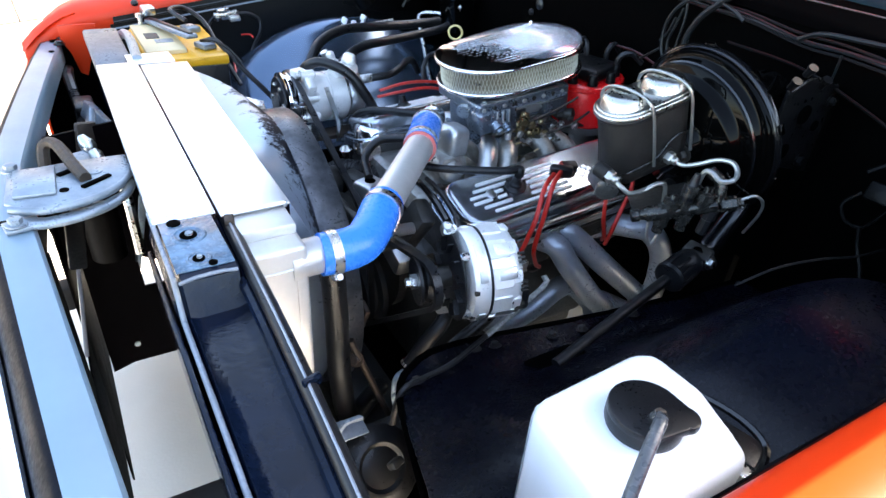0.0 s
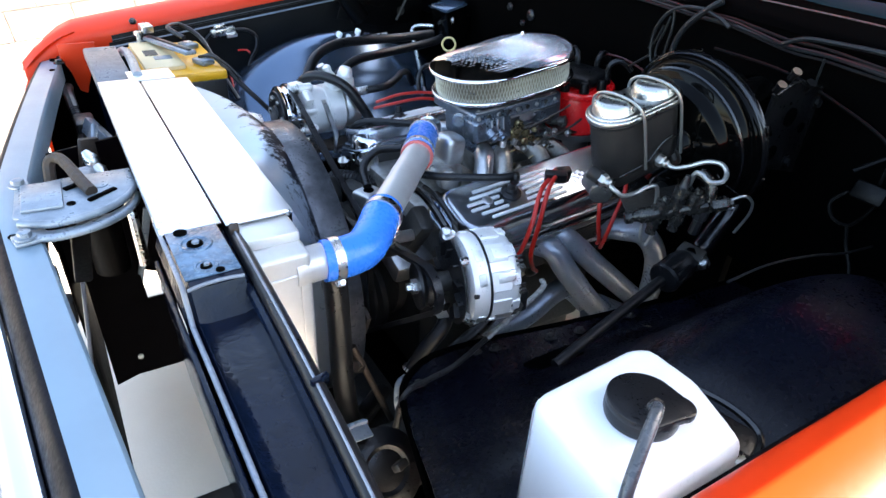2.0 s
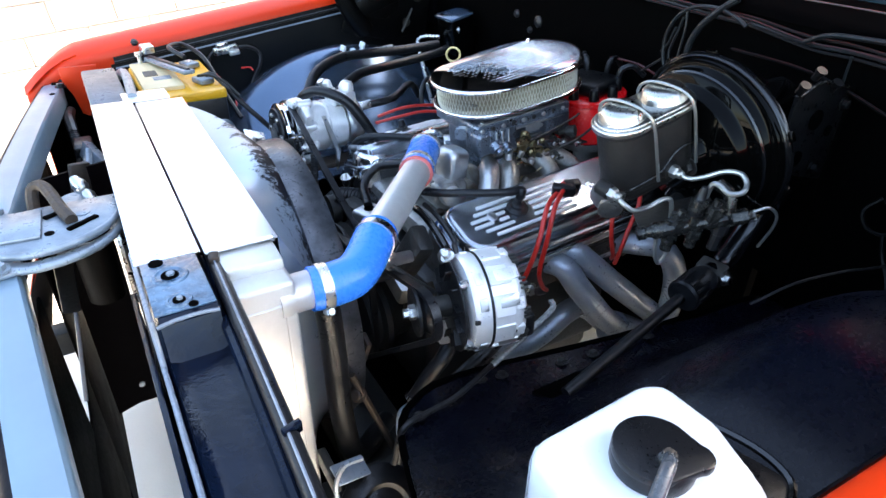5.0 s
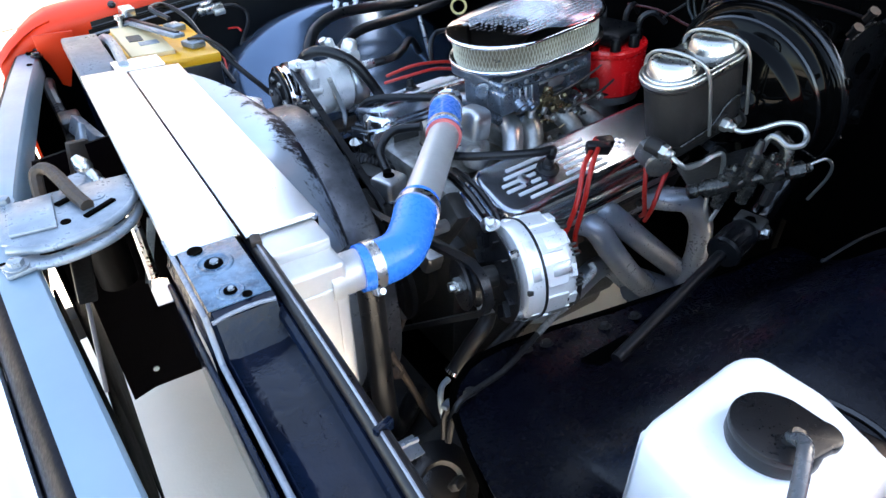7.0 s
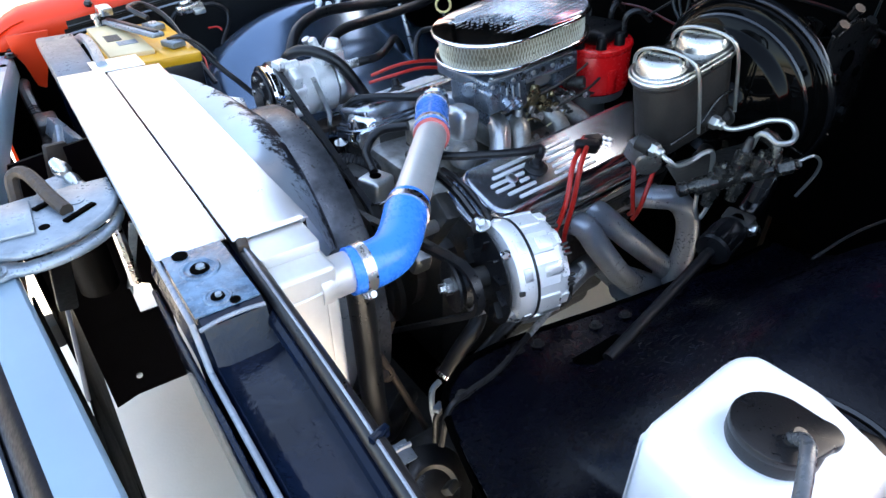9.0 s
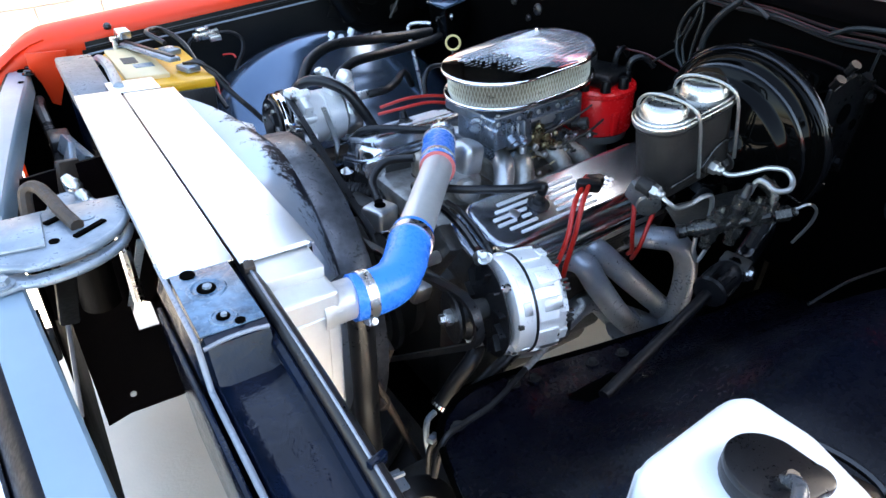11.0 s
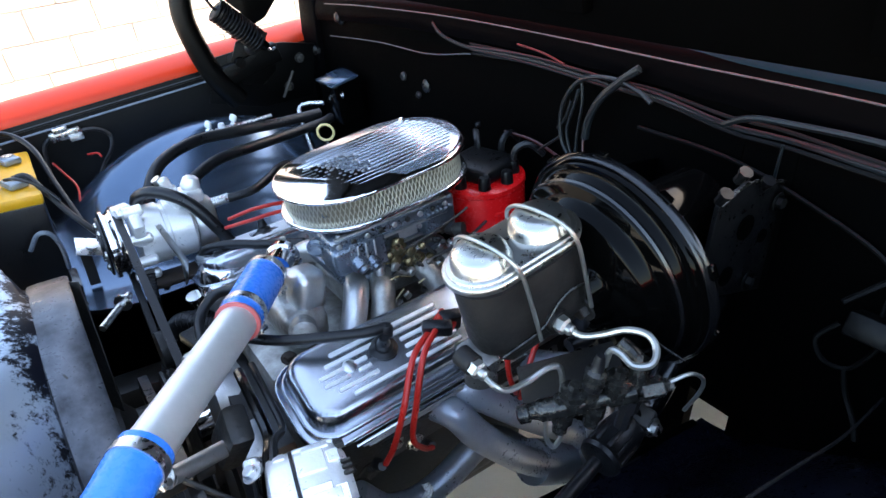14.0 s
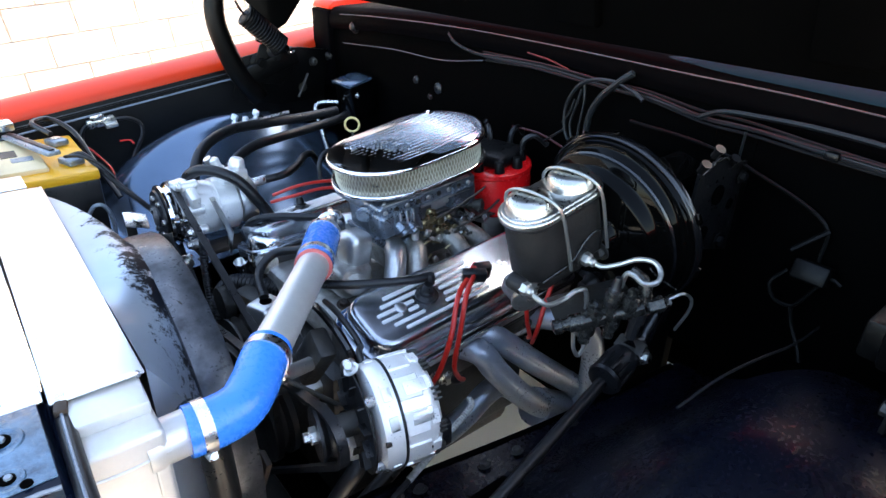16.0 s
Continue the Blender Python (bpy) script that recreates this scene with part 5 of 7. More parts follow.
# exhaust headers
head_l = thing("exhaust_header", (0.80, 0.80, 0.50), "matt grey coated tubular exhaust header", "header")
R = 0.0232
part("tube", tube([(0.68, 0.875, 0.75), (0.683, 0.825, 0.772), (0.696, 0.797, 0.768), (0.722, 0.785, 0.727), (0.757, 0.782, 0.682), (0.808, 0.782, 0.622), (0.865, 0.785, 0.566), (0.925, 0.785, 0.522), (0.99, 0.79, 0.49)], R, 16, 8), HEADER, head_l)
part("tube", tube([(0.722, 0.875, 0.775), (0.722, 0.83, 0.792), (0.735, 0.808, 0.782), (0.785, 0.797, 0.735), (0.835, 0.792, 0.688), (0.92, 0.79, 0.612), (0.97, 0.79, 0.565), (1.0, 0.80, 0.51)], R, 16, 8), HEADER, head_l)
part("tube", tube([(0.56, 0.875, 0.62), (0.60, 0.862, 0.572), (0.655, 0.855, 0.557), (0.712, 0.852, 0.573), (0.772, 0.849, 0.609), (0.82, 0.85, 0.60), (0.88, 0.84, 0.54)], R, 16, 8), HEADER, head_l)
part("tube", tube([(0.855, 0.845, 0.76), (0.875, 0.79, 0.775), (0.915, 0.765, 0.765), (0.962, 0.758, 0.705), (0.978, 0.758, 0.62), (0.98, 0.77, 0.52)], R, 16, 8), HEADER, head_l)
part("flange", box((0.71, 0.836, 0.762), (0.40, 0.008, 0.05), (-12, 1.5, 0), 0.003), HEADER, head_l)
part("collector", tube([(0.86, 0.80, 0.56), (0.95, 0.80, 0.50), (1.02, 0.81, 0.44)], 0.04, 18, 4), HEADER, head_l)

# spark plug wires and boots, driver side
wires = thing("plug_wires", (0.60, 0.78, 0.76), "red spark plug wires with black boots", "wires")
for k, pts in enumerate((
        [(0.70, 0.835, 0.925), (0.655, 0.800, 0.932), (0.615, 0.775, 0.925), (0.585, 0.752, 0.880), (0.57, 0.757, 0.82), (0.565, 0.775, 0.775)],
        [(0.70, 0.832, 0.930), (0.665, 0.795, 0.938), (0.628, 0.770, 0.928), (0.605, 0.755, 0.875), (0.598, 0.757, 0.815), (0.625, 0.775, 0.765), (0.645, 0.785, 0.745)],
        [(0.72, 0.83, 0.92), (0.70, 0.805, 0.925), (0.68, 0.79, 0.93)],
        [(0.79, 0.80, 0.91), (0.765, 0.77, 0.88), (0.762, 0.760, 0.835), (0.78, 0.765, 0.79), (0.80, 0.785, 0.765)],
        [(0.86, 0.80, 0.90), (0.83, 0.77, 0.88), (0.80, 0.757, 0.845), (0.785, 0.755, 0.80), (0.80, 0.775, 0.76)],
        [(0.86, 0.795, 0.92), (0.82, 0.79, 0.915), (0.77, 0.78, 0.895)])):
    part("wire", tube(pts, 0.0042, 8, 8), RED_WIRE, wires)
part("loom", box((0.668, 0.798, 0.935), (0.04, 0.016, 0.022), (20, 0, -35), 0.004), PLASTIC, wires, "black wire separator")
part("loom", box((0.70, 0.815, 0.925), (0.03, 0.018, 0.03), (20, 0, -20), 0.004), PLASTIC, wires)
for p in ((0.562, 0.78, 0.768), (0.648, 0.79, 0.742), (0.803, 0.79, 0.758)):
    part("boot", lathe([(0.006, 0), (0.008, 0.012), (0.009, 0.03), (0.008, 0.034)], p, (0.1, 0.6, -0.5), 12), PLASTIC, wires)
part("wire", tube([(0.56, 1.30, 0.93), (0.60, 1.26, 0.955), (0.66, 1.25, 0.955), (0.72, 1.24, 0.945)], 0.0034, 8, 8), RED_WIRE, wires)
part("wire", tube([(0.55, 1.29, 0.92), (0.58, 1.25, 0.94), (0.64, 1.235, 0.948), (0.70, 1.22, 0.94)], 0.0034, 8, 8), RED_WIRE, wires)
# ---- brake booster, master cylinder and valve ----
VALVE = surface("dirty_metal", (0.018, 0.0175, 0.017), 0.24, 0.7, other=(0.26, 0.25, 0.22), amount=0.3, scale=75, bump=0.3)
U = Vector((1, -0.03, 0.25)).normalized()   # rearward axis of the booster
V = Vector((0, 0, 1)).cross(U).normalized()
W = U.cross(V)
bmx = Matrix((( *U, 0), (*V, 0), (*W, 0), (0, 0, 0, 1))).transposed()
BO = Vector((0.826, 0.665, 1.036))
booster = thing("brake_booster", (0.86, 0.664, 0.90), "large glossy black vacuum brake booster", "booster")
bp = Matrix.Translation(BO) @ bmx
GLOSS = surface("gloss_black", (0.001, 0.001, 0.001), 0.06, other=(0.002, 0.002, 0.002), amount=0.4, scale=14, bump=0.0, rough_var=0.02, spec=0.08)
part("front_shell", turned(lathe([(0.0, -0.075), (0.045, -0.075), (0.050, -0.071), (0.054, -0.055), (0.060, -0.050), (0.097, -0.046), (0.101, -0.042), (0.104, -0.030), (0.108, -0.026), (0.118, -0.024), (0.1215, -0.020), (0.1235, -0.008), (0.1265, -0.005), (0.134, -0.004), (0.1365, 0.0), (0.137, 0.006)], (0, 0, 0), (1, 0, 0), 72), bp), GLOSS, booster, "stepped glossy front shell")
part("flange", turned(lathe([(0.130, 0.002), (0.138, 0.003), (0.1405, 0.007), (0.1405, 0.014), (0.135, 0.018), (0.127, 0.020)], (0, 0, 0), (1, 0, 0), 72), bp), BLACK_PAINT, booster, "crimped flange")
part("rear_shell", turned(lathe([(0.126, 0.016), (0.115, 0.035), (0.09, 0.055), (0.06, 0.07), (0.05, 0.16), (0.0, 0.20)], (0, 0, 0), (1, 0, 0), 64), bp), GLOSS, booster)
for k in range(10):
    an = k * 2 * math.pi / 10 + 0.25
    part("crimp", turned(box((0.013, 0.1415 * math.cos(an), 0.1415 * math.sin(an)), (0.010, 0.005, 0.016), (math.degrees(an), 0, 0), 0.002), bp), STEEL if 5 < k < 9 else GLOSS, booster)
part("bead", turned(lathe([(0.1215, -0.0215), (0.1235, -0.019), (0.1225, -0.016)], (0, 0, 0), (1, 0, 0), 72), bp), BLACK_PAINT, booster, "rolled bead of the shell")
part("check_valve", turned(lathe([(0.014, 0), (0.014, 0.012), (0.009, 0.018), (0.009, 0.03)], (-0.045, 0.0, -0.085), (-1, 0, 0.1), 16), bp), PLASTIC, booster)
part("stud", turned(hexbolt((-0.078, -0.042, 0.012), (-1, 0, 0), 0.010, 0.010), bp), IRON, booster)
part("bracket", profile([(0.895, 1.0), (1.04, 0.96), (1.04, 1.115), (0.955, 1.135), (0.90, 1.12)], 0.584, 0.590, 0.001), BRKT, booster, "dark steel firewall bracket")
for x, z, r in ((0.965, 1.075, 0.016), (0.945, 1.015, 0.013), (1.01, 1.05, 0.009)):
    part("hole", lathe([(r, 0), (r, 0.002)], (x, 0.5835, z), (0, -1, 0), 18), FIREWALL, booster)
part("bracket_edge", tube([(0.902, 0.583, 1.12), (0.955, 0.583, 1.135), (1.03, 0.583, 1.117)], 0.002, 6, 5), VALVE, booster)
for x, z in ((0.90, 1.125), (0.93, 1.142), (0.985, 1.118)):
    part("stud", lathe([(0.006, 0), (0.006, 0.012), (0.008, 0.013), (0.008, 0.018)], (x, 0.586, z), (-0.2, -0.5, 0.8), 8), BRKT, booster)
part("bracket", profile([(0.93, 0.97), (1.04, 0.95), (1.04, 1.09), (0.96, 1.1)], 0.765, 0.771, 0.001), FIREWALL, booster)
part("bolt", hexbolt((1.026, 0.582, 1.092), (0, -1, 0), 0.008, 0.007), BRKT, booster)
part("bolt", hexbolt((1.0, 0.582, 0.99), (0, -1, 0), 0.009, 0.008), BRKT, booster)

mc = thing("master_cylinder", (0.67, 0.66, 1.0), "black iron master cylinder with zinc lid and wire bails", "master cylinder")
yaw = -0.10
MU = Vector((1, yaw, 0.28)).normalized()
MV = Vector((0, 0, 1)).cross(MU).normalized()
MW = MU.cross(MV)
mm = Matrix.Translation((0.670, 0.663, 1.113)) @ Matrix(((*MU, 0), (*MV, 0), (*MW, 0), (0, 0, 0, 1))).transposed()
CYL = surface("black_iron", (0.012, 0.011, 0.011), 0.5, 0.0, other=(0.025, 0.022, 0.019), amount=0.6, scale=35, bump=0.25, spec=0.2)
BOSS = surface("dirty_bare_metal", (0.20, 0.195, 0.185), 0.34, 0.8, other=(0.06, 0.055, 0.05), amount=0.6, scale=50, bump=0.15)
LID = surface("yellow_zinc", (0.58, 0.575, 0.54), 0.30, 1.0, other=(0.54, 0.53, 0.48), amount=0.5, scale=10, bump=0.0, rough_var=0.06)


def oval2(length, width, z0, z1, bevel, m):
    return turned(slab(stadium(0, 0, length, width, 16), z0, z1, bevel, 3), m)


part("reservoir", oval2(0.143, 0.076, -0.095, -0.008, 0.004, mm), CYL, mc, "black cast reservoir")
part("gasket", oval2(0.150, 0.082, -0.011, -0.005, 0.002, mm), RUBBER, mc)
lidp = part("lid", oval2(0.155, 0.087, -0.006, 0.003, 0.003, mm), LID, mc, "yellow zinc plated lid")
part("rim", oval2(0.146, 0.078, 0.0, 0.006, 0.0025, mm), LID, lidp)
for x in (-0.036, 0.036):
    part("dome", turned(lathe([(0.034, 0.004), (0.0325, 0.008), (0.030, 0.017), (0.026, 0.021), (0.018, 0.023), (0.0, 0.0235)], (x, 0, 0), (0, 0, 1), 32, squash=(0.95, 1.0)), mm), LID, lidp, "raised round dome")
for x in (-0.020, 0.047):
    pts = [(x + 0.004, -0.046, -0.088), (x + 0.002, -0.047, -0.04), (x, -0.046, 0.0), (x - 0.004, -0.038, 0.018), (x - 0.010, -0.015, 0.0265), (x - 0.016, 0.015, 0.0265), (x - 0.020, 0.036, 0.017), (x - 0.021, 0.044, -0.002), (x - 0.021, 0.044, -0.04), (x - 0.021, 0.040, -0.06)]
    part("bail", turned(tube(pts, 0.0024, 8, 6), mm), SATIN, mc, "bent wire bail")
part("bore", turned(lathe([(0.0, 0), (0.014, 0.0), (0.018, 0.006), (0.024, 0.016), (0.024, 0.165), (0.04, 0.17), (0.04, 0.18)], (-0.055, -0.002, -0.105), (1, 0, 0), 24), mm), CYL, mc)
part("end_boss", turned(box((-0.072, -0.003, -0.106), (0.036, 0.040, 0.036), (25, 0, 0), 0.006, 2), mm), BOSS, mc, "machined front boss")
part("boss_ring", turned(lathe([(0.017, 0), (0.0175, 0.008), (0.013, 0.010)], (-0.080, -0.018, -0.112), (-0.5, -0.85, -0.1), 20), mm), BOSS, mc)
part("flange", turned(box((0.10, -0.002, -0.10), (0.014, 0.11, 0.05), (0, 0, 0), 0.006), mm), CYL, mc)
part("casting_line", turned(tube([(-0.06, -0.040, -0.085), (-0.01, -0.041, -0.080), (0.015, -0.041, -0.062), (0.035, -0.041, -0.055), (0.065, -0.041, -0.06)], 0.0016, 6, 6), mm), VALVE, mc, "bright worn casting edge")


def flare_nut(p, d, parent, s=1.0):
    part("nut", lathe([(0.0085 * s, 0), (0.0085 * s, 0.009 * s), (0.0065 * s, 0.011 * s)], p, d, 6), SATIN, parent)
    part("collar", lathe([(0.0055 * s, 0.01 * s), (0.0055 * s, 0.016 * s), (0.0035 * s, 0.018 * s)], p, d, 10), SATIN, parent)


flare_nut((0.598, 0.634, 1.018), (0.1, -1, -0.15), mc, 1.15)
flare_nut((0.697, 0.618, 1.036), (0.1, -1, -0.1), mc, 1.15)
part("port", lathe([(0.0115, 0), (0.0115, 0.02), (0.009, 0.022)], (0.597, 0.652, 1.02), (0.1, -1, -0.15), 16), CYL, mc)
part("port", lathe([(0.014, 0), (0.014, 0.02)], (0.696, 0.636, 1.037), (0.1, -1, -0.1), 16), CYL, mc)

bl = thing("brake_lines", (0.68, 0.58, 0.97), "bent bright steel brake lines", "pipes")
part("line", tube([(0.599, 0.622, 1.016), (0.603, 0.606, 1.008), (0.615, 0.600, 1.000), (0.640, 0.598, 1.000), (0.660, 0.594, 1.008), (0.674, 0.590, 1.006), (0.679, 0.588, 0.985), (0.680, 0.588, 0.97)], 0.0034, 8, 8), SATIN, bl)
part("line", tube([(0.699, 0.606, 1.035), (0.703, 0.590, 1.032), (0.712, 0.572, 1.040), (0.722, 0.552, 1.053), (0.728, 0.532, 1.056), (0.724, 0.518, 1.048), (0.712, 0.514, 1.040), (0.703, 0.526, 1.036), (0.701, 0.540, 1.042), (0.699, 0.550, 1.040), (0.698, 0.554, 1.020)], 0.0036, 8, 8), SATIN, bl)
part("line", tube([(0.745, 0.511, 1.005), (0.765, 0.503, 1.010), (0.785, 0.500, 0.995), (0.795, 0.505, 0.97), (0.80, 0.52, 0.93)], 0.0022, 6, 6), SATIN, bl)
part("line", tube([(0.655, 0.585, 0.95), (0.656, 0.582, 0.925), (0.664, 0.578, 0.912), (0.672, 0.575, 0.93), (0.672, 0.575, 0.95)], 0.003, 6, 8), SATIN, bl)
part("line", tube([(0.775, 0.60, 1.06), (0.785, 0.565, 1.01), (0.80, 0.53, 0.99)], 0.0011, 6, 6), VALVE, bl, "thin wire")

pv = thing("proportioning_valve", (0.68, 0.56, 0.94), "dirty brass combination brake valve with fittings", "valve")
A, B = Vector((0.630, 0.601, 0.958)), Vector((0.742, 0.516, 0.998))
dv = (B - A).normalized()
up = Vector((0.05, -0.1, 1)).normalized()
L = (B - A).length
part("body", lathe([(0.006, 0), (0.010, 0.002), (0.010, 0.012), (0.0075, 0.014), (0.009, 0.02), (0.012, 0.024), (0.012, L * 0.45), (0.009, L * 0.48), (0.009, L * 0.62), (0.011, L * 0.64), (0.011, L * 0.82), (0.007, L * 0.85), (0.0075, L)], A, dv, 14), VALVE, pv)
for k, (t, dz, r, top) in enumerate(((0.38, 0.0, 0.0125, 0.028), (0.50, 0.0, 0.010, 0.055), (0.68, 0.0, 0.0125, 0.034), (0.30, 0.0, 0.007, 0.018))):
    p = A.lerp(B, t)
    part("fitting", lathe([(r, 0), (r, top * 0.45), (r * 1.15, top * 0.46), (r * 1.15, top * 0.72), (r * 0.6, top * 0.78), (r * 0.5, top)], p, up, 8 if k != 1 else 10), VALVE, pv)
part("switch", lathe([(0.010, 0), (0.011, 0.018), (0.007, 0.022), (0.006, 0.034), (0.004, 0.042)], A.lerp(B, 0.5) + up * 0.018, up, 14), PLASTIC, pv, "black pressure switch")
part("end_nut", lathe([(0.011, 0), (0.011, 0.02), (0.007, 0.024), (0.0065, 0.03)], B - dv * 0.02, dv, 6), VALVE, pv)
part("rubber_elbow", tube([A.lerp(B, 0.80) + up * 0.045 + Vector((0.0, 0.03, 0)), A.lerp(B, 0.82) + up * 0.03 + Vector((0.005, 0.01, 0)), A.lerp(B, 0.85) - up * 0.01], 0.009, 10, 6), VALVE, pv)
for t in (0.34, 0.56, 0.8):
    p = A.lerp(B, t)
    part("lower_fitting", lathe([(0.011, 0), (0.011, 0.016), (0.008, 0.018), (0.008, 0.03 + 0.012 * (t > 0.7))], p - up * 0.006, -up, 8), PLASTIC if t > 0.7 else VALVE, pv)
part("bracket", box(A.lerp(B, 0.5) + Vector((0.02, 0.045, -0.005)), (0.11, 0.06, 0.004), (0, -18, -35), 0.001), IRON, pv)

# ---- steering shaft ----
steer = thing("steering_shaft", (0.70, 0.60, 0.68), "black steering shaft with ribbed coupling", "steering shaft")
sa, sb, sc = Vector((0.505, 0.566, 0.742)), Vector((0.80, 0.605, 0.803)), Vector((1.04, 0.64, 0.915))
ds = (sb - sa).normalized()
part("lower_shaft", rod(sa, sb, 0.0095, 12), PLASTIC, steer)
part("slot", slab([(0.47, 0.60), (0.50, 0.548), (0.575, 0.572), (0.56, 0.60)], 0.728, 0.7345), FIREWALL, steer, "dark slot where the shaft enters")
part("coupling", lathe([(0.014, 0), (0.027, 0.004), (0.029, 0.010), (0.026, 0.014), (0.025, 0.05), (0.027, 0.054), (0.024, 0.07), (0.014, 0.074)], sb - ds * 0.03, ds, 24), PLASTIC, steer, "black ribbed coupling")
for k in range(10):
    an = 2 * math.pi * k / 10
    m = Matrix.Translation(sb) @ along(ds)
    part("rib", turned(box((0.0262 * math.cos(an), 0.0262 * math.sin(an), 0.002), (0.003, 0.006, 0.034), (0, 0, math.degrees(an)), 0.001), m), PLASTIC, steer)
part("column", tube([sb + ds * 0.05, sb + ds * 0.09, (0.96, 0.625, 0.885), sc], 0.020, 14, 6), BLACK_PAINT, steer)
part("joint", box(sb + ds * 0.06, (0.03, 0.05, 0.035), (0, -25, 8), 0.006), IRON, steer)
part("bolt", hexbolt(sb + ds * 0.06 + Vector((0, -0.025, 0)), (0, -1, 0.2), 0.009, 0.009), STEEL, steer)
gear = thing("steering_gear", (0.45, 0.62, 0.58), "dirty black steering gear box on the frame", "steering gear")
part("case", box((0.45, 0.60, 0.62), (0.12, 0.10, 0.12), (0, 10, 0), 0.02, 3), IRON, gear)
part("cover", lathe([(0.045, 0), (0.045, 0.02), (0.02, 0.03)], (0.45, 0.60, 0.675), (0, 0, 1), 24), IRON, gear)

# ---- alternator ----
alt = thing("alternator", (0.45, 0.723, 0.768), "silver alternator with slotted case and black fan", "alternator")
ac = Matrix.Translation((0.4225, 0.690, 0.862)) @ pose(0, 0, 0, 0, -1.5, -13.0) @ Matrix.Translation((-0.460, -0.723, -0.838))


def apart(name, bm, mat, parent, label=""):
    return part(name, turned(bm, ac), mat, parent, label)


ALT = surface("alternator_case", (0.93, 0.92, 0.90), 0.36, 0.45, other=(0.74, 0.73, 0.71), amount=0.45, scale=30, grain=350, bump=0.15)
apart("rear_case", lathe([(0.0, 0.0), (0.055, 0.0), (0.063, -0.004), (0.068, -0.012), (0.070, -0.016), (0.070, -0.052)], (0.516, 0.723, 0.838), (1, 0, 0), 48), ALT, alt)
apart("seam", lathe([(0.0715, -0.0005), (0.0715, 0.0032)], (0.4605, 0.723, 0.838), (1, 0, 0), 48), RUBBER, alt)
apart("front_case", lathe([(0.0705, 0.0), (0.0705, -0.018), (0.068, -0.023), (0.060, -0.026), (0.03, -0.030)], (0.460, 0.723, 0.838), (1, 0, 0), 48), ALT, alt)
for k in range(12):
    an = k * 2 * math.pi / 12
    for x, l in ((0.487, 0.028), (0.450, 0.012)):
        if (k % 3) != 0:
            c = Vector((x, 0.723 + 0.0675 * math.cos(an), 0.838 + 0.0675 * math.sin(an)))
            apart("rib", box(c, (l, 0.009, 0.018), (math.degrees(an), 0, 0), 0.0015), (ALT, CAST)[k % 2], alt)
for k in range(10):
    an = (k + 0.3) * 2 * math.pi / 10
    for x, l, w in ((0.479, 0.030, 0.030), (0.502, 0.012, 0.018)):
        c = Vector((x, 0.723 + 0.0683 * math.cos(an), 0.838 + 0.0683 * math.sin(an)))
        apart("land", box(c, (l, 0.006, w), (math.degrees(an), 0, 0), 0.0008, 1), ALT, alt)
    for d in (-0.16, -0.06, 0.04):
        c = Vector((0.512, 0.723 + 0.0665 * math.cos(an + d + 0.31), 0.838 + 0.0665 * math.sin(an + d + 0.31)))
        apart("slot", box(c, (0.010, 0.006, 0.0032), (math.degrees(an + d + 0.31), 0, 0), 0.0005, 1), IRON, alt)
for k in range(16):
    an = (k + 0.5) * 2 * math.pi / 16
    for x, rr, l in ((0.503, 0.0685, 0.016), (0.439, 0.0685, 0.008)):
        if k in ((8, 9, 11, 12) if x > 0.46 else (7, 9, 10)):
            c = Vector((x, 0.723 + rr * math.cos(an), 0.838 + rr * math.sin(an)))
            apart("slot", box(c, (l, 0.005, 0.007), (math.degrees(an), 0, 0), 0.001, 1), IRON, alt, "dark ventilation slot")
for an in (0.5, 2.1, 3.7, 5.3):
    apart("through_bolt", lathe([(0.007, 0), (0.007, 0.012), (0.005, 0.014)], (0.436, 0.723 + 0.062 * math.cos(an), 0.838 + 0.062 * math.sin(an)), (-1, 0, 0), 8), STEEL, alt)
apart("fan", lathe([(0.02, 0), (0.066, 0.0), (0.068, 0.003), (0.02, 0.004)], (0.425, 0.723, 0.838), (-1, 0, 0), 40), PLASTIC, alt, "black cooling fan")
for k in range(12):
    an = 2 * math.pi * k / 12
    apart("vane", box((0.420, 0.723 + 0.05 * math.cos(an), 0.838 + 0.05 * math.sin(an)), (0.014, 0.022, 0.002), (math.degrees(an) + 25, 0, 0)), PLASTIC, alt)
apart("spacer", lathe([(0.016, 0), (0.016, 0.035)], (0.42, 0.723, 0.838), (-1, 0, 0), 20), IRON, alt)
apart("pulley", lathe([(0.0, 0.0), (0.034, 0.0), (0.036, 0.003), (0.030, 0.010), (0.036, 0.017), (0.036, 0.021), (0.024, 0.022), (0.0, 0.016)], (0.388, 0.723, 0.838), (-1, 0, 0), 32), PLASTIC, alt, "black pulley")
apart("shaft_nut", lathe([(0.0115, 0), (0.0115, 0.012), (0.007, 0.013), (0.007, 0.02)], (0.372, 0.723, 0.838), (-1, 0, 0), 6), STEEL, alt, "bright shaft nut")
apart("ear", box((0.425, 0.757, 0.900), (0.018, 0.018, 0.024), (40, 0, 0), 0.005), STEEL, alt)
apart("ear_bolt", hexbolt((0.424, 0.740, 0.908), (-0.5, 0, 1), 0.007, 0.007), STEEL, alt)
apart("rear_plug", box((0.528, 0.70, 0.80), (0.024, 0.03, 0.04), (0, 0, 0), 0.005), PLASTIC, alt)
apart("mount_foot", box((0.45, 0.757, 0.765), (0.08, 0.03, 0.05), (20, 0, 0), 0.01), ALT, alt)

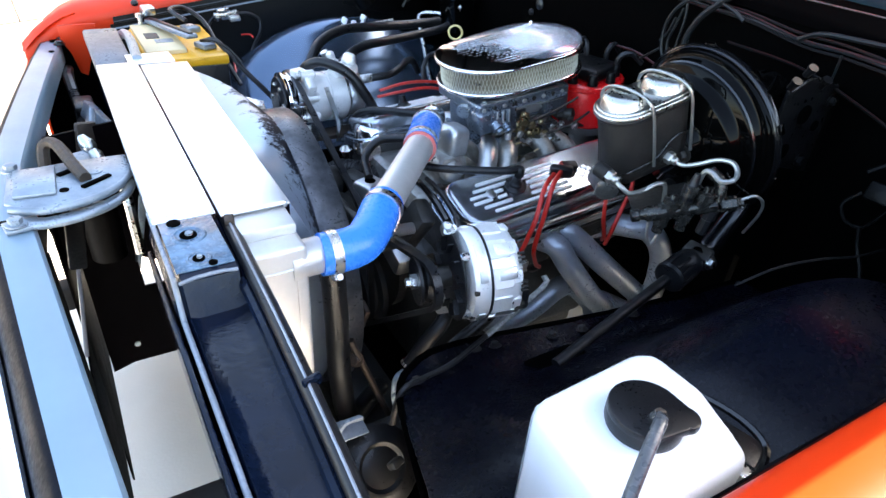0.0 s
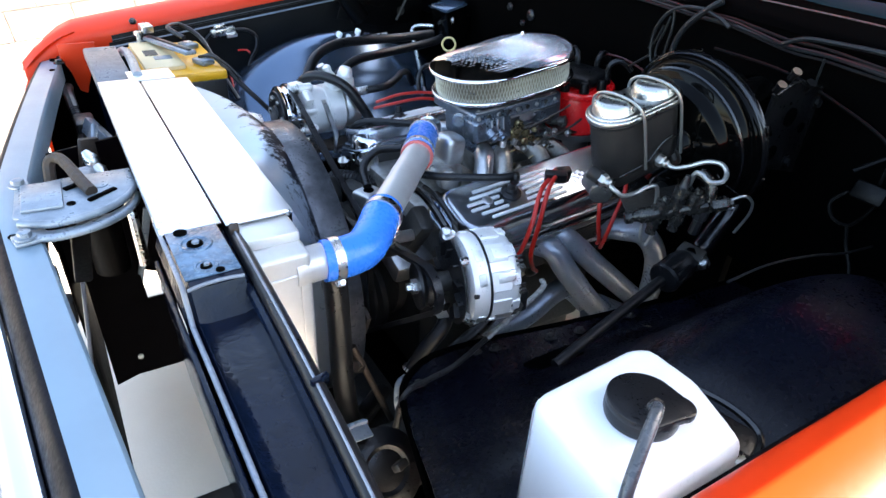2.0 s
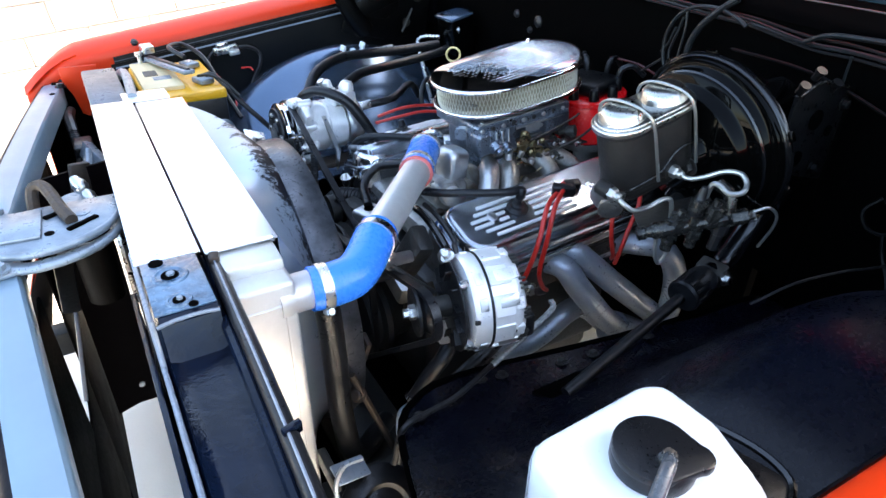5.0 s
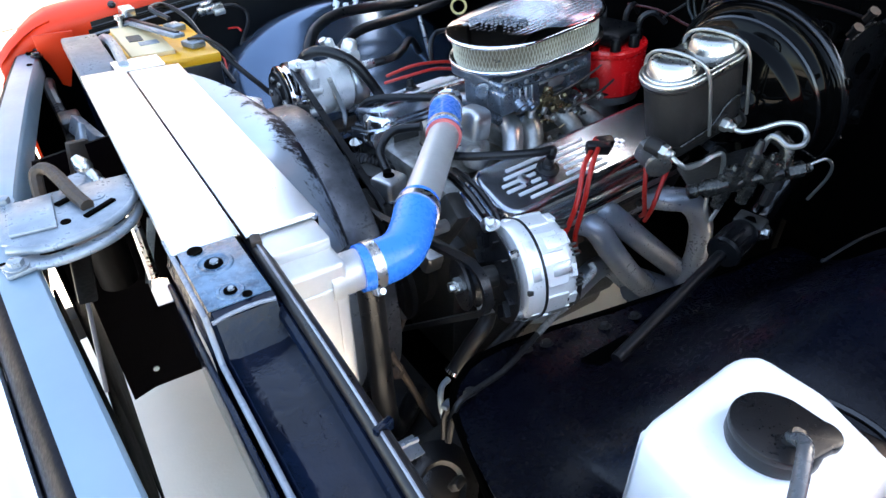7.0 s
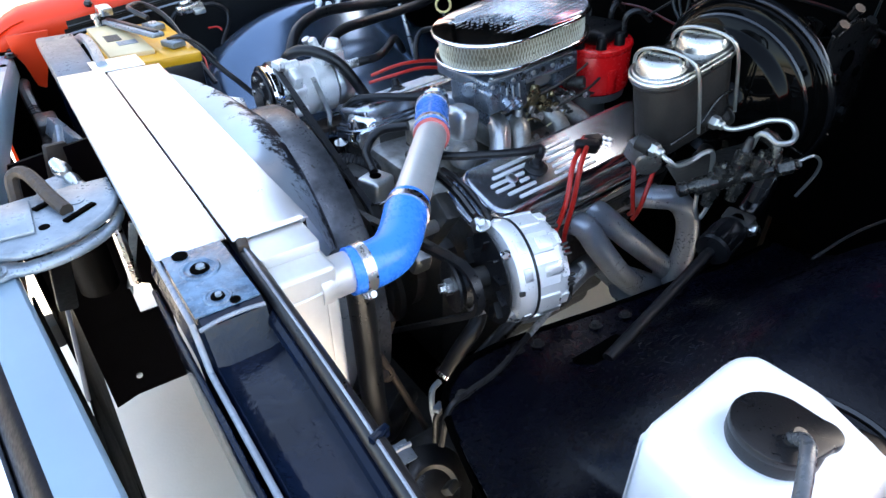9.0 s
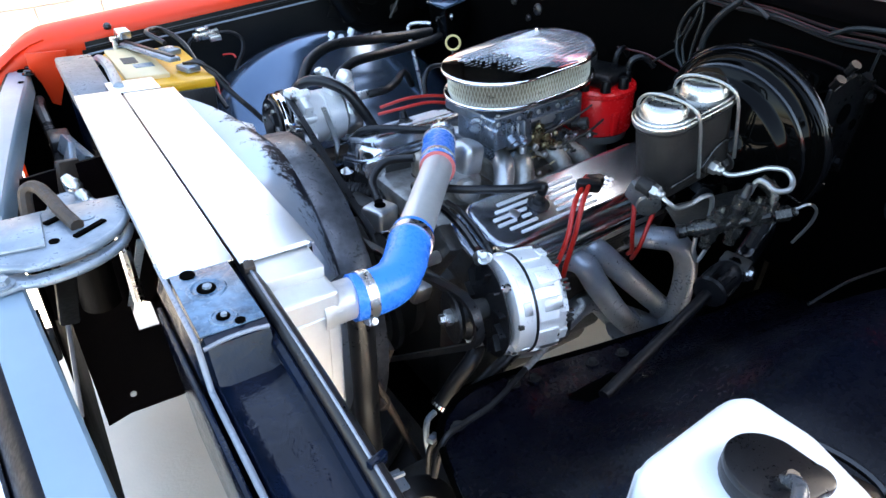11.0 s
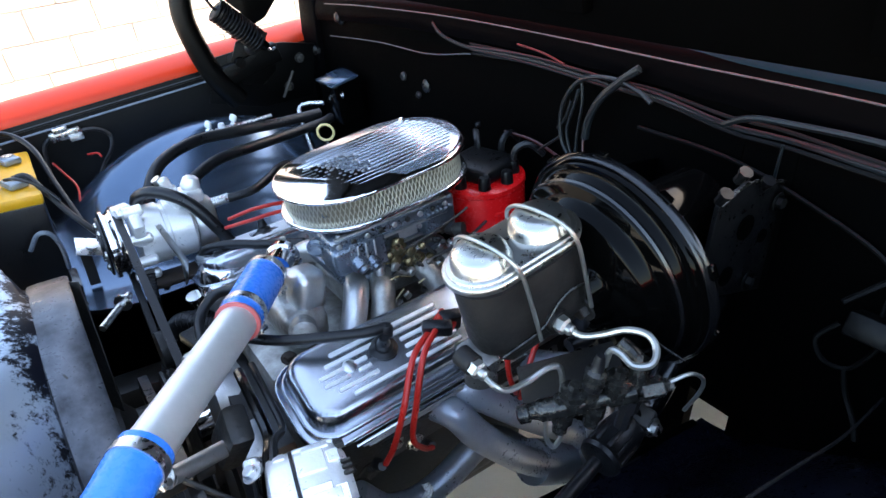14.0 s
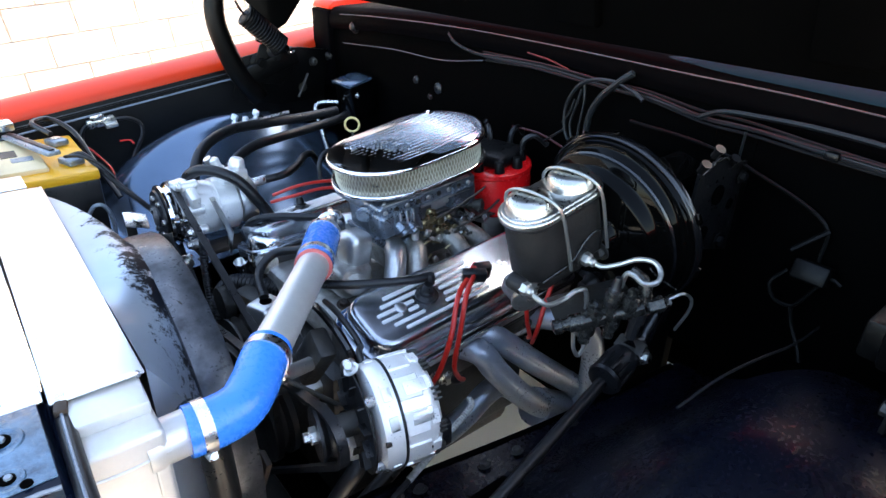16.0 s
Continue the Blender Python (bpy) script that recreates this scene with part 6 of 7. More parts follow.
brk = thing("alternator_bracket", (0.43, 0.83, 0.85), "black curved alternator bracket and spacer tube", "bracket")
part("strap", tube([(0.435, 0.895, 0.915), (0.432, 0.86, 0.918), (0.43, 0.82, 0.912), (0.428, 0.785, 0.90), (0.415, 0.75, 0.905), (0.402, 0.715, 0.902), (0.397, 0.690, 0.885), (0.395, 0.668, 0.860)], lambda t: 0.0065, 8, 8), BLACK_PAINT, brk)
part("strap", tube([(0.452, 0.895, 0.918), (0.449, 0.86, 0.921), (0.447, 0.82, 0.915), (0.445, 0.785, 0.903), (0.425, 0.755, 0.918), (0.410, 0.715, 0.916), (0.404, 0.690, 0.900)], 0.0045, 8, 8), RUBBER, brk)
part("arm", box((0.40, 0.84, 0.87), (0.03, 0.05, 0.09), (30, 10, 0), 0.008), IRON, brk)
part("spacer", rod((0.325, 0.792, 0.90), (0.40, 0.83, 0.87), 0.010, 14), CAST, brk, "bare aluminium spacer")
part("spacer", rod((0.30, 0.815, 0.86), (0.37, 0.84, 0.84), 0.008, 12), IRON, brk)
part("screw", hexbolt((0.323, 0.790, 0.905), (-0.8, -0.3, 0.4), 0.009, 0.009), STEEL, brk)
part("adjuster", rod((0.335, 0.785, 0.895), (0.385, 0.745, 0.855), 0.0035, 8), IRON, brk)


def belt(loops, w, t, x):
    """A belt in the plane x round pulleys given as (y, z, r), in order."""
    pts = []
    n = len(loops)
    for i, (y, z, r) in enumerate(loops):
        yp, zp, rp = loops[i - 1]
        yn, zn, rn = loops[(i + 1) % n]
        a_in = math.atan2(z - zp, y - yp) - math.pi / 2
        a_out = math.atan2(zn - z, yn - y) - math.pi / 2
        while a_out < a_in:
            a_out += 2 * math.pi
        for k in range(9):
            an = a_in + (a_out - a_in) * k / 8
            pts.append((y + r * math.cos(an), z + r * math.sin(an)))
    out = bmesh.new()
    rings = []
    c = Vector((sum(p[0] for p in pts) / len(pts), sum(p[1] for p in pts) / len(pts)))
    for i, p in enumerate(pts):
        a, b = Vector(pts[i - 1]), Vector(pts[(i + 1) % len(pts)])
        d = (b - a).normalized()
        nrm = Vector((d.y, -d.x))
        o = Vector(p) + nrm * t
        rings.append([out.verts.new((x - w / 2, p[0], p[1])), out.verts.new((x + w / 2, p[0], p[1])), out.verts.new((x + w / 2 + 0.001, o.x, o.y)), out.verts.new((x - w / 2 - 0.001, o.x, o.y))])
    for a, b in zip(rings, rings[1:] + rings[:1]):
        for k in range(4):
            out.faces.new((a[k], a[(k + 1) % 4], b[(k + 1) % 4], b[k]))
    bmesh.ops.recalc_face_normals(out, faces=out.faces)
    return out


dbelt = thing("alternator_belt", (0.38, 0.9, 0.58), "black rubber V-belt round the alternator pulley", "belt", "drive belts")
part("belt", belt([(0.697, 0.860, 0.033), (1.078, 0.585, 0.08), (1.078, 0.735, 0.07)], 0.011, 0.008, 0.342), RUBBER, dbelt)
cbelt = thing("compressor_belt", (0.395, 1.25, 0.58), "black rubber V-belt round the compressor pulley", "belt", "drive belts")
part("belt", belt([(1.078, 0.585, 0.08), (1.42, 0.89, 0.058), (1.078, 0.735, 0.07)], 0.011, 0.008, 0.395), RUBBER, cbelt)
# ---- compressor and hoses, passenger side ----
comp = thing("ac_compressor", (0.46, 1.42, 0.82), "silver air conditioning compressor with grooved clutch pulley", "compressor")
cc = (1.42, 0.888)
part("body", lathe([(0.045, 0), (0.056, 0.004), (0.057, 0.05), (0.053, 0.052), (0.053, 0.058), (0.057, 0.06), (0.057, 0.098), (0.050, 0.104)], (0.415, *cc), (1, 0, 0), 40), ALT, comp)
part("rear_head", lathe([(0.052, 0), (0.055, 0.004), (0.055, 0.03), (0.046, 0.04), (0.0, 0.042)], (0.521, *cc), (1, 0, 0), 8), CAST, comp, "faceted cast rear head")
part("pulley", lathe([(0.03, 0), (0.060, 0.0), (0.064, 0.002), (0.064, 0.007), (0.056, 0.012), (0.064, 0.017), (0.064, 0.021), (0.056, 0.026), (0.064, 0.031), (0.064, 0.037), (0.03, 0.038)], (0.368, *cc), (1, 0, 0), 48), CHROME, comp, "bright grooved clutch pulley")
part("clutch_plate", lathe([(0.0, -0.004), (0.02, -0.004), (0.022, 0.0), (0.054, 0.0), (0.055, 0.004)], (0.362, *cc), (1, 0, 0), 36), PLASTIC, comp, "black clutch plate")
for k in range(6):
    an = k * math.pi / 3
    part("rivet", lathe([(0.007, 0), (0.007, 0.003), (0.004, 0.005)], (0.362, cc[0] + 0.038 * math.cos(an), cc[1] + 0.038 * math.sin(an)), (-1, 0, 0), 12), STEEL, comp)
part("mount_ring", box((0.42, 1.375, 0.925), (0.02, 0.05, 0.05), (20, 0, 0), 0.005), ALT, comp)
for y, z in ((1.385, 0.955), (1.36, 0.91), (1.36, 0.865), (1.375, 0.83)):
    part("lug", lathe([(0.010, 0), (0.010, 0.03), (0.006, 0.034)], (0.405, y, z), (1, 0, 0), 12), ALT, comp)
    part("lug_bolt", hexbolt((0.405, y, z), (-1, 0, 0), 0.008, 0.008), STEEL, comp)
part("brace", profile([(0.445, 0.935), (0.455, 0.935), (0.485, 0.85), (0.475, 0.805), (0.47, 0.80), (0.472, 0.85)], 1.345, 1.349, 0.0008), LID, comp, "bright zinc brace")
part("port_block", box((0.515, 1.405, 0.952), (0.06, 0.045, 0.026), (0, 0, 10), 0.007, 3), ALT, comp)
part("port_fitting", lathe([(0.013, 0), (0.014, 0.01), (0.010, 0.014), (0.010, 0.03), (0.006, 0.034)], (0.495, 1.41, 0.96), (-0.3, 0.1, 1), 16), ALT, comp)
part("port_fitting", lathe([(0.016, 0), (0.018, 0.008), (0.014, 0.022), (0.008, 0.026)], (0.528, 1.405, 0.962), (0.3, 0.1, 1), 18), ALT, comp)
part("stud", lathe([(0.006, 0), (0.007, 0.02), (0.009, 0.022), (0.009, 0.03)], (0.49, 1.42, 0.965), (-0.5, 0.0, 0.9), 10), CAST, comp)
part("bracket", box((0.49, 1.37, 0.815), (0.16, 0.05, 0.012), (0, 0, 0), 0.003), RUST, comp)
part("clamp_top", box((0.405, 1.40, 0.955), (0.03, 0.022, 0.02), (0, 0, 20), 0.004), ALT, comp)

ahoses = thing("heater_hoses", (0.7, 1.55, 0.9), "black rubber hoses running back to the firewall", "hoses")
part("hose", tube([(0.438, 1.47, 0.925), (0.442, 1.44, 0.957), (0.468, 1.405, 0.972), (0.510, 1.365, 0.955), (0.545, 1.342, 0.905), (0.572, 1.332, 0.850), (0.588, 1.325, 0.80)], 0.0115, 12, 8), RUBBER, ahoses)
part("hose", tube([(0.463, 1.50, 0.90), (0.475, 1.505, 0.945), (0.515, 1.54, 0.98), (0.60, 1.595, 0.99), (0.70, 1.615, 0.986), (0.80, 1.625, 0.983), (0.905, 1.63, 0.985)], 0.012, 12, 8), RUBBER, ahoses)
part("hose", tube([(0.535, 1.48, 0.925), (0.56, 1.495, 0.948), (0.62, 1.53, 0.962), (0.70, 1.56, 0.962), (0.79, 1.585, 0.963), (0.89, 1.605, 0.968), (0.93, 1.62, 0.972)], 0.0115, 12, 8), RUBBER, ahoses)
part("hose", tube([(0.595, 1.43, 0.915), (0.625, 1.424, 0.918), (0.655, 1.428, 0.921), (0.70, 1.465, 0.922), (0.745, 1.52, 0.918), (0.79, 1.57, 0.90), (0.82, 1.59, 0.86)], 0.009, 10, 8), RUBBER, ahoses)
part("ferrule", tube([(0.555, 1.415, 0.920), (0.575, 1.422, 0.917), (0.60, 1.432, 0.915)], 0.0105, 12, 8, ribs=0.0015, pitch=0.01), STEEL, ahoses, "crimped silver ferrule")
part("hose", tube([(0.66, 1.28, 0.945), (0.665, 1.29, 0.98), (0.69, 1.30, 1.0), (0.74, 1.29, 1.0)], 0.005, 8, 6), RUBBER, ahoses)
part("hose", tube([(0.50, 1.33, 0.85), (0.515, 1.30, 0.885), (0.55, 1.27, 0.895), (0.60, 1.22, 0.90), (0.65, 1.18, 0.905)], 0.0085, 10, 8), RUBBER, ahoses)
part("hose", tube([(0.43, 1.08, 0.84), (0.445, 1.13, 0.86), (0.48, 1.14, 0.885), (0.52, 1.10, 0.90)], 0.0085, 10, 8), RUBBER, ahoses, "small black bypass hose")

part("hose", tube([(0.40, 1.30, 0.66), (0.42, 1.29, 0.74), (0.44, 1.26, 0.78), (0.48, 1.20, 0.79), (0.52, 1.14, 0.78)], 0.019, 14, 6, ribs=0.003, pitch=0.009), RUBBER, ahoses, "ribbed black hose")
part("hose", tube([(0.415, 1.33, 0.86), (0.412, 1.335, 0.80), (0.41, 1.33, 0.74), (0.405, 1.31, 0.68)], 0.009, 12, 6, ribs=0.0018, pitch=0.007), RUBBER, ahoses, "ribbed black sleeve")

pump = thing("power_steering_pump", (0.5, 1.26, 0.78), "polished metal pump reservoir with black cap", "pump")
part("reservoir", lathe([(0.0, 0), (0.04, 0.004), (0.043, 0.02), (0.043, 0.06), (0.036, 0.07), (0.0, 0.072)], (0.52, 1.262, 0.80), (0.1, 0, 1), 28), POLISH, pump)
part("cap", lathe([(0.016, 0), (0.018, 0.01), (0.012, 0.016)], (0.527, 1.262, 0.872), (0.1, 0, 1), 18), PLASTIC, pump)
part("fitting", lathe([(0.013, 0), (0.014, 0.012), (0.010, 0.016), (0.011, 0.03), (0.015, 0.032), (0.015, 0.046)], (0.478, 1.29, 0.765), (-0.2, -0.1, 1), 16), CHROME, pump, "bright chrome fitting")
part("neck", lathe([(0.022, 0), (0.022, 0.03)], (0.50, 1.23, 0.83), (-0.3, -1, 0.2), 18), POLISH, pump)
mountb = thing("accessory_bracket", (0.44, 1.08, 0.79), "bare cast bracket with bolt hole", "bracket")
part("block", box((0.43, 1.075, 0.812), (0.055, 0.05, 0.045), (0, 0, 20), 0.008, 3), CAST, mountb)
part("hole", lathe([(0.011, 0), (0.011, 0.0015)], (0.43, 1.075, 0.8345), (0, 0, 1), 18), FIREWALL, mountb)
part("arm", box((0.45, 1.15, 0.79), (0.04, 0.12, 0.02), (0, 0, 15), 0.006), IRON, mountb)
part("idler", lathe([(0.0, 0), (0.035, 0.0), (0.036, 0.02), (0.0, 0.022)], (0.40, 0.98, 0.80), (-1, 0, 0), 24), CHROME, mountb, "bright idler pulley")
part("idler", lathe([(0.0, 0), (0.03, 0.0), (0.031, 0.02), (0.0, 0.022)], (0.40, 1.17, 0.80), (-1, 0, 0), 24), IRON, mountb)
tstat = thing("adjuster_rod", (0.33, 1.3, 0.84), "bright threaded adjuster rod", "rod")
part("rod", rod((0.315, 1.20, 0.855), (0.37, 1.27, 0.86), 0.006, 10), STEEL, tstat)
part("nut", hexbolt((0.355, 1.25, 0.859), (0.6, 0.75, 0), 0.010, 0.012), STEEL, tstat)

pipe = thing("heater_pipe", (0.90, 1.71, 0.80), "bent bright metal heater pipe", "pipe")
part("pipe", tube([(0.905, 1.66, 0.80), (0.893, 1.69, 0.90), (0.889, 1.712, 0.955), (0.893, 1.726, 0.978), (0.91, 1.722, 0.987), (0.945, 1.69, 0.99)], 0.0058, 10, 8), STEEL, pipe)
PALE_YELLOW = surface("pale_yellow", (0.62, 0.50, 0.22), 0.4, other=(0.5, 0.38, 0.15), amount=0.4, bump=0.03)
dip = thing("dipstick", (0.81, 1.39, 0.86), "yellow ring-handled dipstick in its tube", "dipstick")
part("ring", tube([(0.806 + 0.0165 * math.cos(a) * 0.80, 1.387 - 0.0165 * math.cos(a) * 0.60, 1.019 + 0.0165 * math.sin(a)) for a in [i * math.pi / 10 for i in range(21)]], 0.0027, 8, curve=False), PALE_YELLOW, dip, "pale yellow ring handle")
part("tube", tube([(0.806, 1.387, 1.002), (0.805, 1.37, 0.95), (0.78, 1.34, 0.86), (0.76, 1.33, 0.82)], 0.003, 8, 6), IRON, dip)

# Lid colour carries the blue of the sky it reflects.
RELAY_TOP = surface("gloss_sky_sheen", (0.05, 0.08, 0.12), 0.12, 0.6, other=(0.10, 0.15, 0.22), amount=0.6, scale=30, bump=0.0)
relay = thing("relay_box", (0.99, 1.65, 0.94), "glossy black relay box on the firewall", "relay box")
part("box", box((0.985, 1.662, 1.0), (0.07, 0.085, 0.10), (0, -10, 0), 0.005), GLOSS, relay)
part("lid", box((0.974, 1.662, 1.053), (0.075, 0.095, 0.008), (0, -14, 0), 0.003), RELAY_TOP, relay)
part("bracket", box((1.025, 1.662, 1.0), (0.04, 0.06, 0.05), (0, 0, 0), 0.003), FIREWALL, relay)
part("screw", hexbolt((0.965, 1.62, 1.02), (-1, 0, 0), 0.006, 0.005), STEEL, relay)

valves = thing("heater_valves", (0.70, 1.775, 0.945), "small white-handled shutoff valves on the hump", "valves")
part("pipe", tube([(0.64, 1.757, 0.945), (0.70, 1.772, 0.951), (0.77, 1.785, 0.951), (0.84, 1.79, 0.955)], 0.0048, 8, 6), STEEL, valves)
for x, y in ((0.672, 1.764), (0.738, 1.780)):
    part("body", lathe([(0.008, 0), (0.009, 0.008), (0.006, 0.012), (0.006, 0.016)], (x, y, 0.948), (0, 0, 1), 12), STEEL, valves)
    part("handle", box((x, y - 0.002, 0.970), (0.010, 0.018, 0.018), (20, 0, 30), 0.004), JUG, valves, "white butterfly handle")
part("body", lathe([(0.008, 0), (0.009, 0.01), (0.007, 0.018), (0.0, 0.02)], (0.705, 1.772, 0.947), (0, 0, 1), 12), JUG, valves)

conn = thing("wiring_connector", (0.385, 1.925, 0.95), "silver fuse connector block with dark leads", "connector")
part("block", box((0.385, 1.922, 0.965), (0.07, 0.014, 0.022), (0, -6, 0), 0.004), STEEL, conn)
part("cap", box((0.375, 1.914, 0.980), (0.032, 0.016, 0.014), (0, -6, 0), 0.003), STEEL, conn)
part("cap", box((0.405, 1.912, 0.957), (0.03, 0.014, 0.014), (0, -6, 0), 0.003), CAST, conn)
part("lead", tube([(0.35, 1.922, 0.962), (0.335, 1.92, 0.945), (0.33, 1.91, 0.91), (0.325, 1.88, 0.87)], 0.005, 8, 6), RUBBER, conn)
part("lead", tube([(0.42, 1.922, 0.968), (0.45, 1.92, 0.966), (0.475, 1.915, 0.948), (0.47, 1.90, 0.92), (0.44, 1.87, 0.89), (0.42, 1.84, 0.865)], 0.005, 8, 6), RUBBER, conn)
part("lead", tube([(0.34, 1.90, 0.91), (0.352, 1.87, 0.895), (0.37, 1.84, 0.865), (0.365, 1.80, 0.84)], 0.0028, 6, 6), RED_WIRE, conn, "thin red wire")
part("lead", tube([(0.415, 1.90, 0.915), (0.435, 1.885, 0.918), (0.44, 1.87, 0.912)], 0.0026, 6, 6), RED_WIRE, conn)

# ---- battery ----
batt = thing("battery", (0.21, 1.72, 0.76), "black battery with yellow lid and clamp strap", "battery")
part("case", box((0.212, 1.72, 0.85), (0.172, 0.295, 0.18), (0, 0, 0), 0.006), PLASTIC, batt, "black plastic case")
part("lid", box((0.212, 1.72, 0.948), (0.176, 0.30, 0.022), (0, 0, 0), 0.005), YELLOW, batt, "yellow lid")
CREAM = surface("cream_label", (0.78, 0.62, 0.36), 0.45, other=(0.7, 0.5, 0.25), amount=0.5, bump=0.05)
part("cap_strip", box((0.172, 1.735, 0.963), (0.088, 0.25, 0.012), (0, 0, 0), 0.003), CREAM, batt, "pale vent cap strip")
part("label", box((0.16, 1.74, 0.9695), (0.03, 0.05, 0.0012), (0, 0, 0)), PLASTIC, batt)
part("label", box((0.18, 1.69, 0.9695), (0.04, 0.03, 0.0012), (0, 0, 0)), LATCH, batt)
for y in (1.64, 1.80):
    part("terminal", lathe([(0.011, 0), (0.010, 0.018), (0.0, 0.019)], (0.262, y, 0.958), (0, 0, 1), 16), STEEL, batt)
    part("terminal_clamp", box((0.262, y - 0.004, 0.967), (0.035, 0.045, 0.014), (0, 0, 20), 0.004), LATCH, batt)
part("strap", box((0.205, 1.74, 0.985), (0.028, 0.26, 0.010), (-4, 0, 12), 0.003), LATCH, batt, "dark grey hold-down strap")
part("strap_rib", box((0.205, 1.74, 0.991), (0.010, 0.25, 0.006), (-4, 0, 12), 0.002), PLASTIC, batt)
part("strap_end", box((0.178, 1.87, 1.0), (0.03, 0.03, 0.02), (10, 0, 12), 0.004), STEEL, batt)
part("stud", lathe([(0.006, 0), (0.006, 0.02), (0.010, 0.022), (0.010, 0.03)], (0.155, 1.86, 0.965), (0, 0, 1), 10), STEEL, batt)
part("tray", box((0.212, 1.72, 0.752), (0.20, 0.33, 0.012), (0, 0, 0), 0.003), BLACK_PAINT, batt)
cables = thing("battery_cables", (0.3, 1.7, 0.8), "black battery cables looping over the battery", "cables")
part("cable", tube([(0.255, 1.80, 0.985), (0.23, 1.86, 1.0), (0.27, 1.90, 0.995), (0.31, 1.86, 0.965), (0.33, 1.78, 0.90), (0.35, 1.7, 0.84)], 0.006, 8, 8), RUBBER, cables)
part("cable", tube([(0.262, 1.64, 0.975), (0.285, 1.63, 0.978), (0.305, 1.59, 0.955), (0.33, 1.55, 0.92), (0.36, 1.51, 0.885), (0.39, 1.49, 0.84), (0.40, 1.48, 0.76)], 0.006, 8, 8), RUBBER, cables)
part("cable", tube([(0.25, 1.62, 0.982), (0.27, 1.585, 0.990), (0.30, 1.575, 0.972), (0.325, 1.56, 0.94)], 0.0035, 8, 8), RUBBER, cables)
part("cable", tube([(0.25, 1.55, 0.86), (0.27, 1.545, 0.89), (0.29, 1.545, 0.885), (0.30, 1.55, 0.85), (0.30, 1.56, 0.80)], 0.0045, 8, 8), LATCH, cables, "grey loop of wire")
tab = thing("battery_bracket", (0.35, 1.56, 0.82), "zinc plated bracket tab with slot", "bracket")
part("tab", box((0.345, 1.555, 0.835), (0.05, 0.05, 0.003), (20, 20, 0), 0.001), STEEL, tab)
part("leg", box((0.335, 1.57, 0.79), (0.02, 0.01, 0.09), (0, 0, 0), 0.001), IRON, tab)
part("slot", lathe([(0.011, 0), (0.011, 0.0015), (0.008, 0.002)], (0.35, 1.552, 0.837), (0.3, -0.3, 1), 16), CAST, tab)

# ---- washer bottle ----
jug = thing("washer_bottle", (0.33, 0.29, 0.74), "white plastic washer bottle with black cap", "washer bottle")
part("bottle", slab([(0.240, 0.235), (0.249, 0.352), (0.262, 0.361), (0.386, 0.366), (0.410, 0.356), (0.412, 0.296), (0.396, 0.250), (0.386, 0.222), (0.25, 0.222)], 0.735, 0.985, 0.014, 4), JUG, jug, "translucent white bottle")
part("seam", box((0.284, 0.2205, 0.87), (0.006, 0.004, 0.2), (0, 0, 0), 0.001), RUBBER, jug)
cap = part("cap", lathe([(0.033, 0), (0.034, 0.003), (0.034, 0.013), (0.032, 0.017), (0.0, 0.018)], (0.325, 0.293, 0.985), (0, 0, 1), 40), PLASTIC, jug, "black rubber filler cap")
tear = [(0.325 + 0.034 * math.cos(a), 0.293 + 0.034 * math.sin(a)) for a in [radians(12 + 10 * i) for i in range(24)]]
lobe = [(0.347 + 0.0135 * math.cos(a), 0.270 + 0.0135 * math.sin(a)) for a in [radians(-122 + 15 * i) for i in range(11)]]
part("tab", slab(tear + lobe, 0.996, 1.0045, 0.002), PLASTIC, cap, "teardrop top of the cap")
part("nipple", lathe([(0.007, 0), (0.006, 0.016)], (0.320, 0.281, 1.0), (0, -0.3, 1), 14), PLASTIC, cap)
TUBEG = surface("grey_tube", (0.075, 0.082, 0.09), 0.3, other=(0.02, 0.022, 0.025), amount=0.7, scale=40, bump=0.05)
part("hose", tube([(0.320, 0.280, 1.008), (0.311, 0.270, 1.020), (0.296, 0.262, 1.022), (0.272, 0.250, 1.012), (0.250, 0.238, 0.985), (0.238, 0.228, 0.94)], 0.0056, 10, 8), TUBEG, jug, "grey washer hose")
part("strap", tube([(0.40, 0.375, 0.945), (0.435, 0.34, 0.94), (0.462, 0.285, 0.935), (0.462, 0.245, 0.93), (0.43, 0.225, 0.93)], 0.004, 6, 5), BLACK_PAINT, jug, "black retaining strap")
part("bracket", box((0.437, 0.27, 0.90), (0.04, 0.07, 0.06), (0, 0, 15), 0.003), PLASTIC, jug)
part("clip", box((0.418, 0.238, 0.925), (0.02, 0.03, 0.012), (0, 0, 10), 0.003), STEEL, jug)

# ---- horn, lower hoses and cables ahead of the driver's apron ----
horn = thing("horn", (0.22, 0.60, 0.55), "dusty black round horn on its bracket", "horn", "horns")
part("shell", lathe([(0.0, -0.03), (0.045, -0.028), (0.060, -0.012), (0.063, 0.0), (0.060, 0.004), (0.052, 0.006), (0.045, 0.013), (0.036, 0.014), (0.030, 0.009), (0.02, 0.012), (0.0, 0.012)], (0.222, 0.60, 0.63), (0.05, -0.72, 0.69), 40), PLASTIC, horn)
part("terminal", box((0.235, 0.575, 0.66), (0.02, 0.012, 0.02), (40, 0, 20), 0.003), IRON, horn)
part("bracket", box((0.19, 0.63, 0.70), (0.05, 0.03, 0.004), (20, 15, 10), 0.001), LATCH, horn, "grey strap bracket")
part("bracket", box((0.17, 0.66, 0.68), (0.012, 0.06, 0.03), (0, 0, 0), 0.002), IRON, horn)
part("wire", tube([(0.165, 0.61, 0.66), (0.163, 0.615, 0.70), (0.178, 0.62, 0.725), (0.205, 0.62, 0.725)], 0.0035, 6, 6), LATCH, horn)

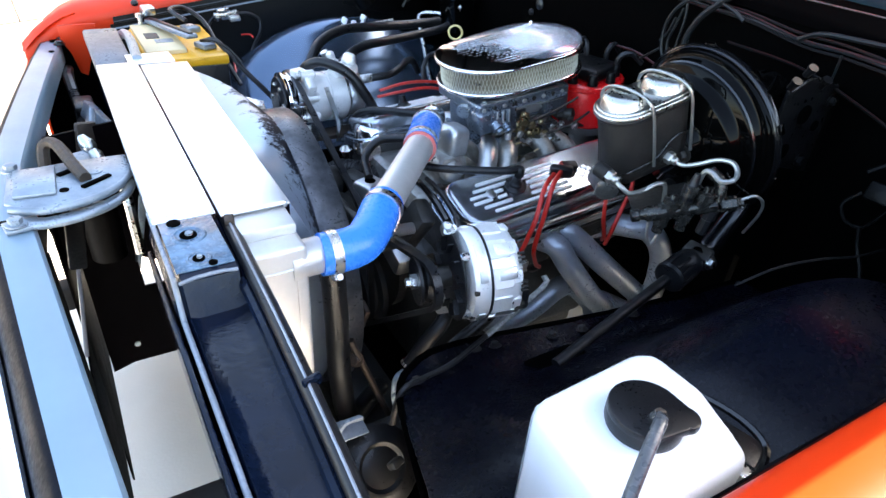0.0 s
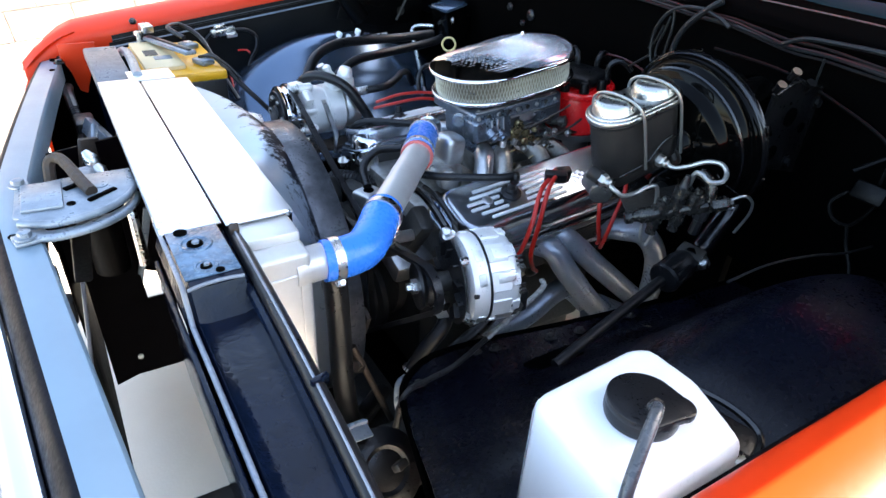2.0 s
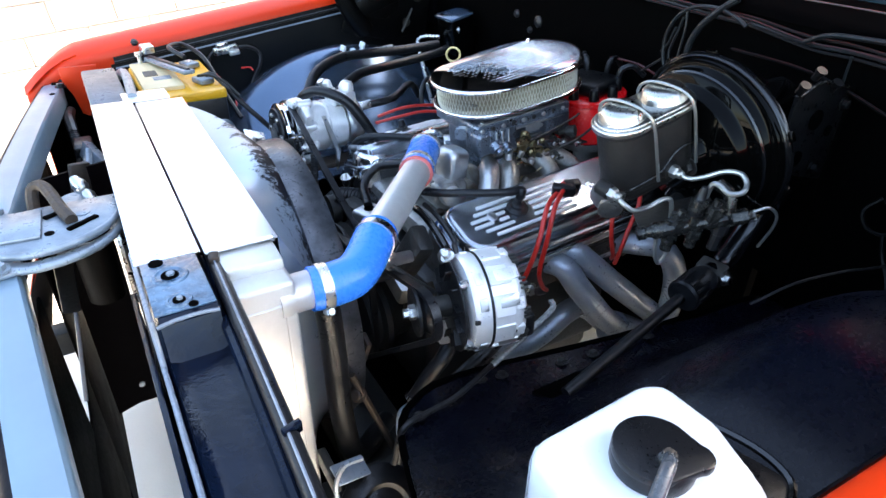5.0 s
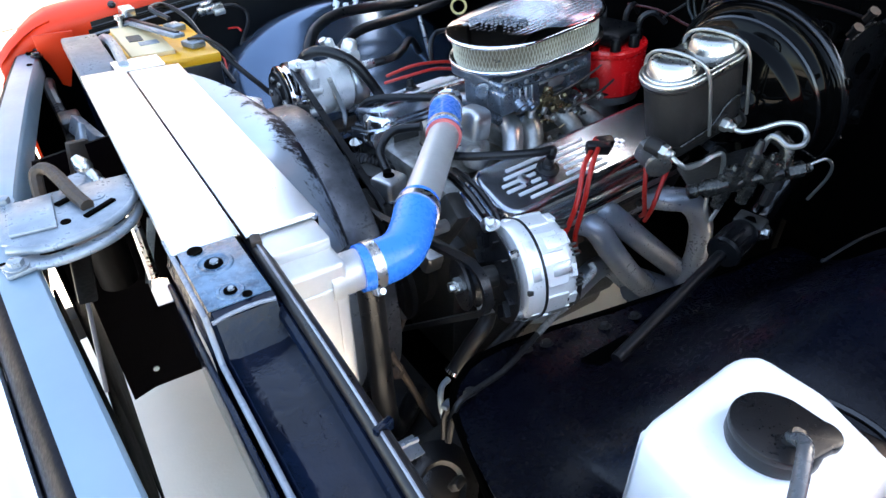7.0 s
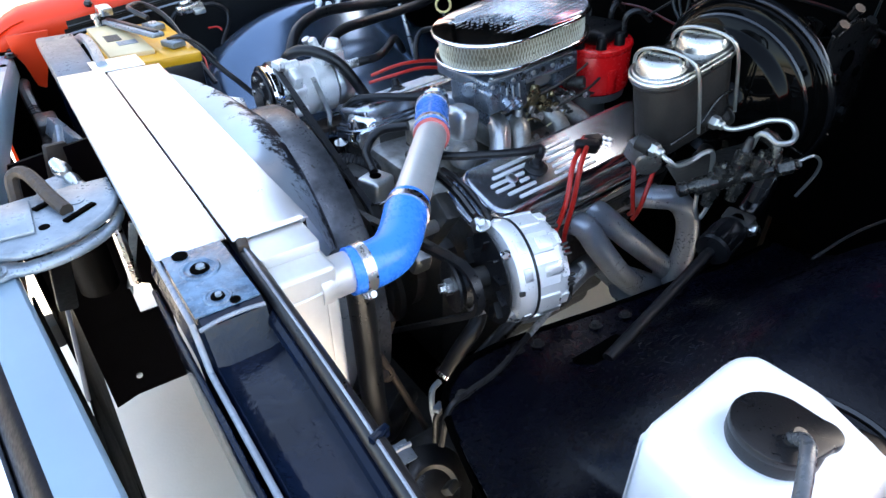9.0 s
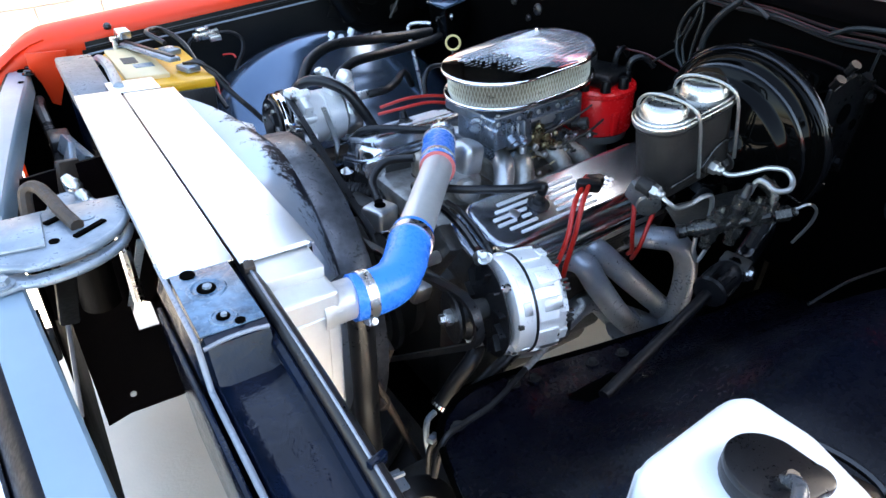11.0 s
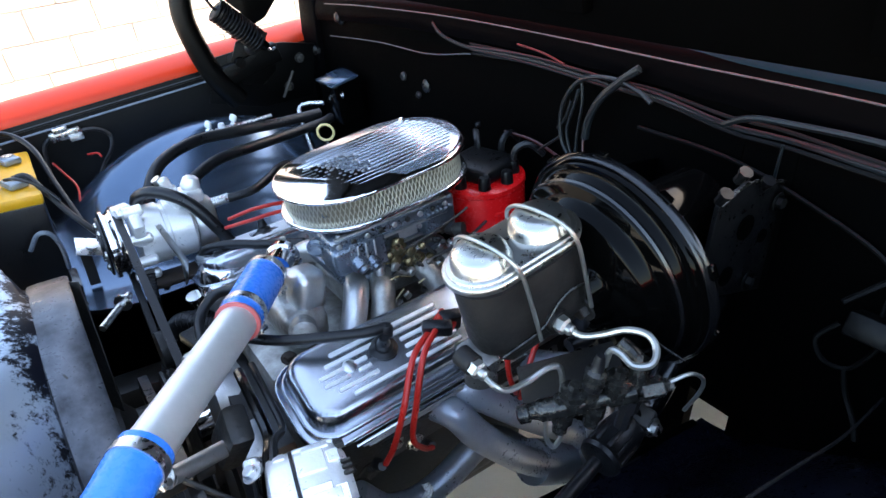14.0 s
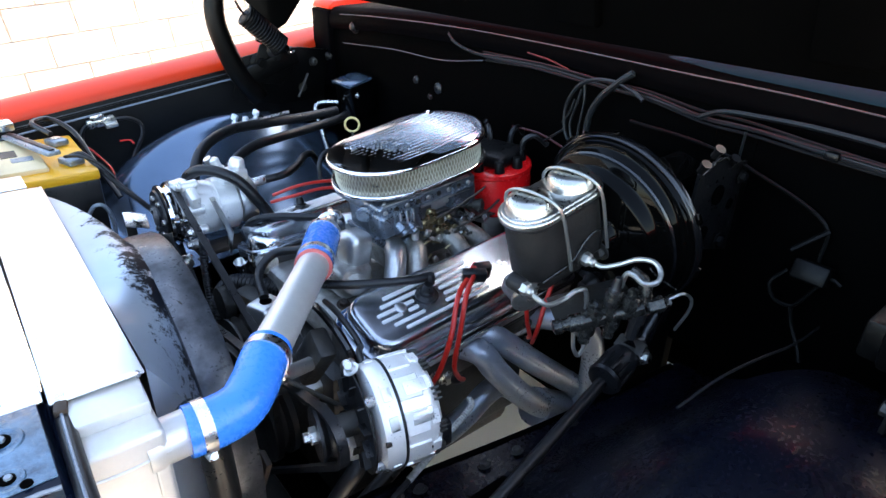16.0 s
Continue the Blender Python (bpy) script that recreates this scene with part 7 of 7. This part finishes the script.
low = thing("lower_radiator_hose", (0.23, 0.76, 0.5), "dusty black lower radiator hose", "hose")
part("hose", tube([(0.20, 0.77, 0.925), (0.222, 0.765, 0.89), (0.228, 0.765, 0.80), (0.232, 0.765, 0.65), (0.26, 0.79, 0.53), (0.35, 0.86, 0.50)], 0.0185, 14, 8), RUBBER, low)
part("clip", box((0.218, 0.748, 0.895), (0.03, 0.012, 0.012), (0, 0, -20), 0.003), STEEL, low)
ps = thing("steering_hoses", (0.4, 0.74, 0.62), "black power steering hoses with bright clamp", "hoses")
part("hose", tube([(0.345, 0.742, 0.655), (0.375, 0.742, 0.695), (0.41, 0.745, 0.73), (0.44, 0.78, 0.75), (0.46, 0.85, 0.75)], 0.013, 12, 8), RUBBER, ps)
part("hose", tube([(0.40, 0.735, 0.655), (0.44, 0.735, 0.68), (0.50, 0.745, 0.70), (0.55, 0.77, 0.71)], 0.012, 12, 8), RUBBER, ps)
part("clamp", lathe([(0.0145, -0.003), (0.0165, -0.003), (0.0165, 0.003), (0.0145, 0.003)], (0.347, 0.742, 0.658), (0.6, 0, 0.8), 24), CHROME, ps, "bright ring clamp")
part("pipe", tube([(0.335, 0.74, 0.65), (0.318, 0.735, 0.645), (0.31, 0.725, 0.62), (0.31, 0.715, 0.59)], 0.005, 8, 6), LATCH, ps)
ground = thing("ground_strap", (0.45, 0.69, 0.6), "braided grey ground strap to the frame", "cable")
BRAID = surface("braided_wire", (0.42, 0.41, 0.38), 0.5, 0.5, other=(0.10, 0.10, 0.09), amount=0.8, scale=160, grain=500, bump=0.5)
part("strap", tube([(0.578, 0.70, 0.80), (0.573, 0.689, 0.79), (0.517, 0.680, 0.768), (0.439, 0.661, 0.752)], 0.0055, 8, 8, ribs=0.0008, pitch=0.004), BRAID, ground)
part("lead", tube([(0.439, 0.661, 0.752), (0.362, 0.638, 0.745), (0.309, 0.631, 0.745), (0.268, 0.624, 0.742), (0.245, 0.61, 0.70)], 0.0045, 8, 8), RUBBER, ground)
part("cable", tube([(0.51, 0.685, 0.665), (0.46, 0.675, 0.665), (0.40, 0.675, 0.675), (0.34, 0.685, 0.665), (0.305, 0.70, 0.635), (0.295, 0.695, 0.60), (0.285, 0.68, 0.56)], 0.005, 8, 8), RUBBER, ground)
part("lug", box((0.305, 0.70, 0.648), (0.025, 0.012, 0.008), (0, 20, 30), 0.002), LATCH, ground)
ps2 = thing("linkage_brackets", (0.27, 0.85, 0.5), "dark steel stays under the radiator", "brackets")
part("stay", rod((0.265, 0.80, 0.70), (0.32, 0.76, 0.53), 0.006, 8), RUST, ps2)
part("stay", box((0.30, 0.86, 0.66), (0.01, 0.03, 0.14), (15, 10, 0), 0.003), RUST, ps2)
part("bolt", hexbolt((0.272, 0.795, 0.66), (-0.6, -0.5, 0.4), 0.010, 0.010), RUST, ps2)

# ---- firewall wiring ----
loom = thing("wiring_harness", (1.03, 0.9, 1.1), "grey and black wiring looms along the firewall", "wiring")
PLUGM = surface("plug_black", (0.003, 0.003, 0.003), 0.4, other=(0.006, 0.006, 0.006), amount=0.5, spec=0.12)
WIRE_G = surface("grey_wire", (0.007, 0.007, 0.008), 0.4, other=(0.004, 0.015, 0.018), amount=0.5, bump=0.1, spec=0.25)
WIRE_B = surface("dark_wire", (0.008, 0.008, 0.009), 0.6, bump=0.1, spec=0.15)
run = [(1.312, 1.216), (1.29, 1.200), (1.25, 1.190), (1.184, 1.185), (1.03, 1.189), (0.914, 1.184), (0.848, 1.180), (0.766, 1.178), (0.66, 1.166), (0.586, 1.167), (0.481, 1.161), (0.30, 1.150)]
part("wire", tube([(1.026, y, z) for y, z in run], 0.0034, 8, 6), WIRE_G, loom)
for k in range(5):
    part("wire", tube([(1.027 - 0.002 * (k % 2), y + 0.002 * k, z - 0.006 + 0.0035 * k + 0.003 * math.sin(9 * y + 2 * k)) for y, z in run[3:]], 0.0026, 6, 6), (WIRE_B, WIRE_G)[k % 2], loom)
part("tube", tube([(1.015, 0.665, 1.170), (1.010, 0.629, 1.187), (1.008, 0.575, 1.192), (1.008, 0.475, 1.194), (1.01, 0.30, 1.185)], 0.004, 8, 6), WIRE_G, loom, "thick grey conduit")
part("tube", tube([(1.01, 0.796, 1.216), (1.005, 0.82, 1.197), (1.0, 0.85, 1.165), (1.0, 0.868, 1.13), (1.0, 0.872, 1.10)], 0.0062, 8, 6), WIRE_G, loom, "cut grey tube end")
for pts in ([(0.905, 1.06), (0.925, 1.085), (0.930, 1.13), (0.912, 1.168), (0.88, 1.190), (0.83, 1.196), (0.79, 1.188), (0.766, 1.176)],
            [(0.893, 1.06), (0.893, 1.10), (0.888, 1.15), (0.892, 1.18)],
            [(0.900, 1.06), (0.915, 1.10), (0.905, 1.14), (0.897, 1.17)],
            [(0.975, 1.052), (0.945, 1.075), (0.925, 1.09)],
            [(0.91, 1.15), (0.92, 1.12), (0.935, 1.10)]):
    part("wire", tube([(1.005, y, z) for y, z in pts], 0.0035 if len(pts) > 4 else 0.0025, 8, 6), WIRE_G, loom)
DARK_RED = surface("dark_red_wire", (0.05, 0.006, 0.005), 0.4, bump=0.05)
part("wire", tube([(1.02, 1.08, 1.055), (1.015, 1.0, 1.06), (1.01, 0.93, 1.05), (1.0, 0.90, 1.05)], 0.0025, 6, 6), DARK_RED, loom)
part("wire", tube([(1.01, 0.885, 1.10), (1.005, 0.878, 1.08), (1.0, 0.87, 1.06)], 0.002, 6, 6), DARK_RED, loom)
part("wire", tube([(1.025, 1.06, 1.21), (1.025, 1.0, 1.205), (1.025, 0.95, 1.195)], 0.002, 6, 6), DARK_RED, loom)
part("wire", tube([(1.03, 0.80, 1.13), (1.03, 0.66, 1.125), (1.03, 0.55, 1.10), (1.03, 0.45, 1.06), (1.03, 0.44, 1.0)], 0.003, 6, 6), PLUGM, loom)
part("drop", rod((1.012, 0.586, 1.165), (1.02, 0.59, 1.12), 0.002, 6), WIRE_G, loom)
part("clip", box((1.02, 0.465, 1.159), (0.012, 0.020, 0.012), (0, 0, 0), 0.003), BRKT, loom)
cable = thing("hood_cable", (0.9, 0.4, 0.9), "thin black cable over the driver's wheel hump", "cable")
part("cable", tube([(0.62, 0.41, 0.962), (0.70, 0.405, 0.968), (0.80, 0.40, 0.955), (0.90, 0.40, 0.93), (1.03, 0.41, 0.90)], 0.0018, 6, 6), WIRE_B, cable)
plug = thing("harness_plug", (1.0, 0.42, 0.9), "dark wiring plugs by the driver's side panel", "plug")
part("body", box((1.02, 0.44, 0.985), (0.04, 0.05, 0.03), (0, 20, 0), 0.004), PLUGM, plug)
part("lead", tube([(1.02, 0.475, 0.975), (1.01, 0.49, 0.95), (1.012, 0.478, 0.925), (1.02, 0.455, 0.92), (1.02, 0.44, 0.94), (1.02, 0.43, 0.965)], 0.003, 6, 6), PLUGM, plug)
part("lead", tube([(1.02, 0.455, 0.92), (1.02, 0.445, 0.89), (1.015, 0.425, 0.86), (1.01, 0.415, 0.84)], 0.0035, 6, 6), PLUGM, plug)
part("lead", tube([(1.02, 0.43, 0.965), (1.02, 0.415, 0.985), (1.02, 0.40, 0.98)], 0.003, 6, 6), PLUGM, plug)
part("stalk", rod((0.99, 0.47, 1.02), (1.03, 0.44, 1.05), 0.0035, 6), PLUGM, plug)
# ---- block wall beyond the car ----
WALL_Y = 5.18
wall = solid("wall", box((3.0, WALL_Y + 0.1035, 1.35), (22, 0.26, 2.7)), MORTAR, "sunlit beige block wall beside the drive", kind="structure", bay=False)
solid("wall_footing", box((3.0, WALL_Y - 0.02, 0.13), (22, 0.16, 0.26), (0, 0, 0), 0.01), BLOCK, "smooth pale rendered wall footing", kind="structure", bay=False)
variants = []
for k in range(6):
    bm = box((0, 0, 0), (0.392, 0.08, 0.192), (0, 0, 0), 0.006, 1)
    bmesh.ops.subdivide_edges(bm, edges=[e for e in bm.edges if e.calc_length() > 0.1], cuts=2, use_grid_fill=True)
    rng = random.Random(k)
    for v in bm.verts:
        if v.co.y < -0.03:
            v.co.y += rng.uniform(-0.006, 0.004)
        v.co.x += rng.uniform(-0.0015, 0.0015)
    me = bpy.data.meshes.new("block")
    bm.to_mesh(me)
    bm.free()
    me.materials.append(BLOCK)
    variants.append(me)
rng = random.Random(4)
far = bmesh.new()
for row in range(12):
    z = 0.36 + 0.2 * row
    for col in range(-20, 34):
        x = 0.4 * col + (0.2 if row % 2 else 0)
        if -1.6 < x < 7.0 and row < 12:
            ob = new("block", rng.choice(variants))
            ob.parent = wall
            ob.location = Vector((x, WALL_Y + rng.uniform(-0.004, 0.004), z)) - wall.location
        else:
            box((x, WALL_Y, z), (0.392, 0.08, 0.192), bm=far)
me = bpy.data.meshes.new("far_blocks")
far.to_mesh(me)
far.free()
me.materials.append(BLOCK)
ob = new("far_blocks", me)
ob.parent = wall
ob.location = -wall.location
tagged(ob, "far courses of the block wall", kind="stuff")
# saw-cut joints in the drive
for x in (-1.1, 2.6):
    solid("ground_joint", box((x, 0, 0.001), (0.012, 10, 0.004)), MORTAR, "narrow joint in the concrete drive", kind="structure", bay=False)
